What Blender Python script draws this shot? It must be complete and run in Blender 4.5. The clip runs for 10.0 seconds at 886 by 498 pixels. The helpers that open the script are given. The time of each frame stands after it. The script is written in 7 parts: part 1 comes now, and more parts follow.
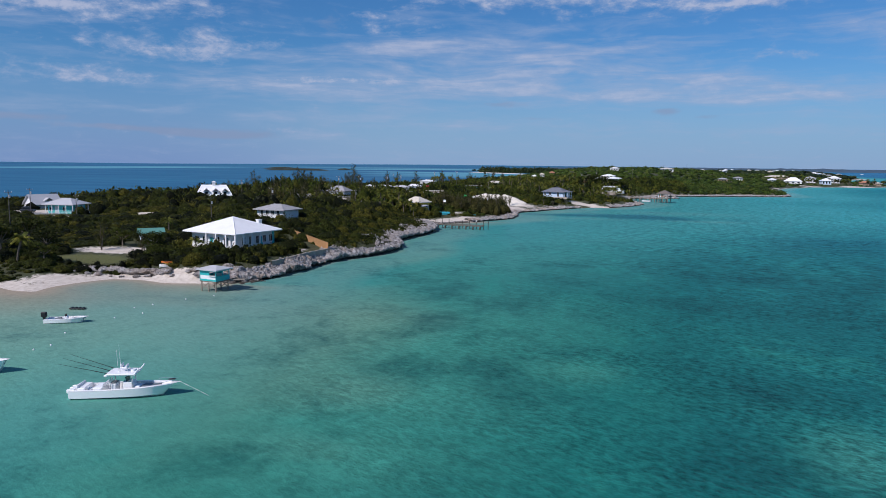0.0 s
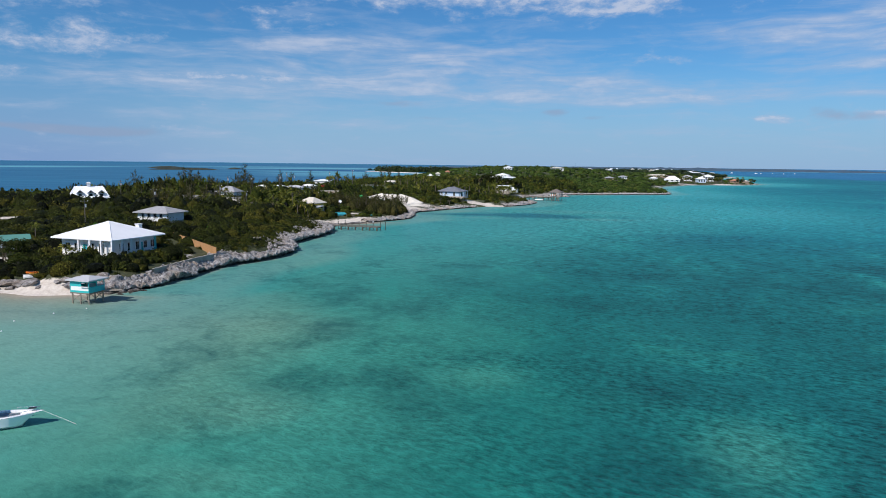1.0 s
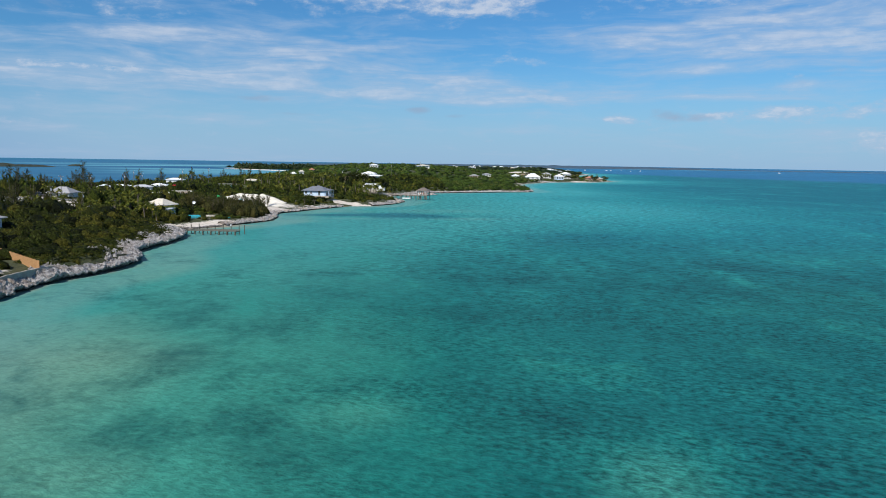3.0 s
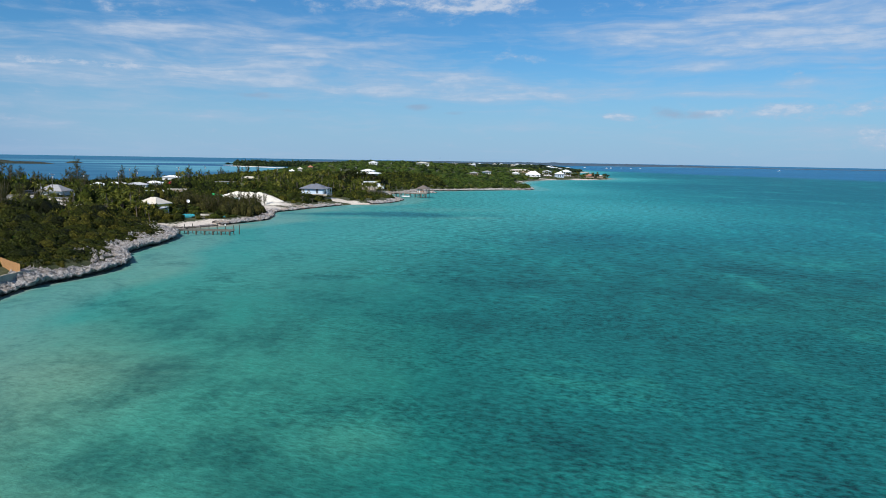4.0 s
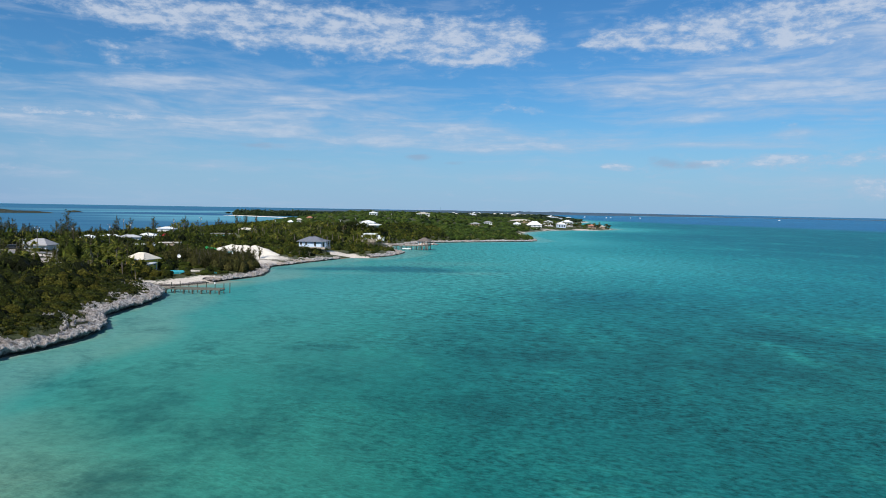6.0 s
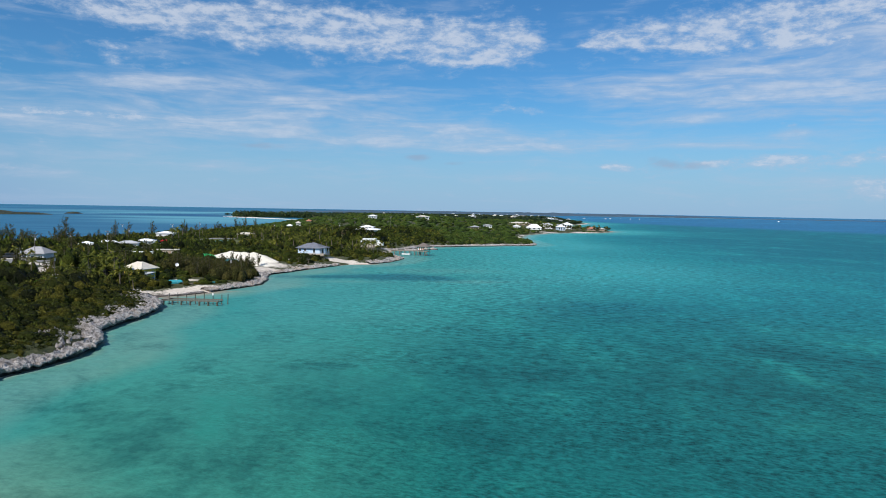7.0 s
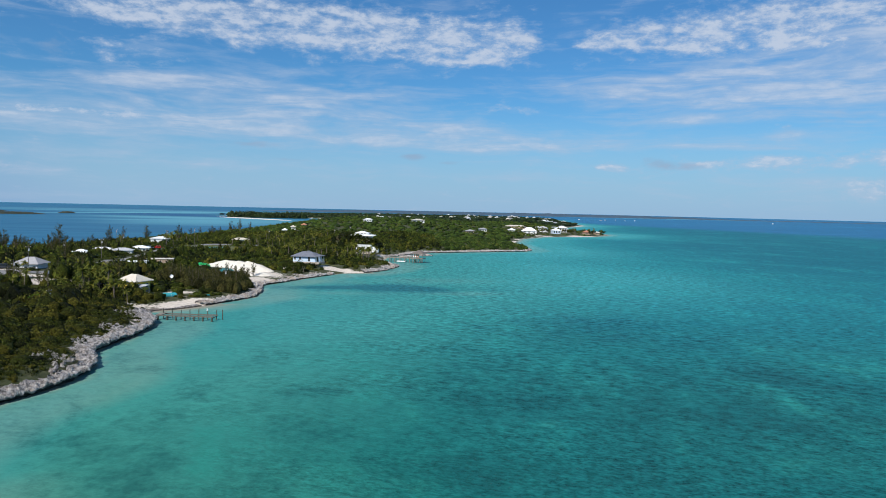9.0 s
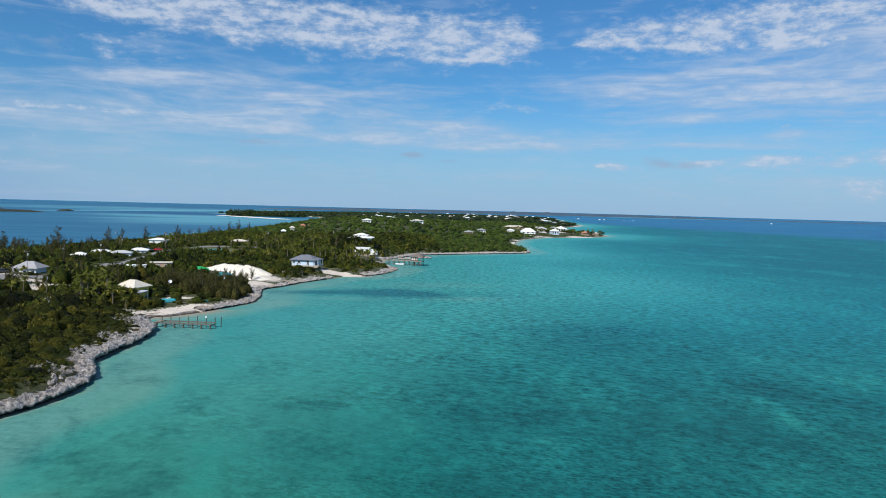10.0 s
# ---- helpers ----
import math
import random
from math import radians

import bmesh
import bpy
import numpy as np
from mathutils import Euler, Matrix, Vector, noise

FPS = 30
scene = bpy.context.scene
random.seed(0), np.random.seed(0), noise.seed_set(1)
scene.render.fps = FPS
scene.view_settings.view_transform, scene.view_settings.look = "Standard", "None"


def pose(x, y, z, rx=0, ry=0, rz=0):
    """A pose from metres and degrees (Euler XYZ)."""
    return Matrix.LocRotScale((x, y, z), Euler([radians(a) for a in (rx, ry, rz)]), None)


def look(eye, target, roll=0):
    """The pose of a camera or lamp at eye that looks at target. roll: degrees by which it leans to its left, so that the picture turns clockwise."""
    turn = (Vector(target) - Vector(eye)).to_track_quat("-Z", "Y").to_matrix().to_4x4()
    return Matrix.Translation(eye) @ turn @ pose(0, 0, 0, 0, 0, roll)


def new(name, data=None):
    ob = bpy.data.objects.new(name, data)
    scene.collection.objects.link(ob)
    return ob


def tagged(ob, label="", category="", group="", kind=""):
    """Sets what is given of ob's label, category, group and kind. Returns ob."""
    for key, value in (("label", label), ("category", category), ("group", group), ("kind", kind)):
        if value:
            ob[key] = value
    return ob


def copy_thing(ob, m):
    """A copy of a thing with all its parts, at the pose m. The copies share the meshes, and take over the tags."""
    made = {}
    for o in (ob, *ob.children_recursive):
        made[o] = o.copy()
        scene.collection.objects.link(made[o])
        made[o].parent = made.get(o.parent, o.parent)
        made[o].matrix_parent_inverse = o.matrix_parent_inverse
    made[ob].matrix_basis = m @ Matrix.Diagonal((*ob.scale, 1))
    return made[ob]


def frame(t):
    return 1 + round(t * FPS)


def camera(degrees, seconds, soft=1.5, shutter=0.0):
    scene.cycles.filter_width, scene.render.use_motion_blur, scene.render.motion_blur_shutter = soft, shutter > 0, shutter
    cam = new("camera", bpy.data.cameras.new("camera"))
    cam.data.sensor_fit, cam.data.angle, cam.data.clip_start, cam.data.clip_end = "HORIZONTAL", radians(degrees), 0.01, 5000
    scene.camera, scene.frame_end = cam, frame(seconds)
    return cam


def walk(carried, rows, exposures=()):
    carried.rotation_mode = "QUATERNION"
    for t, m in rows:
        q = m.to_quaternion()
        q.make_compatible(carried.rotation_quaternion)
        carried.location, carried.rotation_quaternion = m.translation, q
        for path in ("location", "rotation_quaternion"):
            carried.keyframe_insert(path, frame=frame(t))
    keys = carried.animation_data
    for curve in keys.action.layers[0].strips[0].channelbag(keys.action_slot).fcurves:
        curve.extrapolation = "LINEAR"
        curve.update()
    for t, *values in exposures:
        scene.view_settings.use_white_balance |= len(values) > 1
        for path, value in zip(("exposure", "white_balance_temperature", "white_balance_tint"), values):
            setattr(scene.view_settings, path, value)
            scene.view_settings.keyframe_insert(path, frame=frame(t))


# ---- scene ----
cam = camera(65.57, 10.0, soft=0.92)
PATH = [
    (0, 0.117, -1.361, 20.777, 13.466, -7.051, 0.671),
    (0.4, 0.154, -0.402, 20.914, 12.748, -7.039, 0.763),
    (0.5, 0.21, -0.236, 20.937, 8.125, -7.033, 0.653),
    (0.7, 0.01, 0.128, 20.976, 5.16, -7.083, 0.553),
    (1, -0.342, 1.268, 21.026, 4.878, -7.029, 0.684),
    (1.2, -0.34, 1.75, 21.1, 4.6, -7.04, 0.65),
    (1.3, -0.33, 2.0, 21.163, 1.99, -7.08, 0.62),
    (1.4, -0.32, 2.15, 21.25, -1.9, -7.04, 0.68),
    (1.5, -0.311, 2.265, 21.339, -4.254, -6.99, 0.726),
    (2, -0.84, 4.179, 21.596, -6.191, -7.017, 0.777),
    (2.5, -1.126, 7.016, 21.556, -6.231, -7.027, 0.801),
    (4, -0.745, 15.675, 21.874, -6.31, -7.361, 0.888),
    (4.5, -0.529, 18.421, 21.935, -6.209, -4.641, 0.88),
    (5, -0.684, 22.171, 22.064, -6.225, -3.646, 0.973),
    (5.5, -0.693, 25.767, 22.372, -6.274, -3.382, 0.946),
    (7, -0.484, 29.063, 26.155, -6.314, -3.282, 0.961),
    (7.5, -0.49, 29.174, 27.349, -6.398, -3.283, 1.018),
    (8, -0.372, 28.735, 28.731, -6.509, -3.34, 1.145),
    (8.5, -0.423, 29.267, 29.732, -6.599, -3.359, 1.266),
    (9, -0.63, 29.297, 30.601, -6.73, -3.317, 1.233),
    (9.5, -0.485, 29.139, 31.986, -6.802, -3.384, 1.378),
    (10, -0.554, 29.056, 33.319, -6.818, -3.471, 1.436),
]
walk(cam, [(t, pose(x, y, z, 0, 0, yaw) @ pose(0, 0, 0, 90 + pitch) @ pose(0, 0, 0, 0, 0, roll))
           for t, x, y, z, yaw, pitch, roll in PATH],
     exposures=((0, -0.33, 6150, 21), (0.4, -0.29, 6170, 20), (1.0, -0.1, 6330, 15), (2.5, 0.0, 6480, 11), (10, 0.0, 6480, 11)))

# ---- world, sun ----
SUN = Vector((-0.42, -0.59, 0.69)).normalized()
sun_elev, sun_azim = math.asin(SUN.z), math.atan2(SUN.x, SUN.y)


class Nodes:
    """Short hand for node trees."""

    def __init__(self, tree):
        self.tree = tree
        tree.nodes.clear()

    def add(self, kind, ins=None, **props):
        n = self.tree.nodes.new(kind)
        for key, value in props.items():
            if key == "operation":
                n.operation = value
            elif key == "use_clamp":
                n.use_clamp = value
            elif key == "data_type":
                n.data_type = value
            elif key == "blend_type":
                n.blend_type = value
            elif key == "interpolation_type":
                n.interpolation_type = value
            elif key == "attribute_name":
                n.attribute_name = value
            elif key == "rotation_type":
                n.rotation_type = value
            elif key == "sky_type":
                n.sky_type = value
            elif key == "sun_disc":
                n.sun_disc = value
            elif key == "sun_elevation":
                n.sun_elevation = value
            elif key == "sun_rotation":
                n.sun_rotation = value
            elif key == "air_density":
                n.air_density = value
            elif key == "dust_density":
                n.dust_density = value
            elif key == "ozone_density":
                n.ozone_density = value
            else:
                raise KeyError(key)
        for key, value in (ins or {}).items():
            self.put(n.inputs[key], value)
        return n

    def put(self, socket, value):
        if isinstance(value, bpy.types.NodeSocket):
            self.tree.links.new(value, socket)
        else:
            socket.default_value = value

    def math(self, op, a, b=0.0, c=0.0, clamp=False):
        return self.add("ShaderNodeMath", {0: a, 1: b, 2: c}, operation=op, use_clamp=clamp).outputs[0]

    def vec(self, op, a, b=(0, 0, 0)):
        n = self.add("ShaderNodeVectorMath", {0: a, 1: b}, operation=op)
        return n.outputs[1] if op in ("LENGTH", "DISTANCE", "DOT_PRODUCT") else n.outputs[0]

    def mix(self, f, a, b, blend="MIX"):
        return self.add("ShaderNodeMix", {0: f, 6: a, 7: b}, data_type="RGBA", blend_type=blend).outputs[2]

    def step(self, v, lo, hi, to_lo=0.0, to_hi=1.0):
        return self.add("ShaderNodeMapRange", {0: v, 1: lo, 2: hi, 3: to_lo, 4: to_hi}, interpolation_type="SMOOTHSTEP").outputs[0]

    def noise(self, v, scale, detail=4.0, rough=0.55, distort=0.0):
        return self.add("ShaderNodeTexNoise", {"Vector": v, "Scale": scale, "Detail": detail, "Roughness": rough, "Distortion": distort}).outputs[0]

    def scaled(self, v, x, y, z):
        return self.vec("MULTIPLY", v, (x, y, z))

    def ramp(self, f, *stops):
        n = self.add("ShaderNodeValToRGB", {0: f})
        el = n.color_ramp.elements
        while len(el) < len(stops):
            el.new(0.5)
        for e, (p, c) in zip(el, stops):
            e.position, e.color = p, (*c, 1)
        return n.outputs[0]


world = bpy.data.worlds.new("sky")
scene.world = world
world.use_nodes = True
w = Nodes(world.node_tree)
sky = w.add("ShaderNodeTexSky", sky_type="NISHITA", sun_disc=False, sun_elevation=sun_elev, sun_rotation=sun_azim,
            air_density=1.0, dust_density=0.6, ozone_density=2.2)
way = w.add("ShaderNodeTexCoord").outputs["Generated"]
sep = w.add("ShaderNodeSeparateXYZ", {0: way})
azim = w.math("ARCTAN2", sep.outputs[0], sep.outputs[1])
elev = w.math("ARCSINE", sep.outputs[2])
# the cloud is laid out in degrees of azimuth and elevation
AIR = w.add("ShaderNodeCombineXYZ", {0: w.math("MULTIPLY", azim, 57.2958), 1: w.math("MULTIPLY", elev, 57.2958)}).outputs[0]
warp = w.add("ShaderNodeTexNoise", {"Vector": w.scaled(AIR, 0.09, 0.3, 0), "Scale": 1.0, "Detail": 3.0}).outputs["Color"]
bent = w.vec("ADD", AIR, w.vec("MULTIPLY", w.vec("SUBTRACT", warp, (0.5, 0.5, 0.5)), (6.0, 1.7, 0)))
puff = w.noise(w.scaled(bent, 0.36, 1.05, 0), 1.0, 8, 0.56, 0.1)
silk = w.noise(w.scaled(bent, 0.10, 0.85, 0), 1.0, 6, 0.58, 0.3)
ripple = w.noise(w.scaled(bent, 0.5, 3.2, 0), 1.0, 5, 0.6)


def cover(rows):
    """Soft banks of cloud: azimuth, elevation, half width, half height in degrees, thickness."""
    total = 0.0
    for az, el, ra, re, thick in rows:
        off = w.vec("MULTIPLY", w.vec("SUBTRACT", bent, (az, el, 0)), (1 / ra, 1 / re, 0))
        total = w.math("MULTIPLY_ADD", w.math("POWER", 0.42, w.vec("DOT_PRODUCT", off, off)), thick, total)
    return w.math("MINIMUM", total, 1.15)


HEAPED = cover(((-18, 14.5, 7.5, 1.0, 0.75), (-10.3, 14.4, 7.5, 1.4, 0.85), (-2.4, 13.9, 8, 1.5, 0.95), (6.8, 13.9, 7.2, 1.5, 1.0), (11, 13.3, 3.6, 1.1, 0.75), (16, 13.6, 1.7, 2.0, -0.7), (6.4, 11.8, 4.4, 0.55, 0.6),
                (19, 13.3, 2, 0.4, 0.65), (24, 13.6, 5.2, 0.9, 0.95), (30, 13.9, 7, 1.2, 1.0), (36, 13.6, 6, 2.3, 0.9), (-17.6, 11.1, 3, 0.85, 0.5), (-41, 10.9, 8, 1.0, 0.85)))
DOTTED = cover(((-34.7, 11.6, 4, 0.8, 0.7), (-36, 8.5, 7, 0.9, 0.7), (-30.5, 9.2, 3, 0.8, 0.5), (-42, 6.2, 7, 0.65, 0.75), (20.2, 3.6, 1.7, 0.35, 0.95), (38.4, 2.0, 1.6, 0.6, 1.0), (36, 3.9, 8.5, 0.6, 0.75),
                (29.2, 3.8, 3.8, 0.33, 0.6), (-26.1, 2.5, 2.3, 0.28, 0.7), (-16.6, 11.2, 2.6, 0.9, 0.5), (-21, 6.6, 8, 0.4, 0.85), (11.6, 8.3, 3.6, 0.45, 0.6)))
VEIL = cover(((30, 9.8, 11, 1.9, 0.75), (36, 11, 8, 2.8, 0.65), (17.5, 9.3, 4.5, 0.9, 0.35), (-17.2, 9, 7.5, 0.9, 0.6), (-9.9, 9.4, 8, 1.1, 0.5), (-3, 9.4, 7.5, 1.4, 0.3), (-22, 5.7, 10, 1.0, 0.65), (-10.3, 6.2, 11.5, 1.1, 0.55),
              (3.2, 6.1, 9, 1.0, 0.7), (10.5, 5.3, 6.6, 0.6, 0.75), (-6.8, 7.5, 14, 1.2, 0.3), (-28.5, 8.3, 3.6, 0.3, 0.5), (20, 5.7, 6, 0.6, 0.35)))
WISPS = cover(((-24, 3.5, 6, 0.5, 0.5), (-23, 2.3, 3, 0.25, 0.4), (33, 5.9, 3, 0.3, 0.45), (28.7, 5.1, 4.7, 0.25, 0.5), (25, 7.3, 6.6, 0.4, 0.35), (-33, 6.5, 7, 0.7, 0.35), (-35, 4, 4.5, 0.4, 0.35), (35, 2.3, 8, 0.6, 0.4),
               (-10, 3, 12, 0.5, 0.25), (8, 2.6, 12, 0.4, 0.25), (50, 10, 12, 4, 0.6), (-58, 10, 12, 3, 0.5), (0, 22, 30, 3, 0.4)))
SMUDGE = cover(((4.2, 4.3, 1.0, 0.4, 0.8), (7.4, 3.7, 1.0, 0.26, 0.7), (-9.2, 4.8, 2.8, 0.4, 0.6), (-6.1, 3.6, 1.5, 0.25, 0.5), (24, 4.1, 1.5, 0.6, 0.6), (26.2, 3.7, 1.6, 0.4, 0.5), (-2, 9.9, 2, 0.9, 0.35), (-22.6, 11.3, 1.6, 1.1, 0.5),
                (-43.9, 3.2, 3.5, 0.33, 0.65), (-37, 2.5, 7.5, 0.33, 0.8), (-30.5, 2.3, 4, 0.3, 0.7), (36, 6.8, 4, 1.0, 0.3)))
# heaped and dotted cloud breaks up into puffs, the veil into silky streaks
billow = w.noise(w.scaled(AIR, 0.85, 1.7, 0), 1.0, 7, 0.66, 0.1)
crisp = w.math("MULTIPLY_ADD", w.math("SUBTRACT", puff, 0.5), 1.9, w.math("MULTIPLY", w.math("SUBTRACT", billow, 0.5), 1.5))
heaps = w.step(w.math("ADD", w.math("MINIMUM", HEAPED, 0.84), crisp), 0.12, 1.2)
dots = w.step(w.math("ADD", w.math("MINIMUM", DOTTED, 0.8), crisp), 0.15, 1.15)
soft_edge = w.math("MULTIPLY_ADD", w.math("SUBTRACT", silk, 0.5), 1.9, w.math("MULTIPLY", w.math("SUBTRACT", ripple, 0.5), 0.5))
soft_edge = w.math("MULTIPLY_ADD", w.math("SUBTRACT", puff, 0.5), 0.7, soft_edge)
thin = w.math("MULTIPLY", w.step(w.math("ADD", w.math("MINIMUM", w.math("ADD", VEIL, WISPS), 0.7), soft_edge), -0.05, 1.15), 0.88)
strewn = w.math("MULTIPLY", w.step(w.math("ADD", silk, w.math("MULTIPLY", w.math("SUBTRACT", puff, 0.5), 0.5)), 0.46, 0.8), w.math("MULTIPLY", w.step(elev, 0.02, 0.1), 0.4))
cloud = w.math("MAXIMUM", w.math("MAXIMUM", w.math("MULTIPLY", heaps, 0.95), w.math("MULTIPLY", dots, 0.85)), w.math("MAXIMUM", thin, strewn))
grey = w.math("MULTIPLY", w.step(w.math("ADD", SMUDGE, w.math("MULTIPLY", w.math("SUBTRACT", puff, 0.5), 1.2)), 0.25, 0.9), 0.6)
haze = w.step(elev, 0.17, -0.01)
low_air = w.mix(w.step(azim, -0.3, -0.65), (3.9, 6.0, 8.6, 1), (2.9, 4.6, 7.9, 1))
clear = w.mix(w.math("MULTIPLY", haze, 0.82), w.mix(1.0, sky.outputs[0], (0.40, 0.88, 1.24, 1), "MULTIPLY"), low_air)
clear = w.mix(w.math("MULTIPLY", cloud, 0.92), clear, w.mix(w.step(w.math("ADD", cloud, w.math("SUBTRACT", billow, 0.5)), 0.4, 1.05), (4.9, 6.2, 8.1, 1), (6.5, 7.4, 8.8, 1)))
clear = w.mix(grey, clear, (3.5, 4.5, 6.2, 1))
bg = w.add("ShaderNodeBackground", {"Color": clear, "Strength": 0.085})
out = w.add("ShaderNodeOutputWorld", {"Surface": bg.outputs[0]})

sun_data = bpy.data.lights.new("sun", "SUN")
sun_data.energy, sun_data.angle, sun_data.color = 5.0, radians(0.5), (1.0, 0.95, 0.87)
sun = new("sun", sun_data)
sun.matrix_world = look((0, 0, 300), Vector((0, 0, 300)) - SUN)


# ---- materials ----
def material(name, rough=0.6, metal=0.0, **props):
    m = bpy.data.materials.new(name)
    m.use_nodes = True
    n = Nodes(m.node_tree)
    b = n.add("ShaderNodeBsdfPrincipled", {"Roughness": rough, "Metallic": metal})
    n.add("ShaderNodeOutputMaterial", {"Surface": b.outputs[0]})
    return m, n, b


def place(n):
    return n.add("ShaderNodeNewGeometry").outputs["Position"]


def object_place(n):
    return n.add("ShaderNodeTexCoord").outputs["Object"]


def attribute(n, name):
    return n.add("ShaderNodeAttribute", attribute_name=name).outputs["Fac"]


def bumped(n, b, height, strength, distance):
    n.put(b.inputs["Normal"], n.add("ShaderNodeBump", {"Height": height, "Strength": strength, "Distance": distance}).outputs[0])


def plain(name, color, rough=0.6, wear=0.18, scale=1.5, metal=0.0, grain=0.02):
    """Painted or bare surface with blotches, streaks and fine grain."""
    m, n, b = material(name, rough, metal)
    p = object_place(n)
    blot = n.noise(p, scale, 6, 0.6)
    run = n.noise(n.scaled(p, 3, 3, 0.4), scale * 1.7, 4, 0.6)
    f = n.math("MULTIPLY", n.math("ADD", n.step(blot, 0.35, 0.75), n.step(run, 0.5, 0.8)), wear)
    dark = [c * 0.55 for c in color]
    n.put(b.inputs["Base Color"], n.mix(f, (*color, 1), (*dark, 1)))
    n.put(b.inputs["Roughness"], n.step(blot, 0.3, 0.7, rough * 0.85, min(1, rough * 1.15)))
    bumped(n, b, n.noise(p, 30, 4, 0.6), 0.25, grain)
    return m


def ribbed_metal(name, color, rough=0.45):
    """Painted metal roofing with faint stains and dents."""
    m, n, b = material(name, rough, 0.0)
    p = object_place(n)
    blot = n.noise(p, 0.5, 6, 0.65)
    n.put(b.inputs["Base Color"], n.mix(n.step(blot, 0.4, 0.8, 0, 0.35), (*color, 1), (*[c * 0.72 for c in color], 1)))
    bumped(n, b, n.noise(p, 6, 5, 0.6), 0.2, 0.03)
    return m


def wood(name, color, rough=0.8):
    m, n, b = material(name, rough)
    p = object_place(n)
    grain = n.noise(n.scaled(p, 9, 9, 0.8), 3, 6, 0.65, 0.6)
    rnd = n.add("ShaderNodeObjectInfo").outputs["Random"]
    c = n.mix(n.step(grain, 0.3, 0.75), (*color, 1), (*[v * 0.5 for v in color], 1))
    n.put(b.inputs["Base Color"], n.mix(n.math("MULTIPLY", rnd, 0.35), c, (*[v * 0.6 for v in color], 1)))
    bumped(n, b, grain, 0.4, 0.02)
    return m


def leaves(name, dark, light, yellow, odd=0.12):
    """Foliage: hue and value change from clump to clump and leaf to leaf."""
    m, n, b = material(name, 0.65)
    rnd = n.add("ShaderNodeNewGeometry").outputs["Random Per Island"]
    p = place(n)
    tint = attribute(n, "tint")
    big = n.noise(p, 0.11, 4, 0.6)
    c = n.mix(n.step(tint, 0.15, 0.6), (*dark, 1), (*light, 1))
    c = n.mix(n.math("MULTIPLY", n.step(n.math("ADD", tint, n.math("MULTIPLY", n.math("SUBTRACT", big, 0.5), 1.2)), 0.62, 1.0), 0.85), c, (*yellow, 1))
    c = n.mix(n.math("MULTIPLY", n.step(rnd, 1 - odd, 1.0), 0.7), c, (*yellow, 1))
    c = n.mix(n.math("MULTIPLY", n.step(tint, 0.12, 0.02), 0.7), c, (0.13, 0.095, 0.055, 1))
    v = n.step(rnd, 0.0, 0.9, 0.62, 1.2)
    n.put(b.inputs["Base Color"], n.mix(1.0, c, n.add("ShaderNodeCombineColor", {0: v, 1: v, 2: v}).outputs[0], "MULTIPLY"))
    b.inputs["Specular IOR Level"].default_value = 0.12
    thin = n.add("ShaderNodeBsdfTranslucent", {"Color": b.inputs["Base Color"].links[0].from_socket})
    both = n.add("ShaderNodeMixShader", {0: 0.14, 1: b.outputs[0], 2: thin.outputs[0]})
    n.put(n.tree.nodes["Material Output"].inputs["Surface"], both.outputs[0])
    return m


# the sea: shoal sand, weed beds and deep water seen through a wind-rippled surface
sea_mat, n, b = material("sea", 0.12)
p = place(n)
depth, weed, deep = attribute(n, "depth"), attribute(n, "weed"), attribute(n, "deep")
flat = n.scaled(p, 1, 1, 0)
swirl = n.vec("MULTIPLY", n.add("ShaderNodeVectorRotate", {"Vector": flat, "Angle": radians(-8)}, rotation_type="Z_AXIS").outputs[0], (0.85, 0.55, 0))
big = n.noise(swirl, 0.028, 5, 0.6, 0.6)
mid = n.noise(swirl, 0.085, 8, 0.68, 0.4)
small = n.noise(flat, 0.55, 6, 0.68)
c = n.ramp(depth, (0.0, (0.38, 0.33, 0.24)), (0.04, (0.25, 0.30, 0.225)), (0.13, (0.15, 0.325, 0.265)), (0.4, (0.046, 0.29, 0.255)), (0.72, (0.011, 0.175, 0.174)), (1.0, (0.004, 0.118, 0.136)))
glow = n.math("ADD", n.math("MULTIPLY", n.step(big, 0.45, 0.72), 0.38), n.math("MULTIPLY", n.step(mid, 0.46, 0.30), 0.5))
c = n.mix(n.math("MULTIPLY", glow, n.step(depth, 0.1, 0.5)), c, (0.022, 0.26, 0.23, 1))
bed = n.math("ADD", n.math("MULTIPLY", weed, 0.5), n.math("ADD", n.math("MULTIPLY", n.math("SUBTRACT", mid, 0.5), n.step(n.add("ShaderNodeSeparateXYZ", {0: p}).outputs[1], 110, 300, 2.7, 1.3)), n.math("MULTIPLY", n.math("SUBTRACT", small, 0.5), 1.2)))
bed = n.math("MULTIPLY", n.step(bed, -0.1, 0.85), n.step(depth, 0.03, 0.2))
c = n.mix(n.math("MULTIPLY", bed, 0.68), c, n.mix(n.step(n.add("ShaderNodeSeparateXYZ", {0: p}).outputs[1], 150, 260), (0.004, 0.068, 0.078, 1), (0.005, 0.085, 0.125, 1)))
bank = n.noise(n.scaled(p, 0.2, 1, 0), 0.0028, 5, 0.55, 0.3)
far_c = n.mix(n.step(bank, 0.5, 0.72, 0, 0.6), (0.016, 0.118, 0.212, 1), (0.03, 0.20, 0.29, 1))
far_c = n.mix(n.step(bank, 0.46, 0.30, 0, 0.8), far_c, (0.006, 0.060, 0.165, 1))
streaks = n.noise(n.scaled(p, 0.004, 0.03, 0), 1.0, 6, 0.66)
far_c = n.mix(n.step(streaks, 0.35, 0.7, 0.0, 0.32), far_c, (0.05, 0.22, 0.33, 1))
c = n.mix(deep, c, far_c)
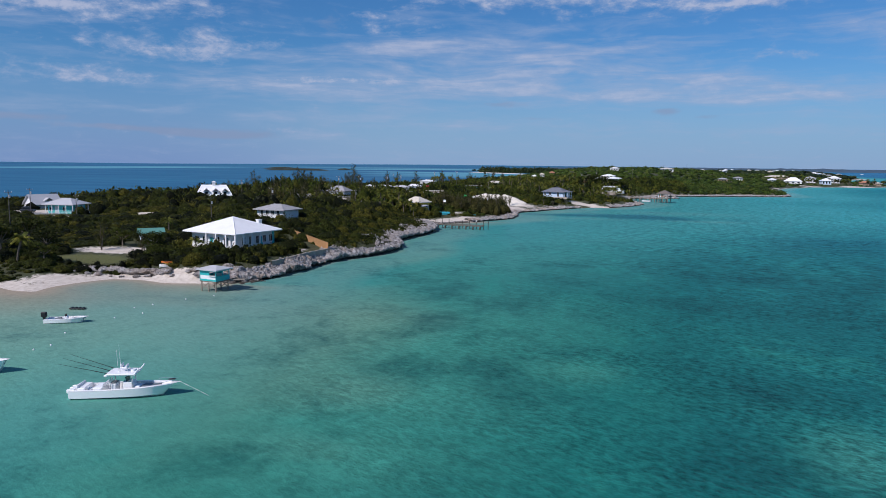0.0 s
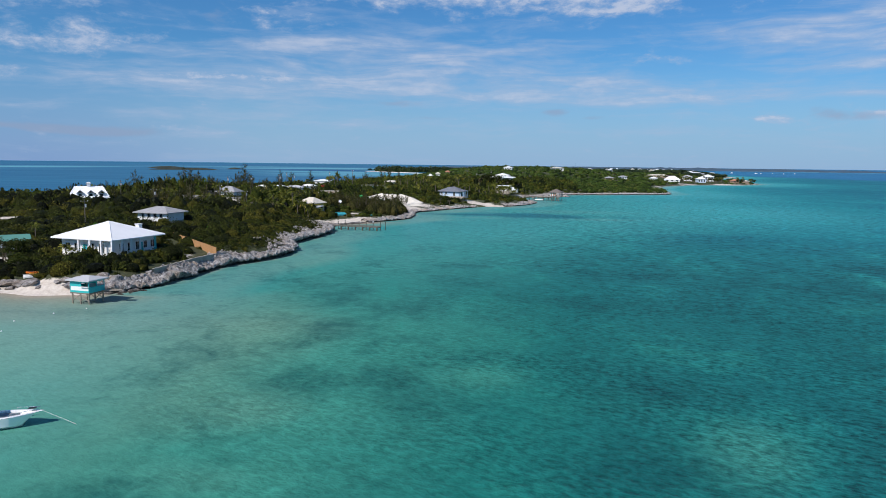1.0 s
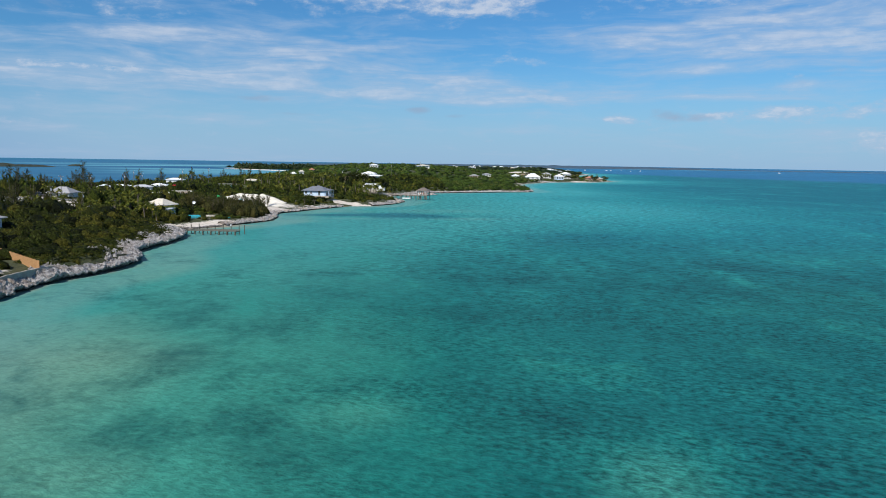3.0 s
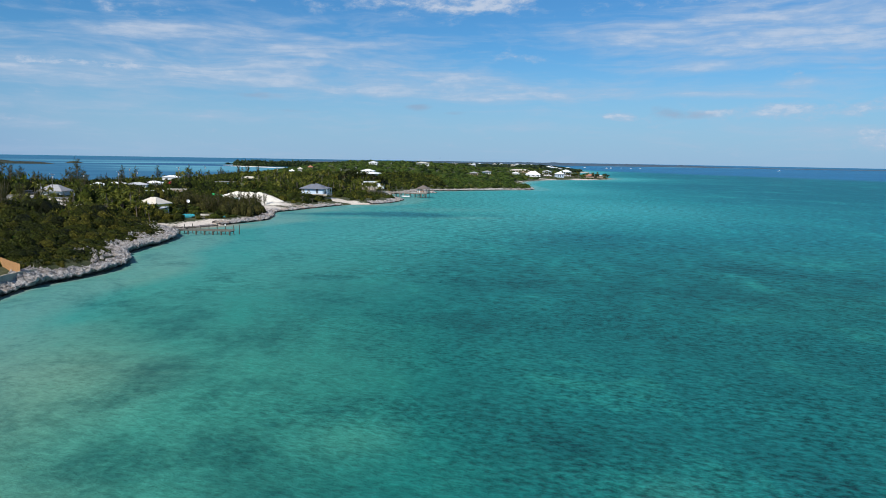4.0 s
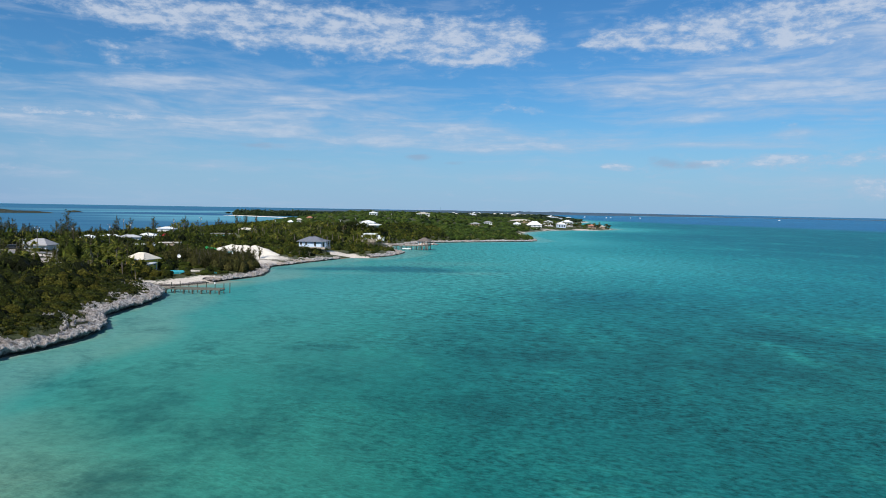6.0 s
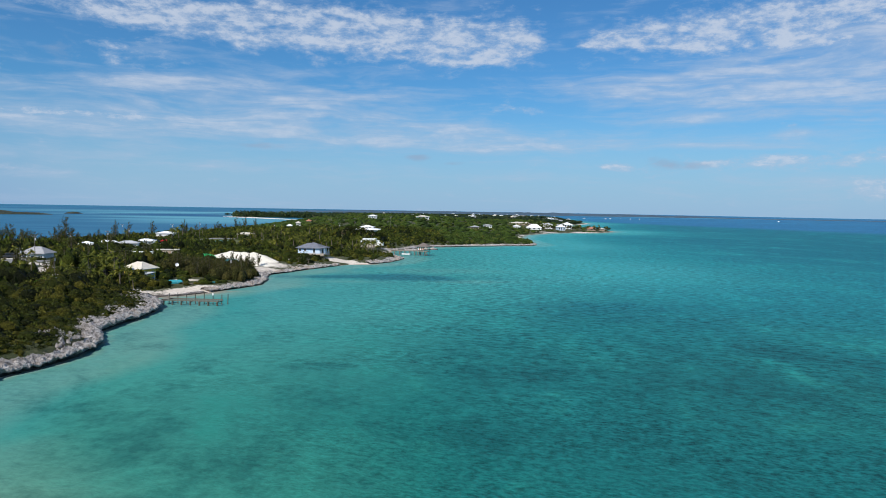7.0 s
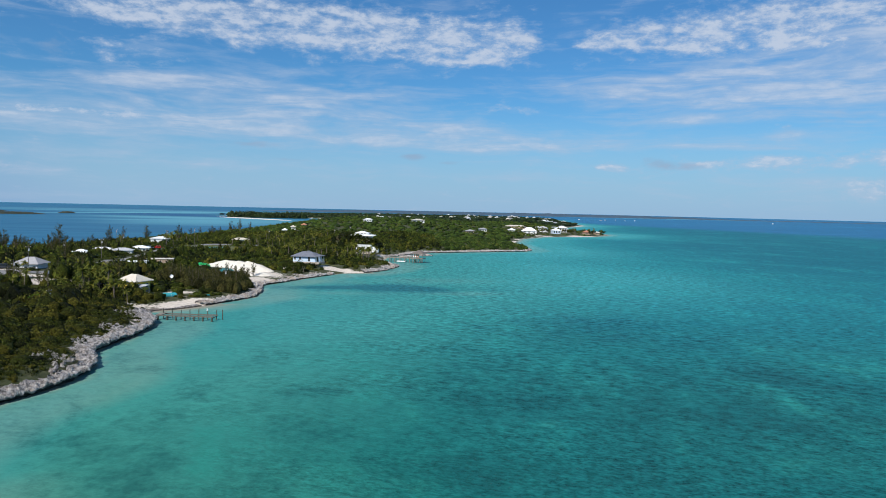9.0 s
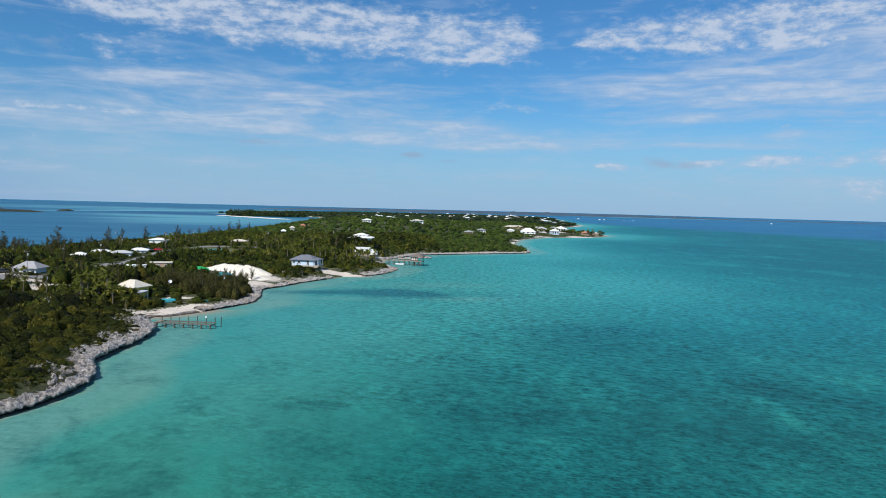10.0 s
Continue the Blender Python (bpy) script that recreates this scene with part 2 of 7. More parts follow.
shoal = n.math("MULTIPLY", attribute(n, "shoal"), n.step(n.math("ADD", attribute(n, "shoal"), n.math("MULTIPLY", n.math("SUBTRACT", bank, 0.5), 1.4)), 0.15, 0.7))
c = n.mix(n.math("MINIMUM", n.math("MULTIPLY", shoal, 0.9), 0.9), c, (0.12, 0.38, 0.43, 1))
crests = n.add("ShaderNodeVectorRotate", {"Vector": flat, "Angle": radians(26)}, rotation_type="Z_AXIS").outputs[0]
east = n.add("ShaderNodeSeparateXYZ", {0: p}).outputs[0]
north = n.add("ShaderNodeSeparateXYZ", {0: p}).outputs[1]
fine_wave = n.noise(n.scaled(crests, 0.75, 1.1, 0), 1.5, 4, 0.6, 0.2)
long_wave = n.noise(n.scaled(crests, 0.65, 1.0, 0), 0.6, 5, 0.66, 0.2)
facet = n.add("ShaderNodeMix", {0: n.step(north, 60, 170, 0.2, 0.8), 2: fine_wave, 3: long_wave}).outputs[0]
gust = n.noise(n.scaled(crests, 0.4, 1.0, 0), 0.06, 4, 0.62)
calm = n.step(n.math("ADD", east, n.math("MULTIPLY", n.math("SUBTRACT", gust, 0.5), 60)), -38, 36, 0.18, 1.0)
# bright and dark wavelet faces, stronger in gusts, painted into the base colour
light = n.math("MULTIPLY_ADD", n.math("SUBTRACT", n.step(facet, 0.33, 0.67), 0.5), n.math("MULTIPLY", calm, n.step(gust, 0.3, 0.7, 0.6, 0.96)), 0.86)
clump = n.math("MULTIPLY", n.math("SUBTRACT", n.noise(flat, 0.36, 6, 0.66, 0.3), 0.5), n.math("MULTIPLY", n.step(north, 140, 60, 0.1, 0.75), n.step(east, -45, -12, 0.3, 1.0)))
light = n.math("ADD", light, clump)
near_tone = n.mix(n.math("MAXIMUM", n.step(north, 70, 240), n.step(east, -26, -56, 0.0, 0.85)), n.mix(n.step(east, -5, 30), (1.12, 0.93, 0.77, 1), (1.05, 0.93, 0.84, 1)), (1.06, 1.02, 1.08, 1))
near_tone = n.mix(n.math("MULTIPLY", n.step(east, 20, 120), n.step(north, 110, 260)), near_tone, (1.05, 1.17, 1.34, 1))
near_tone = n.mix(n.math("MULTIPLY", n.step(east, -26, -60), n.step(north, 92, 60)), near_tone, (1.45, 1.16, 1.06, 1))
c = n.mix(1.0, c, near_tone, "MULTIPLY")
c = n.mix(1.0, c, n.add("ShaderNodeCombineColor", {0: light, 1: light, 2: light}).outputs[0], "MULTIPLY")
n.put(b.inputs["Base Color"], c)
b.inputs["IOR"].default_value = 1.33
chop = n.noise(n.scaled(crests, 0.8, 1.2, 0), 2.4, 4, 0.6)
bumped(n, b, n.math("MULTIPLY", n.math("ADD", facet, n.math("MULTIPLY", chop, 0.2)), calm), 1.0, 0.5)
n.put(b.inputs["Roughness"], n.step(mid, 0.3, 0.7, 0.12, 0.22))
b.inputs["Specular IOR Level"].default_value = 0.0
sheen = n.add("ShaderNodeBsdfGlossy", {"Color": (0.9, 0.95, 1.0, 1), "Roughness": 0.16, "Normal": b.inputs["Normal"].links[0].from_socket})
share = n.math("ADD", n.math("MULTIPLY", n.add("ShaderNodeFresnel", {"IOR": 1.33, "Normal": b.inputs["Normal"].links[0].from_socket}).outputs[0], 0.17), 0.015)
n.put(n.tree.nodes["Material Output"].inputs["Surface"], n.add("ShaderNodeMixShader", {0: share, 1: b.outputs[0], 2: sheen.outputs[0]}).outputs[0])

# the land: leaf litter and scrub soil, sand, cut grass and grey road
land_mat, n, b = material("land", 0.95)
p = place(n)
sandy, lawn, paved = attribute(n, "sand"), attribute(n, "lawn"), attribute(n, "road")
f1, f2, f3 = n.noise(p, 0.12, 5, 0.6), n.noise(p, 1.1, 6, 0.65), n.noise(p, 6, 5, 0.7)
soil = n.ramp(f2, (0.3, (0.028, 0.034, 0.012)), (0.55, (0.055, 0.06, 0.02)), (0.8, (0.13, 0.11, 0.06)))
soil = n.mix(n.step(f1, 0.45, 0.7, 0, 0.5), soil, (0.035, 0.055, 0.014, 1))
sand_c = n.ramp(f2, (0.25, (0.42, 0.35, 0.28)), (0.5, (0.60, 0.53, 0.45)), (0.75, (0.72, 0.66, 0.58)))
edge = n.step(n.math("ADD", sandy, n.math("MULTIPLY", n.math("SUBTRACT", f2, 0.5), 0.9)), 0.4, 0.6)
c = n.mix(edge, soil, sand_c)
grass_c = n.ramp(f3, (0.3, (0.06, 0.075, 0.018)), (0.7, (0.13, 0.13, 0.04)))
c = n.mix(n.step(n.math("ADD", lawn, n.math("MULTIPLY", n.math("SUBTRACT", f2, 0.5), 0.4)), 0.4, 0.6), c, grass_c)
c = n.mix(n.step(paved, 0.45, 0.55), c, n.ramp(f3, (0.3, (0.17, 0.17, 0.17)), (0.7, (0.26, 0.25, 0.24))))
n.put(b.inputs["Base Color"], c)
bumped(n, b, n.math("ADD", f2, n.math("MULTIPLY", f3, 0.3)), 0.7, 0.35)

# pitted grey limestone, browner where it is wet or weathered
def limestone(name, warm, pits=0.85, wet=0.8):
    m, n, b = material(name, 0.92)
    p = place(n)
    f1, f2, f3 = n.noise(p, 0.3, 5, 0.6), n.noise(p, 1.3, 8, 0.74), n.noise(p, 4.0, 5, 0.75)
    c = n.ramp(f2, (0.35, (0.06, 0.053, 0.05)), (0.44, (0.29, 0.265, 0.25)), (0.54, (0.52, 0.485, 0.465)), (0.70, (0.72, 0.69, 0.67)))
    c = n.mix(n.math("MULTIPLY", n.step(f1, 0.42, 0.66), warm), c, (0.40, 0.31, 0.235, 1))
    # pits follow the bump's hollows, their crevice shade painted near black
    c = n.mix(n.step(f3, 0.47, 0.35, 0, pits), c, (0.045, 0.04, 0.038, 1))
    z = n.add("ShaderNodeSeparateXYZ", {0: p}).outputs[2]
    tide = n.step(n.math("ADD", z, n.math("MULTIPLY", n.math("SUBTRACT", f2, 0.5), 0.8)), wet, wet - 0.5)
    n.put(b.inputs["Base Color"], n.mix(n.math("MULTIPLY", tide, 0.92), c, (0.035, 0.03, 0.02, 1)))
    bumped(n, b, n.math("ADD", f2, n.math("MULTIPLY", f3, 0.6)), 1.0, 0.7)
    return m


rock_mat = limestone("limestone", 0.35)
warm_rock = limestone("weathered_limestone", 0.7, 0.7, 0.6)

scrub_mat = leaves("scrub_leaves", (0.009, 0.013, 0.003), (0.045, 0.057, 0.007), (0.135, 0.123, 0.016), 0.025)
wood_far_mat = leaves("far_leaves", (0.02788, 0.0492, 0.00984), (0.0697, 0.1148, 0.01804), (0.1394, 0.1394, 0.02952), 0.06)
pine_mat = leaves("casuarina_needles", (0.0221, 0.0272, 0.00765), (0.0697, 0.0714, 0.01785), (0.1275, 0.1105, 0.0306), 0.12)
palm_mat = leaves("palm_fronds", (0.045, 0.062, 0.010), (0.115, 0.128, 0.018), (0.22, 0.20, 0.032), 0.12)


def foliage_body(name, dark, light, yellow):
    """The close-leaved body of a bush: leaf mottle and painted shade in the leaf gaps, over per-bush hue."""
    m, n, b = material(name, 0.75)
    p = place(n)
    tint = attribute(n, "tint")
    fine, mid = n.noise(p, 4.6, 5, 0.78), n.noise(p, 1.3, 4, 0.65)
    big = n.noise(p, 0.11, 4, 0.6)
    c = n.mix(n.step(tint, 0.15, 0.6), (*dark, 1), (*light, 1))
    c = n.mix(n.math("MULTIPLY", n.step(n.math("ADD", tint, n.math("MULTIPLY", n.math("SUBTRACT", big, 0.5), 1.2)), 0.62, 1.0), 0.8), c, (*yellow, 1))
    # low noise darkens the colour like shaded gaps between leaves
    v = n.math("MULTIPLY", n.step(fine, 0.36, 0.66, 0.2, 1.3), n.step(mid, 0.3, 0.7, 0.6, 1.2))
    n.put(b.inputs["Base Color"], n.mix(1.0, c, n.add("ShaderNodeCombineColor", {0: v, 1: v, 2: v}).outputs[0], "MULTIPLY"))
    b.inputs["Specular IOR Level"].default_value = 0.08
    bumped(n, b, n.math("ADD", fine, n.math("MULTIPLY", mid, 0.5)), 1.0, 0.6)
    return m


deep_leaf_mat = leaves("far_dark_leaves", (0.014, 0.028, 0.012), (0.036, 0.060, 0.02), (0.07, 0.075, 0.028), 0.06)
fresh_mat = leaves("fresh_leaves", (0.026, 0.060, 0.008), (0.07, 0.15, 0.014), (0.11, 0.18, 0.02), 0.03)
mid_leaf_mat = leaves("inland_leaves", (0.01064, 0.01672, 0.00304), (0.05928, 0.08056, 0.00912), (0.1444, 0.1277, 0.01748), 0.07)
mid_body_mat = foliage_body("inland_body", (0.00912, 0.0152, 0.00304), (0.0532, 0.0722, 0.00836), (0.1254, 0.1102, 0.0152))
body_mat = foliage_body("scrub_body", (0.0075, 0.011, 0.003), (0.041, 0.051, 0.006), (0.125, 0.112, 0.014))
far_body_mat = foliage_body("far_body", (0.02788, 0.0492, 0.00984), (0.0697, 0.1148, 0.01804), (0.123, 0.1271, 0.02788))
pine_body_mat = foliage_body("casuarina_body", (0.0204, 0.0238, 0.0068), (0.06375, 0.0629, 0.01615), (0.119, 0.102, 0.0289))
deep_body_mat = foliage_body("far_dark_body", (0.014, 0.028, 0.012), (0.036, 0.060, 0.02), (0.06, 0.065, 0.026))
core_mat = plain("twig_shade", (0.016, 0.020, 0.008), 0.9)
bark_mat = plain("bark", (0.16, 0.13, 0.10), 0.9, 0.5)


# ---- helpers for meshes ----
def mesh_of(name, verts, faces, mat=None, smooth=False, attrs=None):
    """A mesh from arrays of points and of triangles or quads."""
    me = bpy.data.meshes.new(name)
    verts, faces = np.asarray(verts, np.float32), np.asarray(faces, np.int32)
    k = faces.shape[1]
    me.vertices.add(len(verts))
    me.vertices.foreach_set("co", verts.ravel())
    me.loops.add(faces.size)
    me.loops.foreach_set("vertex_index", faces.ravel())
    me.polygons.add(len(faces))
    me.polygons.foreach_set("loop_start", np.arange(0, faces.size, k, dtype=np.int32))
    me.polygons.foreach_set("use_smooth", np.full(len(faces), smooth))
    for key, values in (attrs or {}).items():
        me.attributes.new(key, "FLOAT", "POINT").data.foreach_set("value", np.asarray(values, np.float32))
    if mat:
        me.materials.append(mat)
    me.update(calc_edges=True)
    return me


def part(name, bm, mat, parent, label="", smooth=False):
    """Links a bmesh as one mesh object under a thing or a part."""
    me = bpy.data.meshes.new(name)
    bm.normal_update()
    bm.to_mesh(me)
    bm.free()
    me.materials.append(mat)
    if smooth:
        me.polygons.foreach_set("use_smooth", [True] * len(me.polygons))
        me.set_sharp_from_angle(angle=radians(38))
    ob = new(name, me)
    if parent:
        ob.parent = parent
    if label:
        tagged(ob, label)
    return ob


def thing(name, m, label, category, group="", kind=""):
    ob = new(name)
    ob.matrix_world = m
    ob.empty_display_size = 0.5
    return tagged(ob, label, category, group, kind)


def box(bm, x0, y0, z0, x1, y1, z1, m=None, bevel=0.0):
    """A box between two corners, its edges broken by bevel."""
    r = bmesh.ops.create_cube(bm, size=1.0)
    vs = r["verts"]
    for v in vs:
        v.co = Vector(((x0 + x1) / 2 + v.co.x * (x1 - x0), (y0 + y1) / 2 + v.co.y * (y1 - y0), (z0 + z1) / 2 + v.co.z * (z1 - z0)))
        if m:
            v.co = m @ v.co
    if bevel:
        es = list({e for v in vs for e in v.link_edges})
        bmesh.ops.bevel(bm, geom=es, offset=bevel, segments=1, affect="EDGES")
    return bm


def boxes(*rows, m=None, bevel=0.0):
    bm = bmesh.new()
    for r in rows:
        box(bm, *r, m=m, bevel=bevel)
    return bm


def rod(bm, a, b, r0, r1=None, sides=7):
    """A tapered rod from a to b."""
    a, b = Vector(a), Vector(b)
    d = b - a
    q = d.to_track_quat("Z", "Y").to_matrix().to_4x4()
    m = Matrix.Translation((a + b) / 2) @ q
    bmesh.ops.create_cone(bm, cap_ends=True, segments=sides, radius1=r0, radius2=r0 if r1 is None else r1, depth=d.length, matrix=m)
    return bm


def rods(*rows, sides=7):
    bm = bmesh.new()
    for r in rows:
        rod(bm, *r, sides=sides)
    return bm


def prism(bm, points, faces):
    vs = [bm.verts.new(p) for p in points]
    for f in faces:
        bm.faces.new([vs[i] for i in f])
    bmesh.ops.recalc_face_normals(bm, faces=bm.faces)
    return bm


def hip_roof(x, y, z, h, ridge=0.0, along="x", thick=0.18):
    """A hipped roof over half sizes x, y; ridge: half length of its ridge. Closed underneath, with a fascia."""
    rx, ry = (ridge, 0.02) if along == "x" else (0.02, ridge)
    bm = bmesh.new()
    pts = [(-x, -y, z), (x, -y, z), (x, y, z), (-x, y, z), (-x, -y, z + thick), (x, -y, z + thick), (x, y, z + thick), (-x, y, z + thick),
           (-rx, -ry, z + h), (rx, -ry, z + h), (rx, ry, z + h), (-rx, ry, z + h)]
    return prism(bm, pts, [(3, 2, 1, 0), (0, 1, 5, 4), (1, 2, 6, 5), (2, 3, 7, 6), (3, 0, 4, 7), (4, 5, 9, 8), (5, 6, 10, 9), (6, 7, 11, 10), (7, 4, 8, 11), (8, 9, 10, 11)])


def gable_roof(x, y, z, h, thick=0.16):
    """A gabled roof, its ridge along x: two slabs and closed ends."""
    bm = bmesh.new()
    pts = []
    for sx in (-x, x):
        pts += [(sx, -y, z), (sx, -y, z + thick), (sx, 0, z + h + thick), (sx, y, z + thick), (sx, y, z), (sx, 0, z + h)]
    f = [(0, 1, 2, 5), (5, 2, 3, 4), (6, 11, 8, 7), (11, 10, 9, 8)]
    for i in range(6):
        j = (i + 1) % 6
        f.append((i, j, j + 6, i + 6))
    return prism(bm, pts, f)


# ---- the coast ----
# waterline of the island, clockwise round the land: x, y
BAY = [(-330, -30), (-260, 30), (-190, 66), (-140, 80), (-112, 84), (-95.6, 89), (-91.3, 87.2), (-87.3, 87.4), (-88.1, 91.6), (-86.9, 97), (-84.1, 101.5), (-78.5, 101.8), (-73.1, 100.2), (-68, 101.5), (-63, 103), (-60.3, 105), (-58.9, 108.9), (-56.8, 113)]
CAPE = [(-56.6, 121), (-55.8, 131.5), (-54, 137.2), (-51.2, 142.8), (-49.4, 148), (-48.4, 152.3), (-49.2, 160.3), (-51, 166.5), (-53.6, 173.2), (-53.3, 180.2), (-52, 191), (-51, 202), (-52.8, 210.5), (-56, 217), (-60.2, 226), (-58.5, 231.5), (-52.4, 236), (-47.6, 241.5), (-43.5, 249), (-40, 254.1), (-35.6, 263.1)]
HEADLAND = [(-36, 280), (-38.4, 297.9), (-32.9, 306), (-24.4, 323), (-12.3, 344), (-5, 350), (1, 351), (10.4, 364), (16.9, 382), (19.5, 393), (15, 404), (12, 425), (15, 452), (28, 478), (43.8, 501), (63.6, 511), (93.2, 524), (122, 535), (130.5, 548), (132, 562), (134, 590), (140, 660), (170, 760), (221, 838), (260, 850), (288, 862), (325, 915), (338, 950), (330, 985)]
FRONT = BAY + CAPE + HEADLAND
BACK = [(310, 1040), (330, 1200), (490, 1509), (561, 1942), (640, 2250), (700, 2420), (300, 2650), (-150, 2500), (-420, 2050), (-300, 1900), (-110, 1800), (-80, 1600), (-120, 1300),
        (-110, 1100), (-130, 900), (-150, 760), (-170, 640), (-205, 500), (-225, 400), (-255, 280), (-290, 180), (-340, 80)]
COAST = np.array(FRONT + BACK, float)
ROCKY = [(-64, 102, -40, 229), (-46, 245, -4, 350.5), (4, 353, 140, 600)]


def polyline_distance(pts, line, closed=False):
    """Distance of many points from a polyline."""
    best = np.full(len(pts), 1e9)
    ends = np.roll(line, -1, 0) if closed else line[1:]
    for a, b in zip(line if closed else line[:-1], ends):
        d = b - a
        t = np.clip(((pts - a) @ d) / (d @ d), 0, 1)
        best = np.minimum(best, np.hypot(*(pts - a - t[:, None] * d).T))
    return best


def inside(pts, poly):
    x, y = pts.T
    hit = np.zeros(len(pts), bool)
    for (x0, y0), (x1, y1) in zip(poly, np.roll(poly, -1, 0)):
        if y0 != y1:
            hit ^= ((y0 > y) != (y1 > y)) & (x < (x1 - x0) * (y - y0) / (y1 - y0) + x0)
    return hit


def shore(pts):
    """Metres inland from the waterline; below zero at sea."""
    d = polyline_distance(pts, COAST, True)
    return np.where(inside(pts, COAST), d, -d)


def bump(pts, x, y, rx, ry, turn=0.0):
    """A soft round patch, 1 in its middle."""
    c, s = math.cos(radians(turn)), math.sin(radians(turn))
    dx, dy = pts[:, 0] - x, pts[:, 1] - y
    return np.exp(-(((c * dx + s * dy) / rx) ** 2 + ((c * dy - s * dx) / ry) ** 2))


def value_noise(pts, size, seed):
    """Smooth noise from -1 to 1 with a given wave length."""
    rng = np.random.RandomState(seed)
    table = rng.uniform(-1, 1, (64, 64))
    g = pts / size
    i = np.floor(g).astype(int)
    f = g - i
    f = f * f * (3 - 2 * f)
    a, b = i[:, 0] % 64, i[:, 1] % 64
    a1, b1 = (a + 1) % 64, (b + 1) % 64
    return (table[a, b] * (1 - f[:, 0]) + table[a1, b] * f[:, 0]) * (1 - f[:, 1]) + (table[a, b1] * (1 - f[:, 0]) + table[a1, b1] * f[:, 0]) * f[:, 1]


def rocky(pts):
    """1 where the shore is rock, 0 where it is beach."""
    r = np.zeros(len(pts))
    for x0, y0, x1, y1 in ROCKY:
        r = np.maximum(r, np.clip(np.minimum.reduce([pts[:, 0] - x0 + 14, x1 + 14 - pts[:, 0], pts[:, 1] - y0, y1 - pts[:, 1]]) / 3, 0, 1))
    return r


def ground(pts, s=None):
    """Height of the land."""
    pts = np.asarray(pts, float).reshape(-1, 2)
    s = shore(pts) if s is None else s
    rk = rocky(pts)
    beach = np.clip(s * 0.11, -2.5, 1.6)
    cliff = np.interp(s, (-6, 0.2, 0.9, 1.6, 3, 6, 9), (-2.5, -2.2, -1.5, 0.9, 1.75, 2.5, 2.8))
    cliff = cliff * np.where((pts[:, 1] > 238) & (s > 0), 0.6, 1.0)
    base = beach * (1 - rk) + cliff * rk
    rise = np.clip((s - 6) / 60, 0, 1)
    h = base + rise * (2.2 + 1.2 * value_noise(pts, 45, 1) + 0.5 * value_noise(pts, 15, 2))
    inland = np.clip((s - 3) / 45, 0, 1)
    deep_in = np.clip((s - 3) / 100, 0, 1)
    h += deep_in * (14 * bump(pts, 20, 850, 200, 230) + 8 * bump(pts, 330, 1500, 330, 300))
    h += 1.5 * bump(pts, -26, 357, 11, 9) * np.clip(s / 8, 0, 1)
    h += inland * (12 * bump(pts, -0.5, 483, 17, 14) + 2.5 * bump(pts, -130, 208, 26, 26) + 3.0 * bump(pts, -115, 290, 60, 60)
                   + 3.5 * bump(pts, 0, 480, 60, 50) + 2.0 * bump(pts, -110, 420, 70, 70) + 6 * bump(pts, 200, 2200, 500, 250) + 1.5 * bump(pts, -75, 185, 22, 45))
    point = 1 - 0.88 * bump(pts, 252, 888, 90, 55, 30)
    return np.where(h > 1.6, 1.6 + (h - 1.6) * point, h)


def ground_z(x, y):
    return float(ground([(x, y)])[0])


# bare sand: x, y, half sizes, turn
BEACHES = [(-88, 97, 10, 5, 20), (-70, 103.5, 9, 2.4, 5), (-98, 120, 10, 4.5, 12), (-52, 243, 13, 4.5, 38), (-66, 234, 6, 3, 30), (-40, 303, 7, 9, 20), (-46, 322, 16, 11, -20), (-38, 290, 4, 10, 0), (-4, 350, 5, 2, 20), (-15, 352, 5, 3, 0), (-62, 131, 2.5, 1.2, -45), (-116, 276, 16, 3, -8), (-100, 262, 8, 4, 20)]
CLEARINGS = [(-125, 268, 14, 3.5, 0), (-58, 256.5, 6, 2.6, 25), (-66, 284, 3, 2, 10), (18, 452, 13, 9, 20), (-178, 182, 16, 6, 12), (-158, 168, 8, 5, -20), (-130, 177, 12, 3.5, -15), (205, 836, 26, 5, 25), (270, 860, 30, 4, 15), (-78, 300, 8, 3, 0), (-62, 335, 10, 4, 0), (-110, 205, 14, 3, 10), (-180, 1640, 60, 50, 0), (-300, 1790, 90, 40, -20)]
CLEARINGS += [(-13, 355, 11, 4, -15), (-38, 346, 7, 4, 0), (-101, 257, 10, 3.6, 8), (-110, 268, 7, 3, 0)]
SAND = BEACHES + CLEARINGS
LAWN = [(-97, 110.5, 8.5, 4.6, 12), (-80, 430, 25, 14, 0), (-20, 366, 10, 5, 0)]
ROADS = [np.array(r, float) for r in ([(-160, 255), (-130, 268), (-108, 278), (-100, 300)], [(-103, 318), (-104, 350), (-105, 385), (-105, 418), (-92, 445), (-60, 470)], [(-205, 160), (-170, 176), (-140, 200), (-125, 240), (-118, 268)])]


def patches(pts, rows):
    v = np.zeros(len(pts))
    for r in rows:
        v = np.maximum(v, bump(pts, *r))
    return v


def road_mask(pts):
    d = np.minimum.reduce([polyline_distance(pts, r) for r in ROADS])
    return np.clip(1.5 - d / 3.2, 0, 1)


def grid(xs, ys):
    gx, gy = np.meshgrid(xs, ys)
    pts = np.stack([gx.ravel(), gy.ravel()], 1)
    nx, ny = len(xs), len(ys)
    i = np.arange(nx * ny).reshape(ny, nx)
    quads = np.stack([i[:-1, :-1], i[:-1, 1:], i[1:, 1:], i[1:, :-1]], -1).reshape(-1, 4)
    return pts, quads


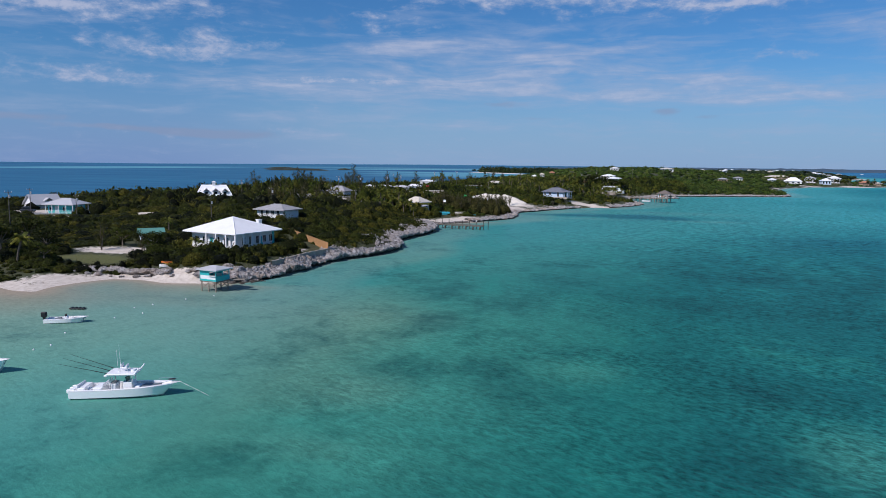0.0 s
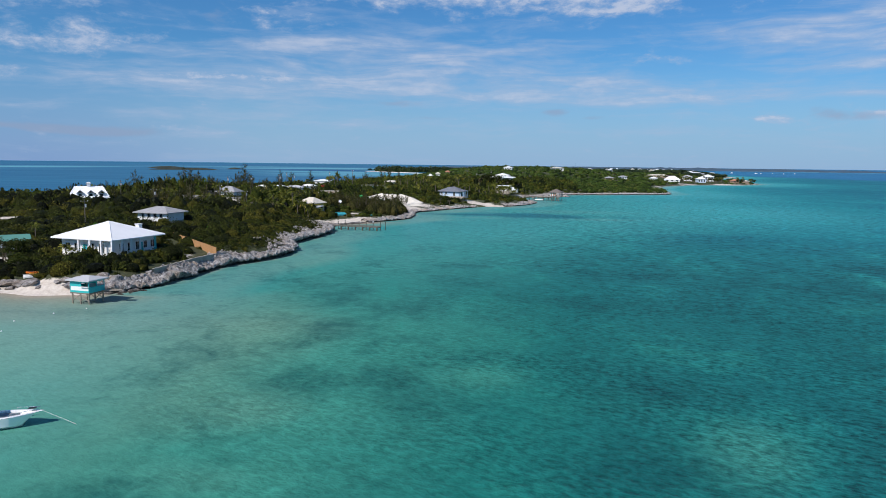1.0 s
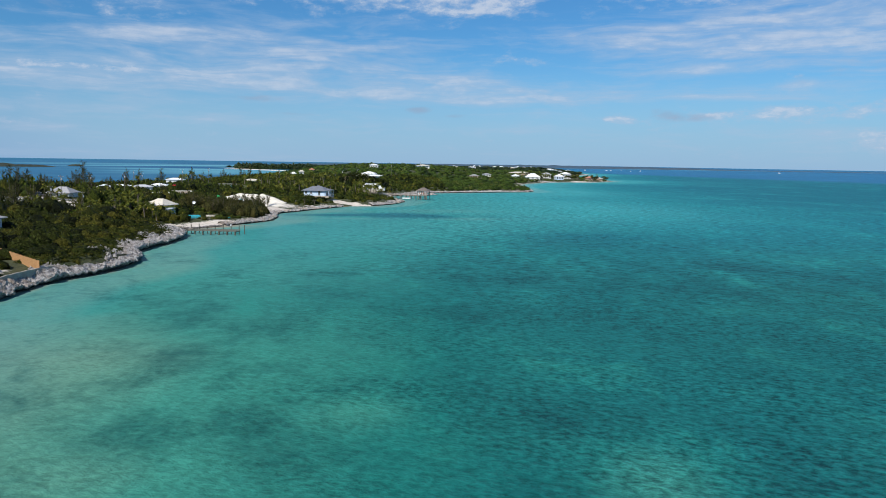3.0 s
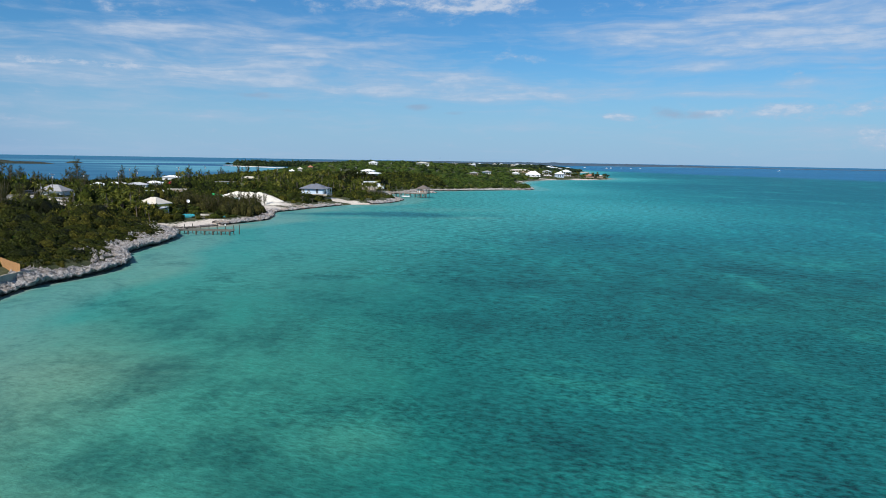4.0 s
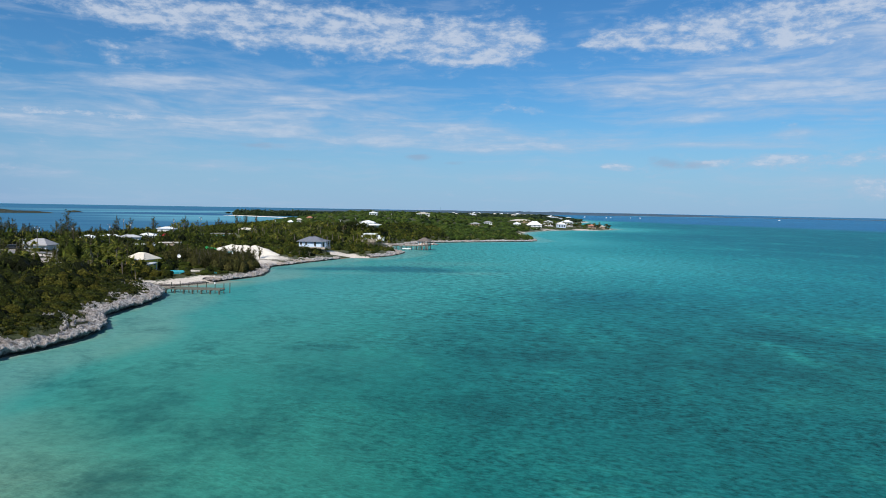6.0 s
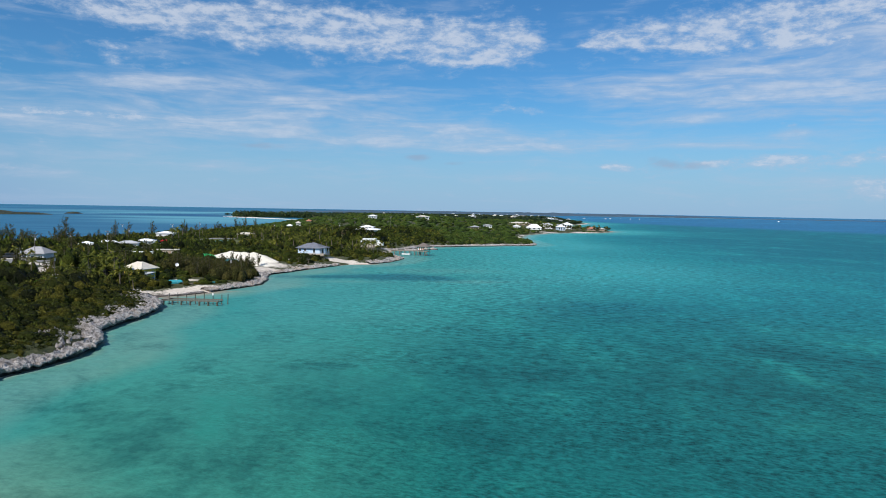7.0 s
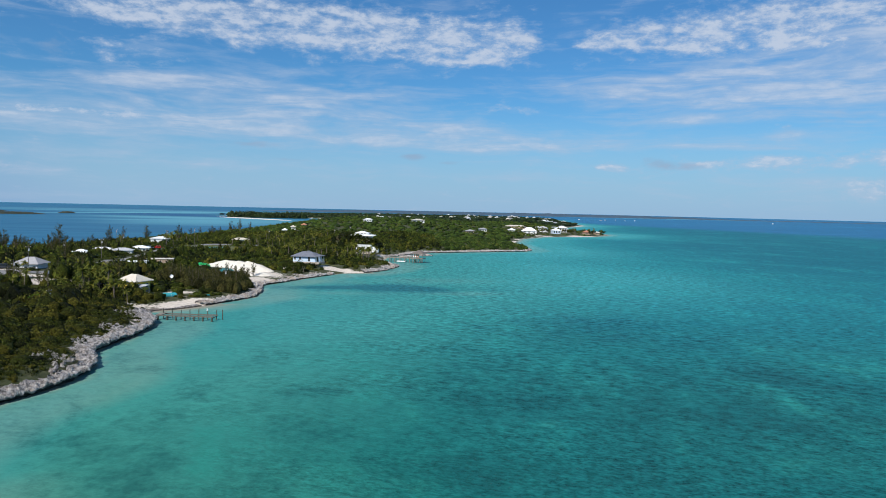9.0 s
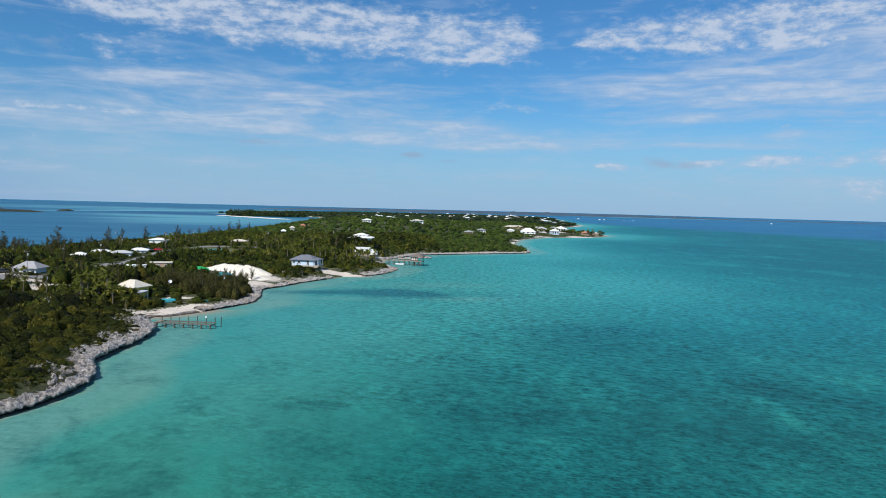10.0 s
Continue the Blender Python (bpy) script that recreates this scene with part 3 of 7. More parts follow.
# ground: close grid near, wide grid far
pts, quads = grid(np.r_[-340:-140:6, -140:150:2.0, 150:720:14], np.r_[-40:78:8, 78:380:2.0, 380:620:4, 620:1000:10, 1000:2700:28])
s = shore(pts)
h = ground(pts, s)
keep = (s[quads] > -14).any(1)
used = np.unique(quads[keep])
renum = np.full(len(pts), -1)
renum[used] = np.arange(len(used))
pts, h, s, quads = pts[used], h[used], s[used], renum[quads[keep]]
far = pts[:, 1] > 620
h = np.where(far & (s < 20), np.minimum(h, s * 0.12), h)
sandy = patches(pts, SAND)
sandy = np.maximum(sandy, np.clip(1 - np.abs(s - 1) / 5, 0, 1) * (1 - rocky(pts)))
ground_ob = new("ground", mesh_of("ground", np.c_[pts, h], quads, land_mat, True, {"sand": sandy, "lawn": patches(pts, LAWN), "road": road_mask(pts)}))
tagged(ground_ob, "low sandy scrub island with pale beaches and a grey road", "ground", kind="structure")

# sea: fine grid by the coast, wider towards the horizon
xs = np.r_[-4600:-2000:300, -2000:-1000:80, -1000:-140:40, -140:170:2.0, 170:600:16, 600:1500:60, 1500:4700:320, 5600]
ys = np.r_[-600:0:60, 0:30:5, 30:270:2.0, 270:560:5, 560:1200:20, 1200:2600:60, 2600:4401:200, 4500, 4600, 4700, 4800, 4880]
pts, quads = grid(xs, ys)
s = shore(pts)
off = np.clip(-s, 0, 1e9)
depth = 1 - np.exp(-off / 44)
bay = np.clip((112 - pts[:, 1]) / 25, 0, 1) * np.clip((10 - pts[:, 0]) / 40, 0, 1)
depth = depth * (1 - bay) + (1 - np.exp(-off / 150)) * bay
depth = np.where(pts[:, 1] > 250, depth * (1 - 0.3 * np.clip((pts[:, 1] - 250) / 60, 0, 1) * np.clip(1 - off / 160, 0, 1)), depth)
depth = depth * (1 - 0.5 * bump(pts, 80, 340, 130, 150)) * (1 - 0.6 * np.maximum(bump(pts, -8, 245, 45, 60), bump(pts, 10, 330, 60, 50)))
depth = depth * (1 - 0.46 * np.maximum.reduce([bump(pts, 18.5, 52, 5, 9, -20), 0.7 * bump(pts, -2.5, 68, 4.5, 3.5), 0.6 * bump(pts, -20, 56, 9, 7), 0.6 * bump(pts, -18, 43, 8, 5)]))
depth = np.maximum(depth, 0.42 * np.clip((off - 1) / 16, 0, 1) * (1 - bay))
depth = np.maximum(depth, 0.26 * rocky(pts) * np.clip(off * 0.8, 0, 1))
depth = depth * (1 - 0.3 * np.maximum.reduce([bump(pts, -8, 275, 18, 5), bump(pts, 38, 276, 18, 6), bump(pts, -16, 312, 18, 8), 0.8 * bump(pts, 30, 320, 30, 12), 0.8 * bump(pts, -28, 262, 16, 8)]))
# weed beds: x, y, half sizes, turn
WEED = [(-13, 65, 8, 5, 25), (-4, 74, 6, 4, 10), (-20, 65, 5, 4, 0), (-25, 40, 6, 4, 10), (-8, 58, 4, 2.5, 0), (10, 47, 7, 4, 10), (15, 64, 6, 4, 15), (11, 107, 14, 8, 5), (45, 115, 20, 16, 10), (30, 140, 26, 18, 0), (-7.5, 143, 7, 4, 0), (-22, 88, 6, 3, 0), (60, 200, 30, 22, 0), (75, 130, 20, 30, 0),
        (-27, 87, 7, 3, 10), (-40, 120, 6, 2.5, 30), (-38, 160, 5, 3, 0), (-62, 90, 14, 3, 5), (28, 53, 9, 6, -20)]
weed = patches(pts, WEED)
weed = weed + 2.2 * bump(pts, -14, 292, 17, 5, 0) + 2.1 * bump(pts, 9, 294, 13, 12, 0) + 1.8 * bump(pts, 24, 288, 10, 9, 0) + 0.5 * bump(pts, 50, 288, 20, 7, 5)
weed = np.maximum(weed, 0.75 * bump(pts, -22, 102, 17, 30)) * (1 - 0.55 * np.clip((pts[:, 0] - 8) / 25, 0, 1) * np.clip((150 - pts[:, 1]) / 40, 0, 1))
# deep water: the ocean behind the island and the channel off the far point
ocean = np.clip((-pts[:, 0] - 70) / 30, 0, 1) * np.clip((pts[:, 1] - 90) / 40, 0, 1) * np.clip(off / 20, 0, 1)
shoal = np.maximum.reduce([bump(pts, -330, 1560, 330, 150, -20), 0.85 * bump(pts, -250, 1320, 210, 330), 0.75 * bump(pts, -900, 2900, 900, 500), 1.3 * bump(pts, -1440, 1850, 200, 650), 1.3 * bump(pts, -600, 2650, 900, 105, 74.6), 0.9 * bump(pts, -330, 1370, 190, 60, 25), 0.5 * bump(pts, -215, 420, 30, 120), 0.6 * bump(pts, -500, 2300, 500, 150), 0.75 * bump(pts, 1900, 3900, 1300, 300)]) * (off > 0)
band = np.clip((pts[:, 0] - 690 + (pts[:, 1] - 1000) * 0.228) / 150, 0, 1) * (pts[:, 1] > 500) * np.clip(off / 60, 0, 1)
deep = np.maximum(ocean, band)
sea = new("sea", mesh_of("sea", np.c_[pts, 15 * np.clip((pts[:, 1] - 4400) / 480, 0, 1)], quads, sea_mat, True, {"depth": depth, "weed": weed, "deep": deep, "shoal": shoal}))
tagged(sea, "clear turquoise shallow sea with dark weed beds and blue deep water", "water", kind="structure")


# rock ledges: a jagged undercut lip along the waterline
def along(line, gap):
    line = np.asarray(line, float)
    seg = np.hypot(*np.diff(line, axis=0).T)
    t = np.r_[0, np.cumsum(seg)]
    u = np.arange(0, t[-1], gap)
    k = np.ones(9) / 9
    pad = lambda v: np.convolve(np.r_[np.full(4, v[0]), v, np.full(4, v[-1])], k, "valid")
    return np.c_[pad(np.interp(u, t, line[:, 0])), pad(np.interp(u, t, line[:, 1]))]


def ledge(line, gap, high, wide, rough, label, lip=1.0, mat=rock_mat, fill=0.25):
    base = along(line, gap)
    tang = np.gradient(base, axis=0)
    tang /= np.hypot(*tang.T)[:, None]
    land = np.c_[-tang[:, 1], tang[:, 0]]
    # steps inland and up: foot under water, notch, lip, top, back
    prof = [(-0.2, -1.0), (0.55, -0.2), (0.9, 0.3), (0.75, 0.6), (0.1, 0.95), (-0.25, 1.15), (-0.2, 1.35), (0.2, 1.6), (0.8, 1.75)]
    prof = [(a, b_ * lip if b_ > 0 else b_) for a, b_ in prof]
    prof += [(0.8 + wide * f, 1.75 * lip + (high - 1.75 * lip) * f ** 0.7) for f in np.linspace(0.07, 0.9, 16)] + [(0.8 + wide * 0.96, high - 0.1), (0.8 + wide, high - 0.6)]
    cols, rows = len(base), len(prof)
    swing = value_noise(base, 9, 5)
    base = base + land * (0.7 * value_noise(base, 5.5, 6) + 0.35 * value_noise(base, 2.3, 7))[:, None]
    reach = np.clip(0.85 + 0.7 * value_noise(base, 13, 9) + 0.6 * value_noise(base, 3.2, 10) + 0.3 * value_noise(base, 1.4, 19), fill, 1.8)
    v = np.zeros((cols, rows, 3))
    for j, (inl, up_) in enumerate(prof):
        grow = 1 + 0.25 * swing * (up_ > 0.9)
        v[:, j, :2] = base + land * np.where(inl > 0.8, 0.8 + (inl - 0.8) * reach, inl)[:, None]
        v[:, j, 2] = up_ * grow
    flat = v.reshape(-1, 3)
    amp = np.tile(np.clip((np.array([p_[1] for p_ in prof]) + 0.3) * 0.9, 0.12, 1.0), cols)
    amp *= np.tile(np.r_[np.ones(rows - 2), 0.4, 0.2], cols)
    for size, k, seed in ((3.4, 0.36, 11), (1.7, 0.38, 12), (0.85, 0.38, 13), (0.45, 0.32, 14)):
        for ax in range(3):
            q = flat[:, :2] + flat[:, 2:] * 0.8
            nz = value_noise(q, size, seed * 7 + ax)
            if ax == 2:
                nz = 1.0 - 2.6 * np.sqrt(np.abs(nz)) * 0.85
            flat[:, ax] += nz * amp * k * rough * (0.6 if ax < 2 else 0.8)
    i = np.arange(cols * rows).reshape(cols, rows)
    q = np.stack([i[:-1, :-1], i[1:, :-1], i[1:, 1:], i[:-1, 1:]], -1).reshape(-1, 4)
    ob = new("rock_ledge", mesh_of("rock_ledge", flat, q[:, ::-1], mat, False))
    return tagged(ob, label, "rock", kind="structure")


i0 = FRONT.index((-63, 103))
ib = FRONT.index((-51.2, 142.8))
i1 = FRONT.index((-58.5, 231.5))
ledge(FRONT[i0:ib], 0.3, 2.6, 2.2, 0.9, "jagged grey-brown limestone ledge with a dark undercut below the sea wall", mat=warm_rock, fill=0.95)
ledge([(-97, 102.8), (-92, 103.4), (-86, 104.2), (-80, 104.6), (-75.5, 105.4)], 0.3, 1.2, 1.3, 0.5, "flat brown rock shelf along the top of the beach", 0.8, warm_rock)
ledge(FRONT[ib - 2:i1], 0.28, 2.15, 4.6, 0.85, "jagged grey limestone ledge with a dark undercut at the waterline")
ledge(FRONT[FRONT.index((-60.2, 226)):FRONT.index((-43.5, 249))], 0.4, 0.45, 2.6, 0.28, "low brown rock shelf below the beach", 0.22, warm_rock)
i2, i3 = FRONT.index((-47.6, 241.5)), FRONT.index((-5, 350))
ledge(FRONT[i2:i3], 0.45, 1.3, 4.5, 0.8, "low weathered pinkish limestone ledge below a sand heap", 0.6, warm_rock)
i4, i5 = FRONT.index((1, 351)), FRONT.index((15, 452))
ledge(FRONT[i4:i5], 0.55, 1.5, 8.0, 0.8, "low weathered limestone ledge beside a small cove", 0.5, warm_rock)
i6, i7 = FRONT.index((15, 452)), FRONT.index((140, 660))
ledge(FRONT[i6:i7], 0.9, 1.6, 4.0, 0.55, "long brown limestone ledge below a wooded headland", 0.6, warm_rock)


# ---- plants ----
KEEP = []  # x, y, radius kept free of plants


def clear_of(x, y, r):
    KEEP.append((x, y, r))


FOOT = [(-76.7, 129, 7.7, 7.2, -14.5), (-89.5, 175, 4.6, 3.8, -10), (-132, 211, 5.8, 4.6, 38), (-165.7, 181.5, 6, 5.5, 7), (-187, 195, 8, 6, 10), (-116.5, 288.5, 6, 5.5, -4), (-26.3, 358.5, 6.6, 4.7, -17), (-71.3, 254.5, 4.0, 3.8, -25), (-67, 252, 3.2, 3, -25)]  # x, y, half sizes, turn


# footprints of the buildings, drives and heaps
YARDS = [(-79.5, 109, 3.2), (-80, 106, 3), (-61.5, 97, 4), (-99.5, 133, 4.2), (-97, 127.5, 3.5), (-158, 170, 7), (-151, 177, 5), (-167, 172, 6), (-176, 178, 6), (-164, 176, 4), (-116, 279, 2.2), (-60.5, 248.3, 3.6), (-14, 352, 7), (-0.5, 479, 6), (0.5, 448, 6), (1, 439, 6.5), (-89, 314, 5), (-83, 325, 6), (-115, 402, 5), (-118, 384, 5), (-130, 391, 5), (-129, 488, 5)]
SITES = [(-127, 357, 4), (-81, 510, 8), (-65, 139.5, 2.4), (-61, 136, 2), (-69.5, 143.6, 2.2), (-73.5, 147.2, 2.2), (-62, 131, 2.2), (208, 868, 13), (247, 886, 9), (266, 920, 9), (288, 887, 8), (183, 860, 6), (236, 907, 8), (308, 907, 6), (205, 928, 10), (-50, 322, 10), (-60, 330, 8), (-66.5, 247.6, 2.2), (-64, 271, 4), (-100, 400, 6)]
SITES += [(-64.5, 136.5, 1.5), (-67.5, 139, 1.5), (-70.5, 141.5, 1.5), (-74.5, 145, 1.8), (-101, 128, 2.6), (-128, 204, 1.8), (-180, 187, 4), (-96, 168, 2.4), (-91, 166, 2.0), (-86, 168, 2)]
for row in YARDS + SITES:
    clear_of(*row)


def leaf_template(rng, count, leaf, lobes=4):
    """A bush of loose leaves on a lumpy dome of radius and height one."""
    d = rng.normal(size=(count, 3))
    d[:, 2] = np.abs(d[:, 2]) * 0.9 - 0.12
    d /= np.linalg.norm(d, axis=1)[:, None]
    axes = rng.normal(size=(lobes, 3))
    axes[:, 2] = np.abs(axes[:, 2])
    axes /= np.linalg.norm(axes, axis=1)[:, None]
    lump = np.max(np.clip(d @ axes.T, 0, 1) ** 2, axis=1)
    c = d * (rng.uniform(0.74, 1.06, (count, 1)) * (0.68 + 0.34 * lump[:, None]))
    nrm = d + rng.normal(scale=0.55, size=(count, 3))
    nrm /= np.linalg.norm(nrm, axis=1)[:, None]
    a = np.cross(nrm, rng.normal(size=(count, 3)))
    a /= np.linalg.norm(a, axis=1)[:, None]
    b_ = np.cross(nrm, a)
    size = leaf * rng.uniform(0.6, 1.3, (count, 1))
    a, b_ = a * size, b_ * size * rng.uniform(0.5, 0.9, (count, 1))
    return np.stack([c - a, c - b_ * 0.9 + a * 0.1, c + a, c + b_], 1)


def body_template(rng, lobes, detail=2):
    """The lumpy closed body of a bush, radius and height one."""
    bm = bmesh.new()
    bmesh.ops.create_icosphere(bm, subdivisions=detail, radius=1.0)
    v = np.array([tuple(x.co) for x in bm.verts])
    f = np.array([[x.index for x in face.verts] for face in bm.faces])
    bm.free()
    axes = rng.normal(size=(lobes, 3))
    axes[:, 2] = np.abs(axes[:, 2])
    axes /= np.linalg.norm(axes, axis=1)[:, None]
    lump = np.max(np.clip(v @ axes.T, 0, 1) ** 2.2, axis=1)
    v = v * (0.52 + 0.36 * lump + rng.uniform(-0.13, 0.13, len(v)))[:, None]
    v[:, 2] = np.where(v[:, 2] < 0, v[:, 2] * 0.3, v[:, 2])
    return v, f


def scatter(name, centers, radii, heights, count, leaf, mat, seed, label, kinds=9, more=0.0, body=None, detail=2):
    """Many bushes: one mesh of lumpy bodies and one of loose leaves."""
    rng = np.random.RandomState(seed)
    lobes = [rng.randint(4, 8) for _ in range(kinds)]
    temps = [leaf_template(rng, count, leaf, lobes=k) for k in lobes]
    bodies = [body_template(rng, k, detail) for k in lobes]
    which = rng.randint(0, kinds, len(centers))
    turn = rng.uniform(0, 2 * np.pi, len(centers))
    tint = np.clip(rng.uniform(0, 1, len(centers)) * 0.62 + 0.38 * (value_noise(centers[:, :2], 7, seed) + 1) / 2 + more, 0, 1)

    def laid(t, sel):
        c, s_ = np.cos(turn[sel])[:, None], np.sin(turn[sel])[:, None]
        r, hh = radii[sel][:, None], heights[sel][:, None]
        return np.stack([(t[:, 0] * c - t[:, 1] * s_) * r, (t[:, 0] * s_ + t[:, 1] * c) * r, t[:, 2] * hh], -1) + centers[sel][:, None]

    leafs, tints, bv, bf, bt, start = [], [], [], [], [], 0
    for k in range(kinds):
        sel = np.where(which == k)[0]
        if not len(sel):
            continue
        t = temps[k].reshape(-1, 3)
        leafs.append(laid(t, sel).reshape(-1, 3))
        tints.append(np.repeat(tint[sel], len(t)))
        if body:
            t, f = bodies[k]
            bv.append(laid(t, sel).reshape(-1, 3))
            bf.append((f[None] + (np.arange(len(sel)) * len(t))[:, None, None]).reshape(-1, 3) + start)
            bt.append(np.repeat(tint[sel], len(t)))
            start += len(sel) * len(t)
    v = np.concatenate(leafs)
    ob = new(name, mesh_of(name, v, np.arange(len(v)).reshape(-1, 4), mat, False, {"tint": np.concatenate(tints)}))
    tagged(ob, label, "bushes", kind="stuff")
    if body:
        inner = new(name + "_body", mesh_of(name, np.concatenate(bv), np.concatenate(bf), body, True, {"tint": np.concatenate(bt)}))
        tagged(inner, label, "bushes", kind="stuff")
    return ob


def sites(x0, x1, y0, y1, gap, seed, edge):
    """Jittered places on land, off sand, roads and buildings."""
    rng = np.random.RandomState(seed)
    pts, _ = grid(np.arange(x0, x1, gap), np.arange(y0, y1, gap))
    pts = pts + rng.uniform(-0.45, 0.45, pts.shape) * gap
    pts = pts[pts[:, 0] > -1.15 * pts[:, 1] - 10]
    s = shore(pts)
    lim = edge + 1.6 * value_noise(pts, 7, 31)
    ok = (s > lim) & (patches(pts, SAND) < 0.3) & (patches(pts, LAWN) < 0.32)
    if y0 < 600:
        ok &= road_mask(pts) < 0.15
    for kx, ky, kr in KEEP:
        ok &= np.hypot(pts[:, 0] - kx, pts[:, 1] - ky) > kr
    for fx, fy, hx_, hy_, turn in FOOT:
        c, sn = math.cos(radians(turn)), math.sin(radians(turn))
        dx, dy = pts[:, 0] - fx, pts[:, 1] - fy
        ok &= (np.abs(c * dx + sn * dy) > hx_ + 0.5) | (np.abs(c * dy - sn * dx) > hy_ + 0.5)
    pts, s = pts[ok], s[ok]
    return pts, s, ground(pts, s)


rng = np.random.RandomState(3)
pts, s, z = sites(-290, -44, 84, 250, 1.95, 5, 4.2)
back = np.clip((s - 5) / 16, 0, 1)
lush = np.maximum.reduce([bump(pts, -72, 116, 14, 12), bump(pts, -62, 126, 5, 12), bump(pts, -90, 160, 16, 10), bump(pts, -122, 200, 20, 14), bump(pts, -72, 246, 7, 4)])
r = np.where(rng.uniform(size=len(pts)) < 0.3, rng.uniform(2.0, 3.6, len(pts)), rng.uniform(0.9, 2.0, len(pts))) * (0.55 + 0.5 * back) * (1 + 0.35 * lush)
tall = 3.6 * np.maximum.reduce([bump(pts, -90, 216, 16, 16), 0.7 * bump(pts, -150, 232, 18, 20), bump(pts, -100, 190, 14, 10)])
low = np.maximum.reduce([1.35 * bump(pts, -106, 247, 20, 13), bump(pts, -150, 160, 48, 34), bump(pts, -112, 126, 20, 14), bump(pts, -95, 122, 8, 8), 0.8 * bump(pts, -64, 134, 9, 7), 1.0 * bump(pts, -73, 144, 7, 5), 0.7 * bump(pts, -126, 202, 10, 7), bump(pts, -180, 185, 9, 6)])
hh = (0.7 + back * (1.45 + 1.1 * value_noise(pts, 14, 8)) + 1.4 * lush * (1 - 0.65 * bump(pts, -69, 119, 9, 7)) + tall) * rng.uniform(0.5, 1.45, len(pts)) * (0.75 + 0.2 * r) * (1 - 0.55 * low)
r = r * (1 + 0.14 * tall)
hh = np.minimum(hh, 1.3 * r + 0.6)
yellow = np.clip(1 - (s - 5) / 22, 0, 1) * 0.16 * (pts[:, 1] > 136)
near = np.hypot(pts[:, 0], pts[:, 1]) < 205
large = r > 2.1
for sel, cnt, lf, nm in ((near & ~large, 90, 0.12, 5), (near & large, 190, 0.07, 55), (~near & ~large, 32, 0.15, 6), (~near & large, 64, 0.09, 56)):
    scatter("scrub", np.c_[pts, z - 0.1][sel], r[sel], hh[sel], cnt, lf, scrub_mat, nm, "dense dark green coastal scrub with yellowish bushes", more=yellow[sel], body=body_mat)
# low cover where the scrub thins out on the rock
pts, s, z = sites(-75, -44, 136, 234, 0.95, 15, 3.2)
sel = s < 12
pts, s, z = pts[sel], s[sel], z[sel]
thin = np.random.RandomState(17).uniform(size=len(pts)) < np.clip((s - 2.2) / 3, 0.2, 0.95)
pts, s, z = pts[thin], s[thin], z[thin]
scatter("ground_cover", np.c_[pts, np.maximum(z, 1.7) + 0.15], rng.uniform(0.4, 0.85, len(pts)), rng.uniform(0.35, 0.8, len(pts)), 26, 0.2, scrub_mat, 18, "low yellow-green cover creeping over the rock", more=0.05)

pts, s, z = sites(-330, 60, 250, 620, 3.9, 6, 5.0)
back = np.clip((s - 5) / 18, 0, 1)
r = rng.uniform(1.8, 3.2, len(pts)) * (0.65 + 0.4 * back)
hh = (1.1 + back * (1.7 + 1.0 * value_noise(pts, 18, 9))) * rng.uniform(0.7, 1.4, len(pts))
hh += 1.1 * np.clip((-80 - pts[:, 0]) / 15, 0, 1) * np.clip((430 - pts[:, 1]) / 40, 0, 1)
hh += 3.2 * np.maximum.reduce([bump(pts, -95, 272, 14, 16), bump(pts, -82, 288, 10, 12), bump(pts, -145, 290, 20, 30), bump(pts, -88, 350, 14, 30), bump(pts, 0, 462, 16, 9)])
hh *= np.clip(np.minimum.reduce([polyline_distance(pts, k) for k in ROADS]) / 15, 0.3, 1)
hh *= 1 - 0.75 * np.maximum.reduce([bump(pts, 2, 432, 9, 16), bump(pts, -108, 345, 10, 40), bump(pts, -60, 312, 9, 7)])
for sel, fine_, nm in ((pts[:, 1] < 370, 2, 7), (pts[:, 1] >= 370, 1, 19)):
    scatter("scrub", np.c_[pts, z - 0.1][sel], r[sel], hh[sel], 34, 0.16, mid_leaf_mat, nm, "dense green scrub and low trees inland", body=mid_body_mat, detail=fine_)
pts, s, z = sites(60, 170, 440, 620, 4.2, 16, 4.0)
scatter("scrub", np.c_[pts, z - 0.1], rng.uniform(2, 3.4, len(pts)), rng.uniform(1.6, 3.2, len(pts)), 30, 0.15, wood_far_mat, 17, "even green scrub on a low headland", body=far_body_mat, detail=1)
pts, s, z = sites(-330, 480, 620, 1300, 8.0, 8, 7.0)
point = bump(pts, 255, 895, 75, 50, 30)
scatter("far_woods", np.c_[pts, z - 0.3], rng.uniform(3.5, 6.2, len(pts)) * (1 - 0.5 * point), rng.uniform(2.0, 4.0, len(pts)) * (1 - 0.7 * point), 12, 0.15, wood_far_mat, 9, "green wooded hill above the far shore", body=far_body_mat, detail=1)
pts, s, z = sites(-500, 750, 1300, 2600, 17.0, 10, 14.0)
scatter("far_woods", np.c_[pts, z - 0.3], rng.uniform(8, 13, len(pts)), rng.uniform(3, 6, len(pts)), 8, 0.16, deep_leaf_mat, 11, "dark far woods with scattered houses", body=deep_body_mat, detail=1)


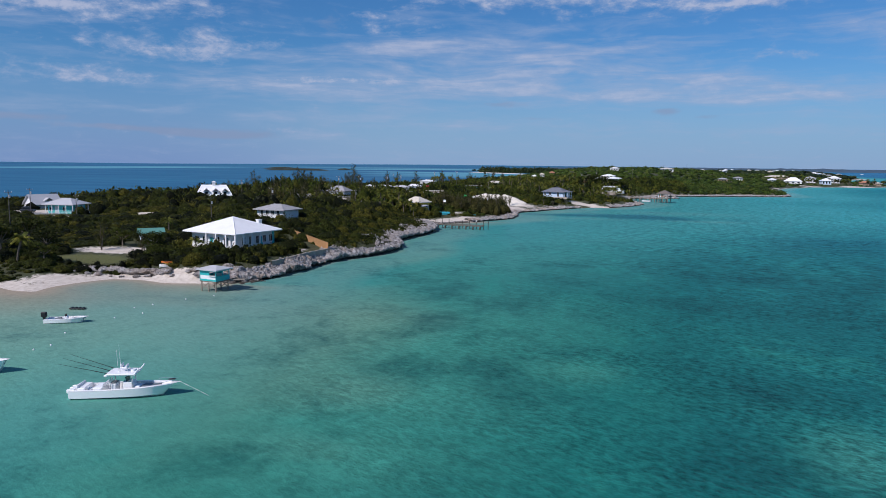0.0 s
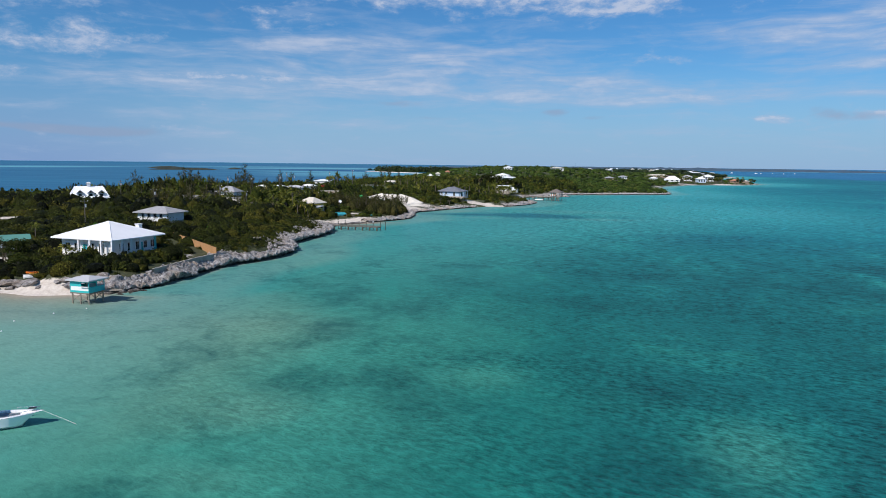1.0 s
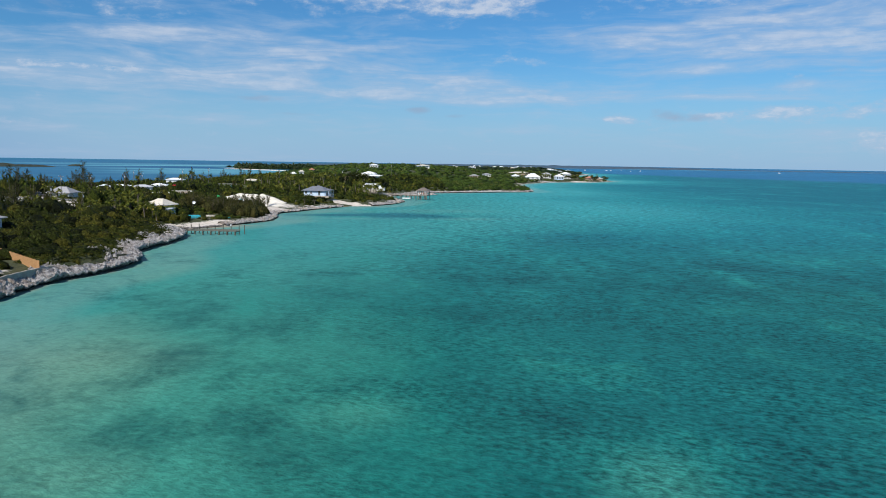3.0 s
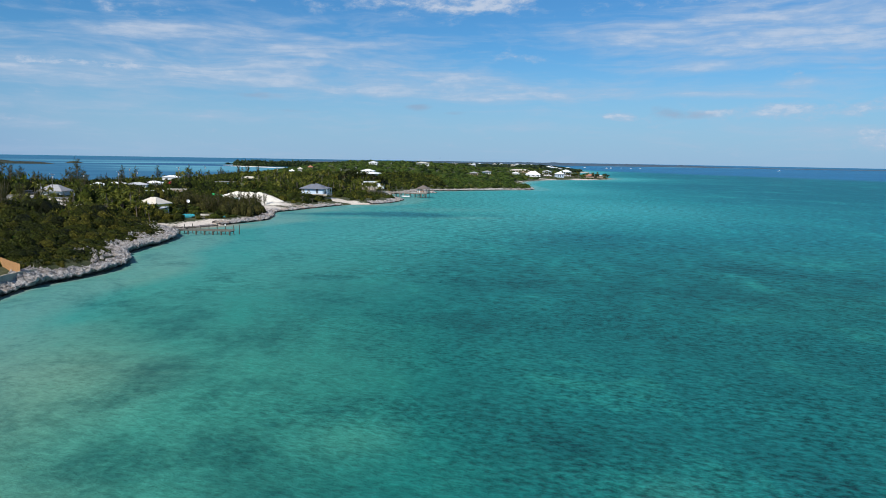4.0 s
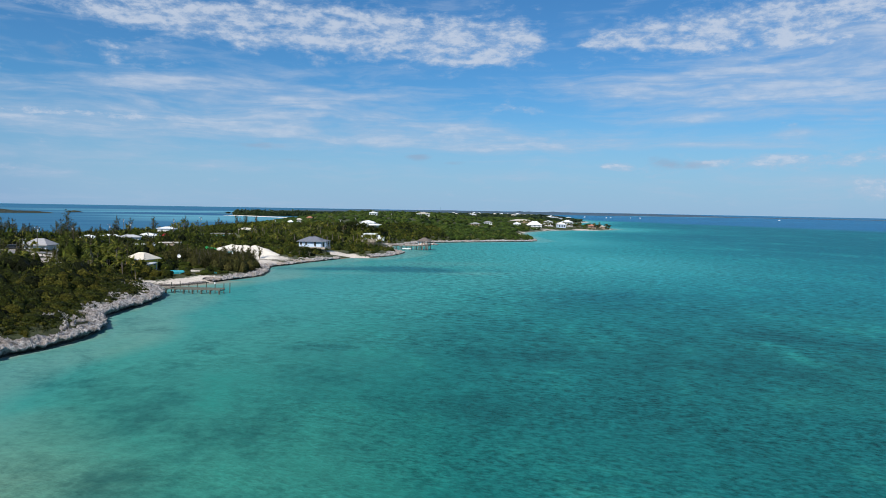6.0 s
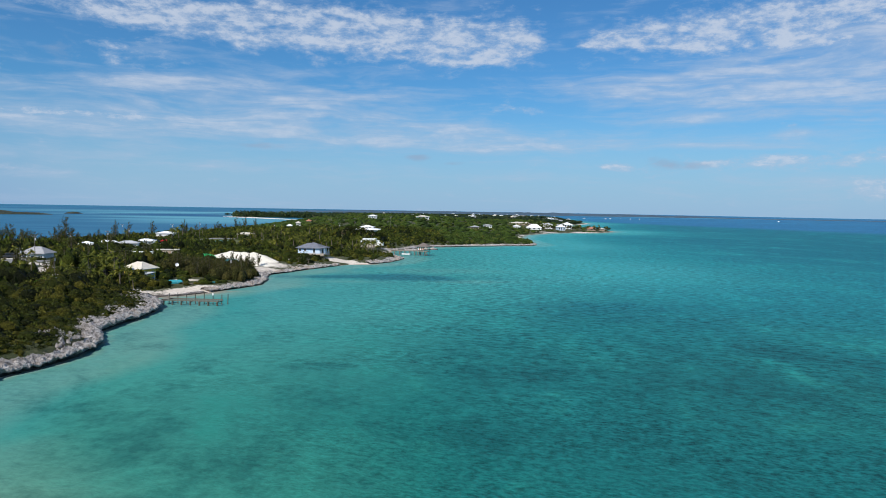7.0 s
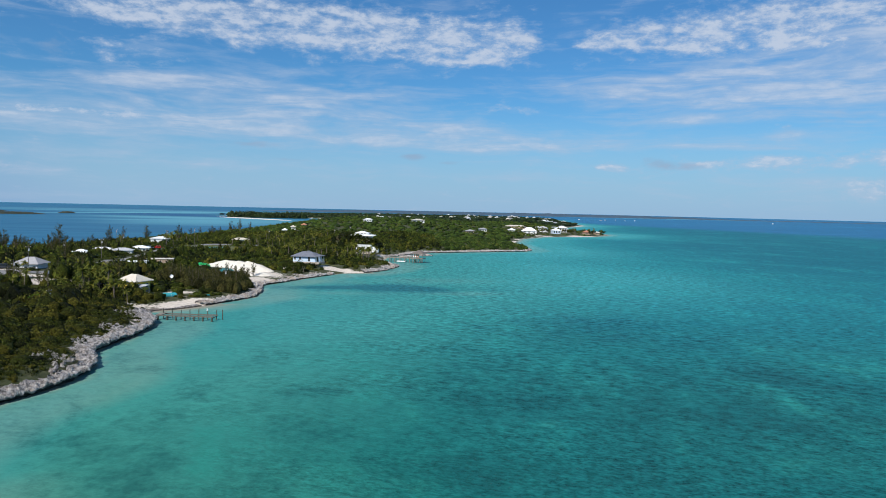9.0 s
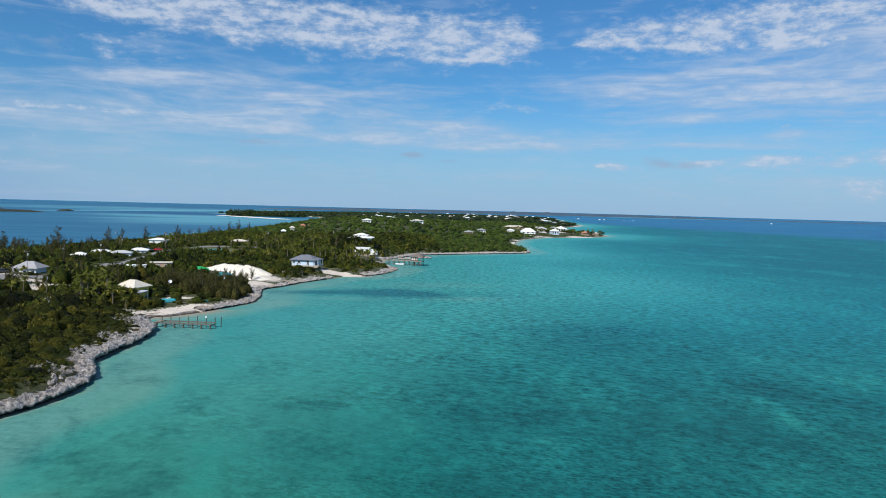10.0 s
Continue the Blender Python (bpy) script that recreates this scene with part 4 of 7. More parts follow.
def casuarina(seed, high):
    """A wispy needle tree: bare leaning trunk, rising limbs and drooping tufts."""
    rng = np.random.RandomState(seed)
    tree = thing("casuarina_tree", Matrix(), "tall wispy casuarina tree with thin grey-green needles", "tree", "casuarinas along the shore")
    bm = bmesh.new()
    tufts = []
    for lead in range(4):
        tall = high * (1.0, 0.86, 0.74, 0.6)[lead]
        a = lead * 1.9 + rng.uniform(-0.5, 0.5)
        lean = (0.03, 0.16, 0.22, 0.26)[lead] * high
        top = Vector((math.cos(a) * lean, math.sin(a) * lean, tall))
        bend = Vector((top.x * 0.35, top.y * 0.35, tall * 0.5))
        rod(bm, (0, 0, -0.5), bend, high * 0.015, high * 0.009, 5)
        rod(bm, bend, top, high * 0.009, high * 0.003, 5)
        for i in range(11):
            f = 0.1 + 0.9 * (i + rng.uniform(0, 1)) / 11
            root = bend.lerp(top, f * 2 - 1) if f > 0.5 else bend * (f * 2)
            a2 = rng.uniform(0, 2 * math.pi)
            reach = high * (0.05 + 0.17 * (1 - f)) * rng.uniform(0.5, 1.5)
            limb = np.array((math.cos(a2) * reach, math.sin(a2) * reach, reach * rng.uniform(0.3, 1.3)))
            for k in range(20):
                g = rng.uniform(0.1, 1.2)
                c = np.array(root) + limb * g + rng.normal(scale=high * 0.022, size=3)
                d = limb / np.linalg.norm(limb) + np.array((0, 0, 0.2)) + rng.normal(scale=0.5, size=3)
                d *= high * 0.075 / np.linalg.norm(d) * rng.uniform(0.4, 1.5)
                e = np.cross(d, rng.normal(size=3))
                e *= high * 0.0038 / np.linalg.norm(e)
                tufts.append([c - d - e * 0.3, c - e, c + d, c + e])
    part("trunk", bm, bark_mat, tree)
    v = np.array(tufts).reshape(-1, 3)
    crown = new("crown", mesh_of("crown", v, np.arange(len(v)).reshape(-1, 4), pine_mat, False, {"tint": np.repeat(rng.uniform(0.1, 0.9, len(v) // 4), 4)}))
    crown.parent = tree
    return tree


def palm(seed, high):
    """A coconut palm: curved ringed trunk and arching split fronds."""
    rng = np.random.RandomState(seed)
    tree = thing("palm_tree", Matrix(), "coconut palm with arching yellow-green fronds", "palm", "palms among the scrub")
    bm = bmesh.new()
    lean = Vector((rng.uniform(-0.9, 0.9), rng.uniform(-0.9, 0.9), 0))
    spine = [lean * (f * f) + Vector((0, 0, high * f - 0.4)) for f in np.linspace(0, 1, 6)]
    for a, b_ in zip(spine, spine[1:]):
        rod(bm, a, b_, 0.16 - 0.01 * spine.index(a), 0.14 - 0.01 * spine.index(a), 7)
    part("trunk", bm, bark_mat, tree)
    head = spine[-1]
    quads = []
    for i in range(19):
        a = i * 2.4 + rng.uniform(-0.2, 0.2)
        rise = rng.uniform(-0.1, 1.9)
        long_ = rng.uniform(1.5, 2.2) * (1.1 - 0.2 * rise)
        out_ = Vector((math.cos(a), math.sin(a), 0))
        side = Vector((-math.sin(a), math.cos(a), 0))
        prev = head
        for k in range(1, 9):
            f = k / 8
            cur = head + out_ * long_ * (f - 0.15 * f * f) + Vector((0, 0, rise * f * 1.3 - 1.25 * f * f))
            w_ = 0.36 * math.sin(math.pi * (0.12 + 0.83 * f))
            for sgn in (-1, 1):
                t0 = prev.lerp(cur, 0.1)
                t1 = prev.lerp(cur, 0.8)
                drop = side * sgn * w_ + Vector((0, 0, -0.6 * w_)) + (cur - prev) * 0.7
                quads.append([t0, t1, t1 + drop * 0.98, t0 + drop])
            prev = cur
    v = np.array([[tuple(p_) for p_ in q] for q in quads]).reshape(-1, 3)
    crown = new("crown", mesh_of("crown", v, np.arange(len(v)).reshape(-1, 4), palm_mat, False, {"tint": np.repeat(rng.uniform(0.1, 0.95, len(v) // 64 + 1), 64)[:len(v)]}))
    crown.parent = tree
    return tree


def broad_tree(seed, high, mat=scrub_mat, label="broad dark green shade tree with a dense lumpy crown", group="shade trees by the beach"):
    """A sea-grape or buttonwood: short forked trunk under a lumpy crown with gaps."""
    rng = np.random.RandomState(seed)
    tree = thing("shade_tree", Matrix(), label, "tree", group)
    bm = bmesh.new()
    rod(bm, (0, 0, -0.4), (0.1, 0, high * 0.4), high * 0.045, high * 0.03)
    quads = []
    for i in range(9):
        a = i * 0.7 + rng.uniform(-0.3, 0.3)
        c = Vector((math.cos(a), math.sin(a), 0)) * high * rng.uniform(0.15, 0.5) + Vector((0, 0, high * rng.uniform(0.5, 0.85)))
        rod(bm, (0.1, 0, high * 0.35), c, high * 0.02, high * 0.008, 5)
        t = leaf_template(rng, 95, 0.16) * np.array([1, 1, 0.8]) * high * 0.27
        low = t.copy()
        low[..., 2] *= -0.6
        quads += [t + np.array(c), low[::3] + np.array(c)]
    part("trunk", bm, bark_mat, tree)
    v = np.concatenate(quads).reshape(-1, 3)
    crown = new("crown", mesh_of("crown", v, np.arange(len(v)).reshape(-1, 4), mat, False, {"tint": np.full(len(v), 0.22 + 0.1 * seed)}))
    crown.parent = tree
    return tree


def plant(kinds, rows, seed, lo=0.85, hi=1.2):
    """Copies of some trees at given places: x, y, size."""
    rng = np.random.RandomState(seed)
    for i, (x, y, size) in enumerate(rows):
        src = kinds[i % len(kinds)]
        k = size * rng.uniform(lo, hi)
        if "used" in src:
            ob = copy_thing(src, pose(x, y, ground_z(x, y), 0, 0, rng.uniform(0, 360)))
        else:
            src["used"] = 1
            ob = src
            ob.matrix_world = pose(x, y, ground_z(x, y), 0, 0, rng.uniform(0, 360))
        ob.scale = (k, k, k * rng.uniform(0.9, 1.15))


def cluster(x0, x1, y0, y1, count, size, seed):
    rng = np.random.RandomState(seed)
    rows = []
    while len(rows) < count:
        x, y = rng.uniform(x0, x1), rng.uniform(y0, y1)
        if all(math.hypot(x - kx, y - ky) > kr * 0.9 for kx, ky, kr in KEEP) and shore(np.array([(x, y)]))[0] > 4.5:
            rows.append((x, y, size))
    return rows


pts, s, z = sites(-72, -38, 260, 297, 1.9, 41, 4.5)
keep = (pts[:, 0] < -30 - (pts[:, 1] - 259) * 0.18) & (pts[:, 1] > 262 - (pts[:, 0] + 50) * 0.4)
pts, z = pts[keep], z[keep]
k = np.random.RandomState(42)
scatter("casuarina_thicket", np.c_[pts, z + 0.4], k.uniform(1.3, 2.3, len(pts)), k.uniform(2.0, 4.4, len(pts)), 150, 0.075, pine_mat, 43, "dense olive thicket of young casuarinas behind the beach", more=0.15, body=pine_body_mat)

pines = [casuarina(k, 8.0) for k in (1, 2, 3, 4)]
plant(pines, cluster(-58, -42, 264, 294, 44, 0.72, 1) + cluster(-72, -58, 274, 298, 20, 0.72, 2) + [(-186, 400, 1.25), (-200, 440, 1.3), (-196, 498, 1.2), (-212, 466, 1.2), (-118, 318, 0.9), (-150, 330, 0.9), (-95, 345, 0.8), (-132, 340, 0.8)]
      + cluster(-208, -170, 372, 455, 40, 0.85, 3) + cluster(-215, -180, 330, 380, 14, 0.7, 31) + cluster(-112, -74, 200, 258, 14, 0.6, 8) + cluster(-165, -125, 215, 262, 10, 0.7, 9) + cluster(-136, -106, 228, 264, 20, 0.85, 33) + cluster(-105, -80, 268, 300, 10, 0.75, 4) + cluster(-190, -150, 440, 520, 12, 0.7, 5)
      + [(-101, 119, 0.6), (-93, 121, 0.7), (-44, 312, 0.5)] + cluster(-170, -120, 600, 800, 10, 0.8, 7), 11, 0.6, 1.25)
plant(pines, [(-141, 369, 1.55), (-146, 373, 1.25), (-137, 366, 1.1), (-150, 378, 1.0), (-177, 380, 1.6), (-183, 384, 1.4), (-171, 377, 1.2), (-163, 374, 0.95), (-190, 378, 1.2), (-157, 370, 0.8), (-131, 372, 0.9), (-124, 378, 0.8), (-205, 372, 1.5), (-214, 380, 1.3)]
      + [(-166, 505, 1.2), (-160, 512, 1.1), (-150, 530, 1.3), (-139, 540, 1.0), (-134, 552, 1.2), (-127, 560, 1.1), (-120, 600, 1.1), (-113, 640, 1.2), (-108, 655, 1.3), (-100, 660, 1.1)], 44, 0.92, 1.12)
palms = [palm(k, h_) for k, h_ in ((1, 4.6), (2, 3.8), (3, 5.2))]
BEACH_PALMS = [(-74.5, 243, 1.25), (-70.5, 241.5, 1.05), (-76, 244.5, 1.3), (-68.8, 246.6, 0.95), (-77, 238, 1.2), (-73, 241, 1.25), (-72, 238, 0.9), (-70, 244.5, 0.85), (-72, 245, 0.95), (-78, 252, 1.0), (-80, 246, 1.3), (-82, 241, 1.2), (-74, 246, 0.95), (-76.5, 247, 1.0), (-72.5, 246.5, 0.85), (-79, 247.5, 1.1), (-74, 235, 1.0), (-78, 243, 1.0), (-81, 249, 1.1), (-85, 235, 1.1), (-84, 251, 1.3), (-76, 241, 1.0), (-80, 235, 1.0), (-88, 241, 1.2), (-68, 237, 0.9), (-84, 247, 1.3),
              (-113, 99, 1.5), (-105, 102, 1.45), (-80, 250, 1.2), (-71.5, 244, 0.8), (-82, 255, 1.3), (-77, 245, 1.0), (-100, 140, 0.8), (-112, 270, 1), (-77, 117, 0.6), (-79, 119, 0.65)]
plant(palms, BEACH_PALMS[:20], 12)
plant(palms, BEACH_PALMS[20:]
      + cluster(-60, 10, 380, 450, 44, 1.15, 21) + cluster(-80, -20, 440, 520, 26, 1.3, 22) + cluster(-130, -95, 225, 262, 12, 1, 23) + cluster(-150, -110, 425, 520, 14, 1.2, 24)
      + cluster(225, 330, 868, 950, 34, 1.15, 25) + cluster(190, 232, 850, 900, 14, 1.3, 29) + cluster(-8, 14, 432, 470, 12, 0.95, 26), 14)
shade = [broad_tree(k, 5.0) for k in (1, 2, 3)]
plant(shade, [(-122, 104, 1.15), (-115, 108, 1.1), (-128, 98, 1.1), (-108, 112, 0.9), (-134, 106, 1.2), (-101, 104, 0.7), (-92.5, 121, 0.8), (-88, 118, 0.9), (-84, 113, 0.75), (-141, 99, 1.1), (-118, 118, 1.0), (-30, 331, 0.8), (-26, 336, 0.75), (-34, 335, 0.7), (-100, 124, 0.7), (-8, 470.5, 1.2), (-4.5, 470, 1.25), (-1, 470, 1.2), (2.5, 470, 1.25), (6, 470.5, 1.2), (9, 473, 1.2), (-11, 474, 1.2), (-33, 351, 0.45), (-29.5, 350.5, 0.4), (-23, 350, 0.35), (-36, 354, 0.5), (-20, 352, 0.35)] + cluster(215, 325, 872, 945, 26, 1.0, 61), 13)
fresh = [broad_tree(k, 4.2, fresh_mat, "rounded bright green sea-grape bush in the scrub", "sea-grape bushes in the scrub") for k in (4, 5)]
plant(fresh, [(-83.5, 213, 0.9), (-76.5, 204.5, 0.85), (-90, 219, 1.0), (-86, 208, 0.8), (-80, 211.5, 0.8), (-70, 158, 0.6), (-93, 150, 0.7), (-99, 168, 0.8), (-108, 222, 0.9)], 15)


# ---- buildings ----
white_paint = plain("white_paint", (0.78, 0.78, 0.76), 0.55, 0.12)
white_metal = ribbed_metal("white_roof_metal", (0.86, 0.86, 0.85), 0.5)
pale_metal = ribbed_metal("pale_grey_roof_metal", (0.50, 0.50, 0.51), 0.5)
slate_mat = plain("slate_shingle", (0.17, 0.18, 0.21), 0.75, 0.4, 0.8)
grey_shingle = plain("weathered_grey_shingle", (0.36, 0.355, 0.36), 0.8, 0.45, 0.9)
green_metal = ribbed_metal("green_roof_metal", (0.10, 0.27, 0.22), 0.5)
cream_roof = plain("cream_roof_tile", (0.66, 0.60, 0.50), 0.75, 0.3)
blue_wall = plain("pale_blue_paint", (0.55, 0.66, 0.78), 0.65, 0.15)
turq_wall = plain("turquoise_paint", (0.10, 0.58, 0.56), 0.6, 0.15)
teal_mat = plain("teal_paint", (0.02, 0.42, 0.42), 0.55, 0.2)
yellow_wall = plain("yellow_paint", (0.75, 0.55, 0.08), 0.6, 0.2)
tan_wall = plain("tan_stucco", (0.45, 0.33, 0.24), 0.8, 0.3)
pink_roof = plain("terracotta_roof", (0.46, 0.20, 0.12), 0.8, 0.3)
raw_wood = wood("weathered_timber", (0.25, 0.20, 0.15))
pale_wood = wood("fresh_cedar_boards", (0.50, 0.27, 0.11))
old_wood = wood("sun_bleached_timber", (0.33, 0.28, 0.22))
wall_stone = plain("cement_wall", (0.40, 0.345, 0.28), 0.9, 0.45, 0.9)
glass_mat, n, b = material("dark_window_glass", 0.06)
b.inputs["Base Color"].default_value = (0.02, 0.028, 0.035, 1)
rubber = plain("black_rubber", (0.012, 0.012, 0.013), 0.55)
gel_white = plain("white_gelcoat", (0.88, 0.88, 0.87), 0.22, 0.04)
grey_cushion = plain("grey_vinyl", (0.22, 0.23, 0.24), 0.6)
chrome, n, b = material("polished_aluminium", 0.25, 1.0)
b.inputs["Base Color"].default_value = (0.75, 0.76, 0.78, 1)
orange_mat = plain("orange_plastic", (0.80, 0.20, 0.02), 0.4)
yellow_mat = plain("yellow_plastic", (0.85, 0.62, 0.03), 0.4)
red_mat = plain("red_car_paint", (0.55, 0.02, 0.02), 0.3)
dark_car = plain("dark_car_paint", (0.03, 0.035, 0.045), 0.3)
blue_car = plain("blue_car_paint", (0.12, 0.22, 0.45), 0.3)
tarp_mat = plain("turquoise_tarpaulin", (0.02, 0.30, 0.36), 0.6, 0.45)
green_tarp = plain("green_tarpaulin", (0.02, 0.40, 0.10), 0.5, 0.3)
sand_mat = plain("heaped_sand", (0.74, 0.68, 0.58), 0.95, 0.25, 0.5, grain=0.1)
rope_mat = plain("white_rope", (0.7, 0.7, 0.66), 0.8)

SIDES = {"S": (0, -1), "E": (1, 0), "N": (0, 1), "W": (-1, 0)}


def on_side(side, hx, hy, along_, out_):
    """Local pose of something on a wall: x along the wall, -y outwards."""
    turn = {"S": 0, "E": 90, "N": 180, "W": 270}[side]
    reach = hy if side in "SN" else hx
    return pose(0, 0, 0, 0, 0, turn) @ pose(along_, -(reach + out_), 0)


def window(house, side, hx, hy, at, sill, w_, h_, frame_mat=white_paint, name="window"):
    m = on_side(side, hx, hy, at, 0.0)
    t = 0.09
    bm = boxes((-w_ / 2 - t, -0.07, sill - t, -w_ / 2, 0.02, sill + h_ + t), (w_ / 2, -0.07, sill - t, w_ / 2 + t, 0.02, sill + h_ + t),
               (-w_ / 2, -0.07, sill + h_, w_ / 2, 0.02, sill + h_ + t), (-w_ / 2 - 0.05, -0.11, sill - t, w_ / 2 + 0.05, 0.02, sill), (-0.03, -0.05, sill, 0.03, 0.02, sill + h_), m=m)
    win = part(name, bm, frame_mat, house)
    part("pane", boxes((-w_ / 2, -0.028, sill, w_ / 2, 0.01, sill + h_), m=m), glass_mat, win)
    return win


def house(name, x, y, turn, hx, hy, wall_h, label, wall_mat, roof_mat, roof_h, over=0.7, ridge=0.0, axis="x", gable=False, lift=0.0, base=None, wins=(), doors=(), group="", trim=white_paint, category="house"):
    """A house: plinth, four thick walls, roof, windows and doors. wins: side, places, sill, width, height."""
    z = ground_z(x, y) if base is None else base
    ob = thing(name, pose(x, y, z, 0, 0, turn), label, category, group)
    part("foundation", boxes((-hx - 0.05, -hy - 0.05, -2.0, hx + 0.05, hy + 0.05, lift + 0.02), bevel=0.03), wall_stone, ob)
    th = 0.2
    for x0, y0, x1, y1 in ((-hx, -hy, hx, -hy + th), (-hx, hy - th, hx, hy), (-hx, -hy + th, -hx + th, hy - th), (hx - th, -hy + th, hx, hy - th)):
        part("wall", boxes((x0, y0, lift + 0.02, x1, y1, lift + wall_h)), wall_mat, ob)
    zr = lift + wall_h
    if gable:
        part("roof", gable_roof(hx + over, hy + over, zr - 0.05, roof_h), roof_mat, ob)
        for sx in (-1, 1):
            bm = bmesh.new()
            prism(bm, [(sx * hx, -hy, zr), (sx * hx, hy, zr), (sx * hx, 0, zr + roof_h * hy / (hy + over)), (sx * (hx - th), -hy, zr), (sx * (hx - th), hy, zr), (sx * (hx - th), 0, zr + roof_h * hy / (hy + over))],
                  [(0, 1, 2), (3, 5, 4), (0, 2, 5, 3), (1, 4, 5, 2), (0, 3, 4, 1)])
            part("gable_wall", bm, wall_mat, ob)
    else:
        part("roof", hip_roof(hx + over, hy + over, zr - 0.02, roof_h, ridge, axis), roof_mat, ob)
    if not gable and roof_h > 0.5:
        cap = bmesh.new()
        top = zr - 0.02 + roof_h
        rx, ry = (ridge, 0) if axis == "x" else (0, ridge)
        for sx in (-1, 1):
            for sy in (-1, 1):
                a = (sx * (hx + over - 0.05), sy * (hy + over - 0.05), zr + 0.19)
                rod(cap, a, (sx * rx, sy * ry, top + 0.01), 0.07, 0.07, 5)
        part("ridge_cap", cap, roof_mat, ob)
    for side, places, sill, w_, h_ in wins:
        for at in places:
            window(ob, side, hx, hy, at, lift + sill, w_, h_, trim)
    for side, at, w_, h_, mat in doors:
        m = on_side(side, hx, hy, at, 0)
        door = part("door", boxes((-w_ / 2, -0.05, lift + 0.05, w_ / 2, 0.02, lift + h_), m=m, bevel=0.01), mat, ob)
        part("door_frame", boxes((-w_ / 2 - 0.1, -0.07, lift, -w_ / 2, 0.02, lift + h_ + 0.1), (w_ / 2, -0.07, lift, w_ / 2 + 0.1, 0.02, lift + h_ + 0.1), (-w_ / 2, -0.07, lift + h_, w_ / 2, 0.02, lift + h_ + 0.1), m=m), trim, ob)
        part("handle", boxes((w_ / 2 - 0.15, -0.1, lift + 1.0, w_ / 2 - 0.09, -0.05, lift + 1.15), m=m), chrome, door)
    return ob


def columns(ob, rows, z0, z1, half=0.13, mat=white_paint):
    for x, y in rows:
        part("column", boxes((x - half, y - half, z0, x + half, y + half, z1), (x - half - 0.05, y - half - 0.05, z0, x + half + 0.05, y + half + 0.05, z0 + 0.2), bevel=0.015), mat, ob)


def railing(ob, a, b_, z, mat=white_paint, gap=0.9):
    a, b_ = Vector(a), Vector(b_)
    k = max(2, int((b_ - a).length / gap))
    rows = [((*a.lerp(b_, i / k), z), (*a.lerp(b_, i / k), z + 0.95), 0.035) for i in range(k + 1)]
    rows += [((*a, z + 0.95), (*b_, z + 0.95), 0.045), ((*a, z + 0.5), (*b_, z + 0.5), 0.03)]
    part("railing", rods(*rows, sides=5), mat, ob)


# the large white-roofed villa above the rocks
villa = house("villa", -76.7, 129.0, -14.5, 6.1, 5.6, 3.1, "white villa with a broad white hipped roof and columned porch", white_paint, white_metal, 2.95, over=1.3, base=3.2,
              wins=[("E", (2.6, 4.6), 0.9, 1.0, 1.35), ("E", (-3.4, -1.3, 0.7), 0.8, 1.0, 1.5), ("S", (-4.6, -2.4), 0.9, 1.1, 1.3), ("S", (1.2, 3.6), 0.6, 1.2, 1.7)], doors=[("E", 1.75, 0.9, 2.1, teal_mat), ("S", -0.4, 1.0, 2.1, teal_mat)])
columns(villa, [(7.15, -6.65), (7.15, -4.4), (7.15, -2.1), (7.15, 0.2), (4.6, -6.65), (1.9, -6.65), (-0.8, -6.65)], -0.6, 3.08, 0.17)
part("porch_floor", boxes((6.1, -6.9, -1.0, 7.4, 1.2, 0.02), (-2.0, -6.9, -1.0, 6.1, -5.6, 0.02), bevel=0.03), wall_stone, villa)
part("corner_trim", boxes((6.12, 5.0, -0.2, 6.2, 5.62, 3.05)), teal_mat, villa, "teal shutter panel at the wall's end")
part("chimney", boxes((2.0, 4.6, 3.6, 2.9, 5.5, 5.1), (1.9, 4.5, 5.1, 3.0, 5.6, 5.25), bevel=0.03), white_paint, villa)

# teal hut on stilts in the water
hut = thing("stilt_hut", pose(-61.4, 97.0, 0.3, 0, 0, -12), "teal and white timber hut on crossed stilts above the water", "hut")
part("floor", boxes((-1.75, -1.55, 1.25, 1.75, 1.55, 1.42), bevel=0.02), raw_wood, hut)
for y0 in (-1.5, 1.42):
    part("wall_board", boxes((-1.7, y0, 1.42, 1.7, y0 + 0.08, 1.72)), teal_mat, hut)
    part("wall_board", boxes((-1.7, y0, 1.72, 1.7, y0 + 0.08, 2.32)), white_paint, hut, "white middle wall board")
    part("wall_board", boxes((-1.7, y0, 2.32, 0.3, y0 + 0.08, 3.15), (0.3, y0, 2.95, 1.7, y0 + 0.08, 3.15), (1.58, y0, 2.32, 1.7, y0 + 0.08, 2.95)), teal_mat, hut)
for x0 in (-1.7, 1.62):
    part("wall_board", boxes((x0, -1.42, 1.42, x0 + 0.08, 1.42, 2.25), (x0, -1.42, 2.95, x0 + 0.08, 1.42, 3.15)), teal_mat, hut)
for x in (-1.66, 1.66):
    for y in (-1.46, 0, 1.46):
        part("post", boxes((x - 0.06, y - 0.06, 1.42, x + 0.06, y + 0.06, 3.2)), teal_mat, hut)
bm = hip_roof(2.15, 1.95, 3.15, 0.66, 0.5)
part("roof", bm, pale_metal, hut)
part("counter", boxes((0.3, -1.75, 2.28, 1.7, -1.4, 2.34)), white_paint, hut)
for x in (-1.5, 0, 1.5):
    for y in (-1.35, 1.35):
        part("stilt", rods(((x, y, -1.2), (x, y, 1.3), 0.11, 0.1)), old_wood, hut)
for y in (-1.4, 1.4):
    part("brace", rods(((-1.5, y, 0.1), (0, y, 1.15), 0.06), ((0, y, 1.15), (1.5, y, 0.1), 0.06), ((-1.5, y, 1.15), (0, y, 0.1), 0.06), ((0, y, 0.1), (1.5, y, 1.15), 0.06)), old_wood, hut)
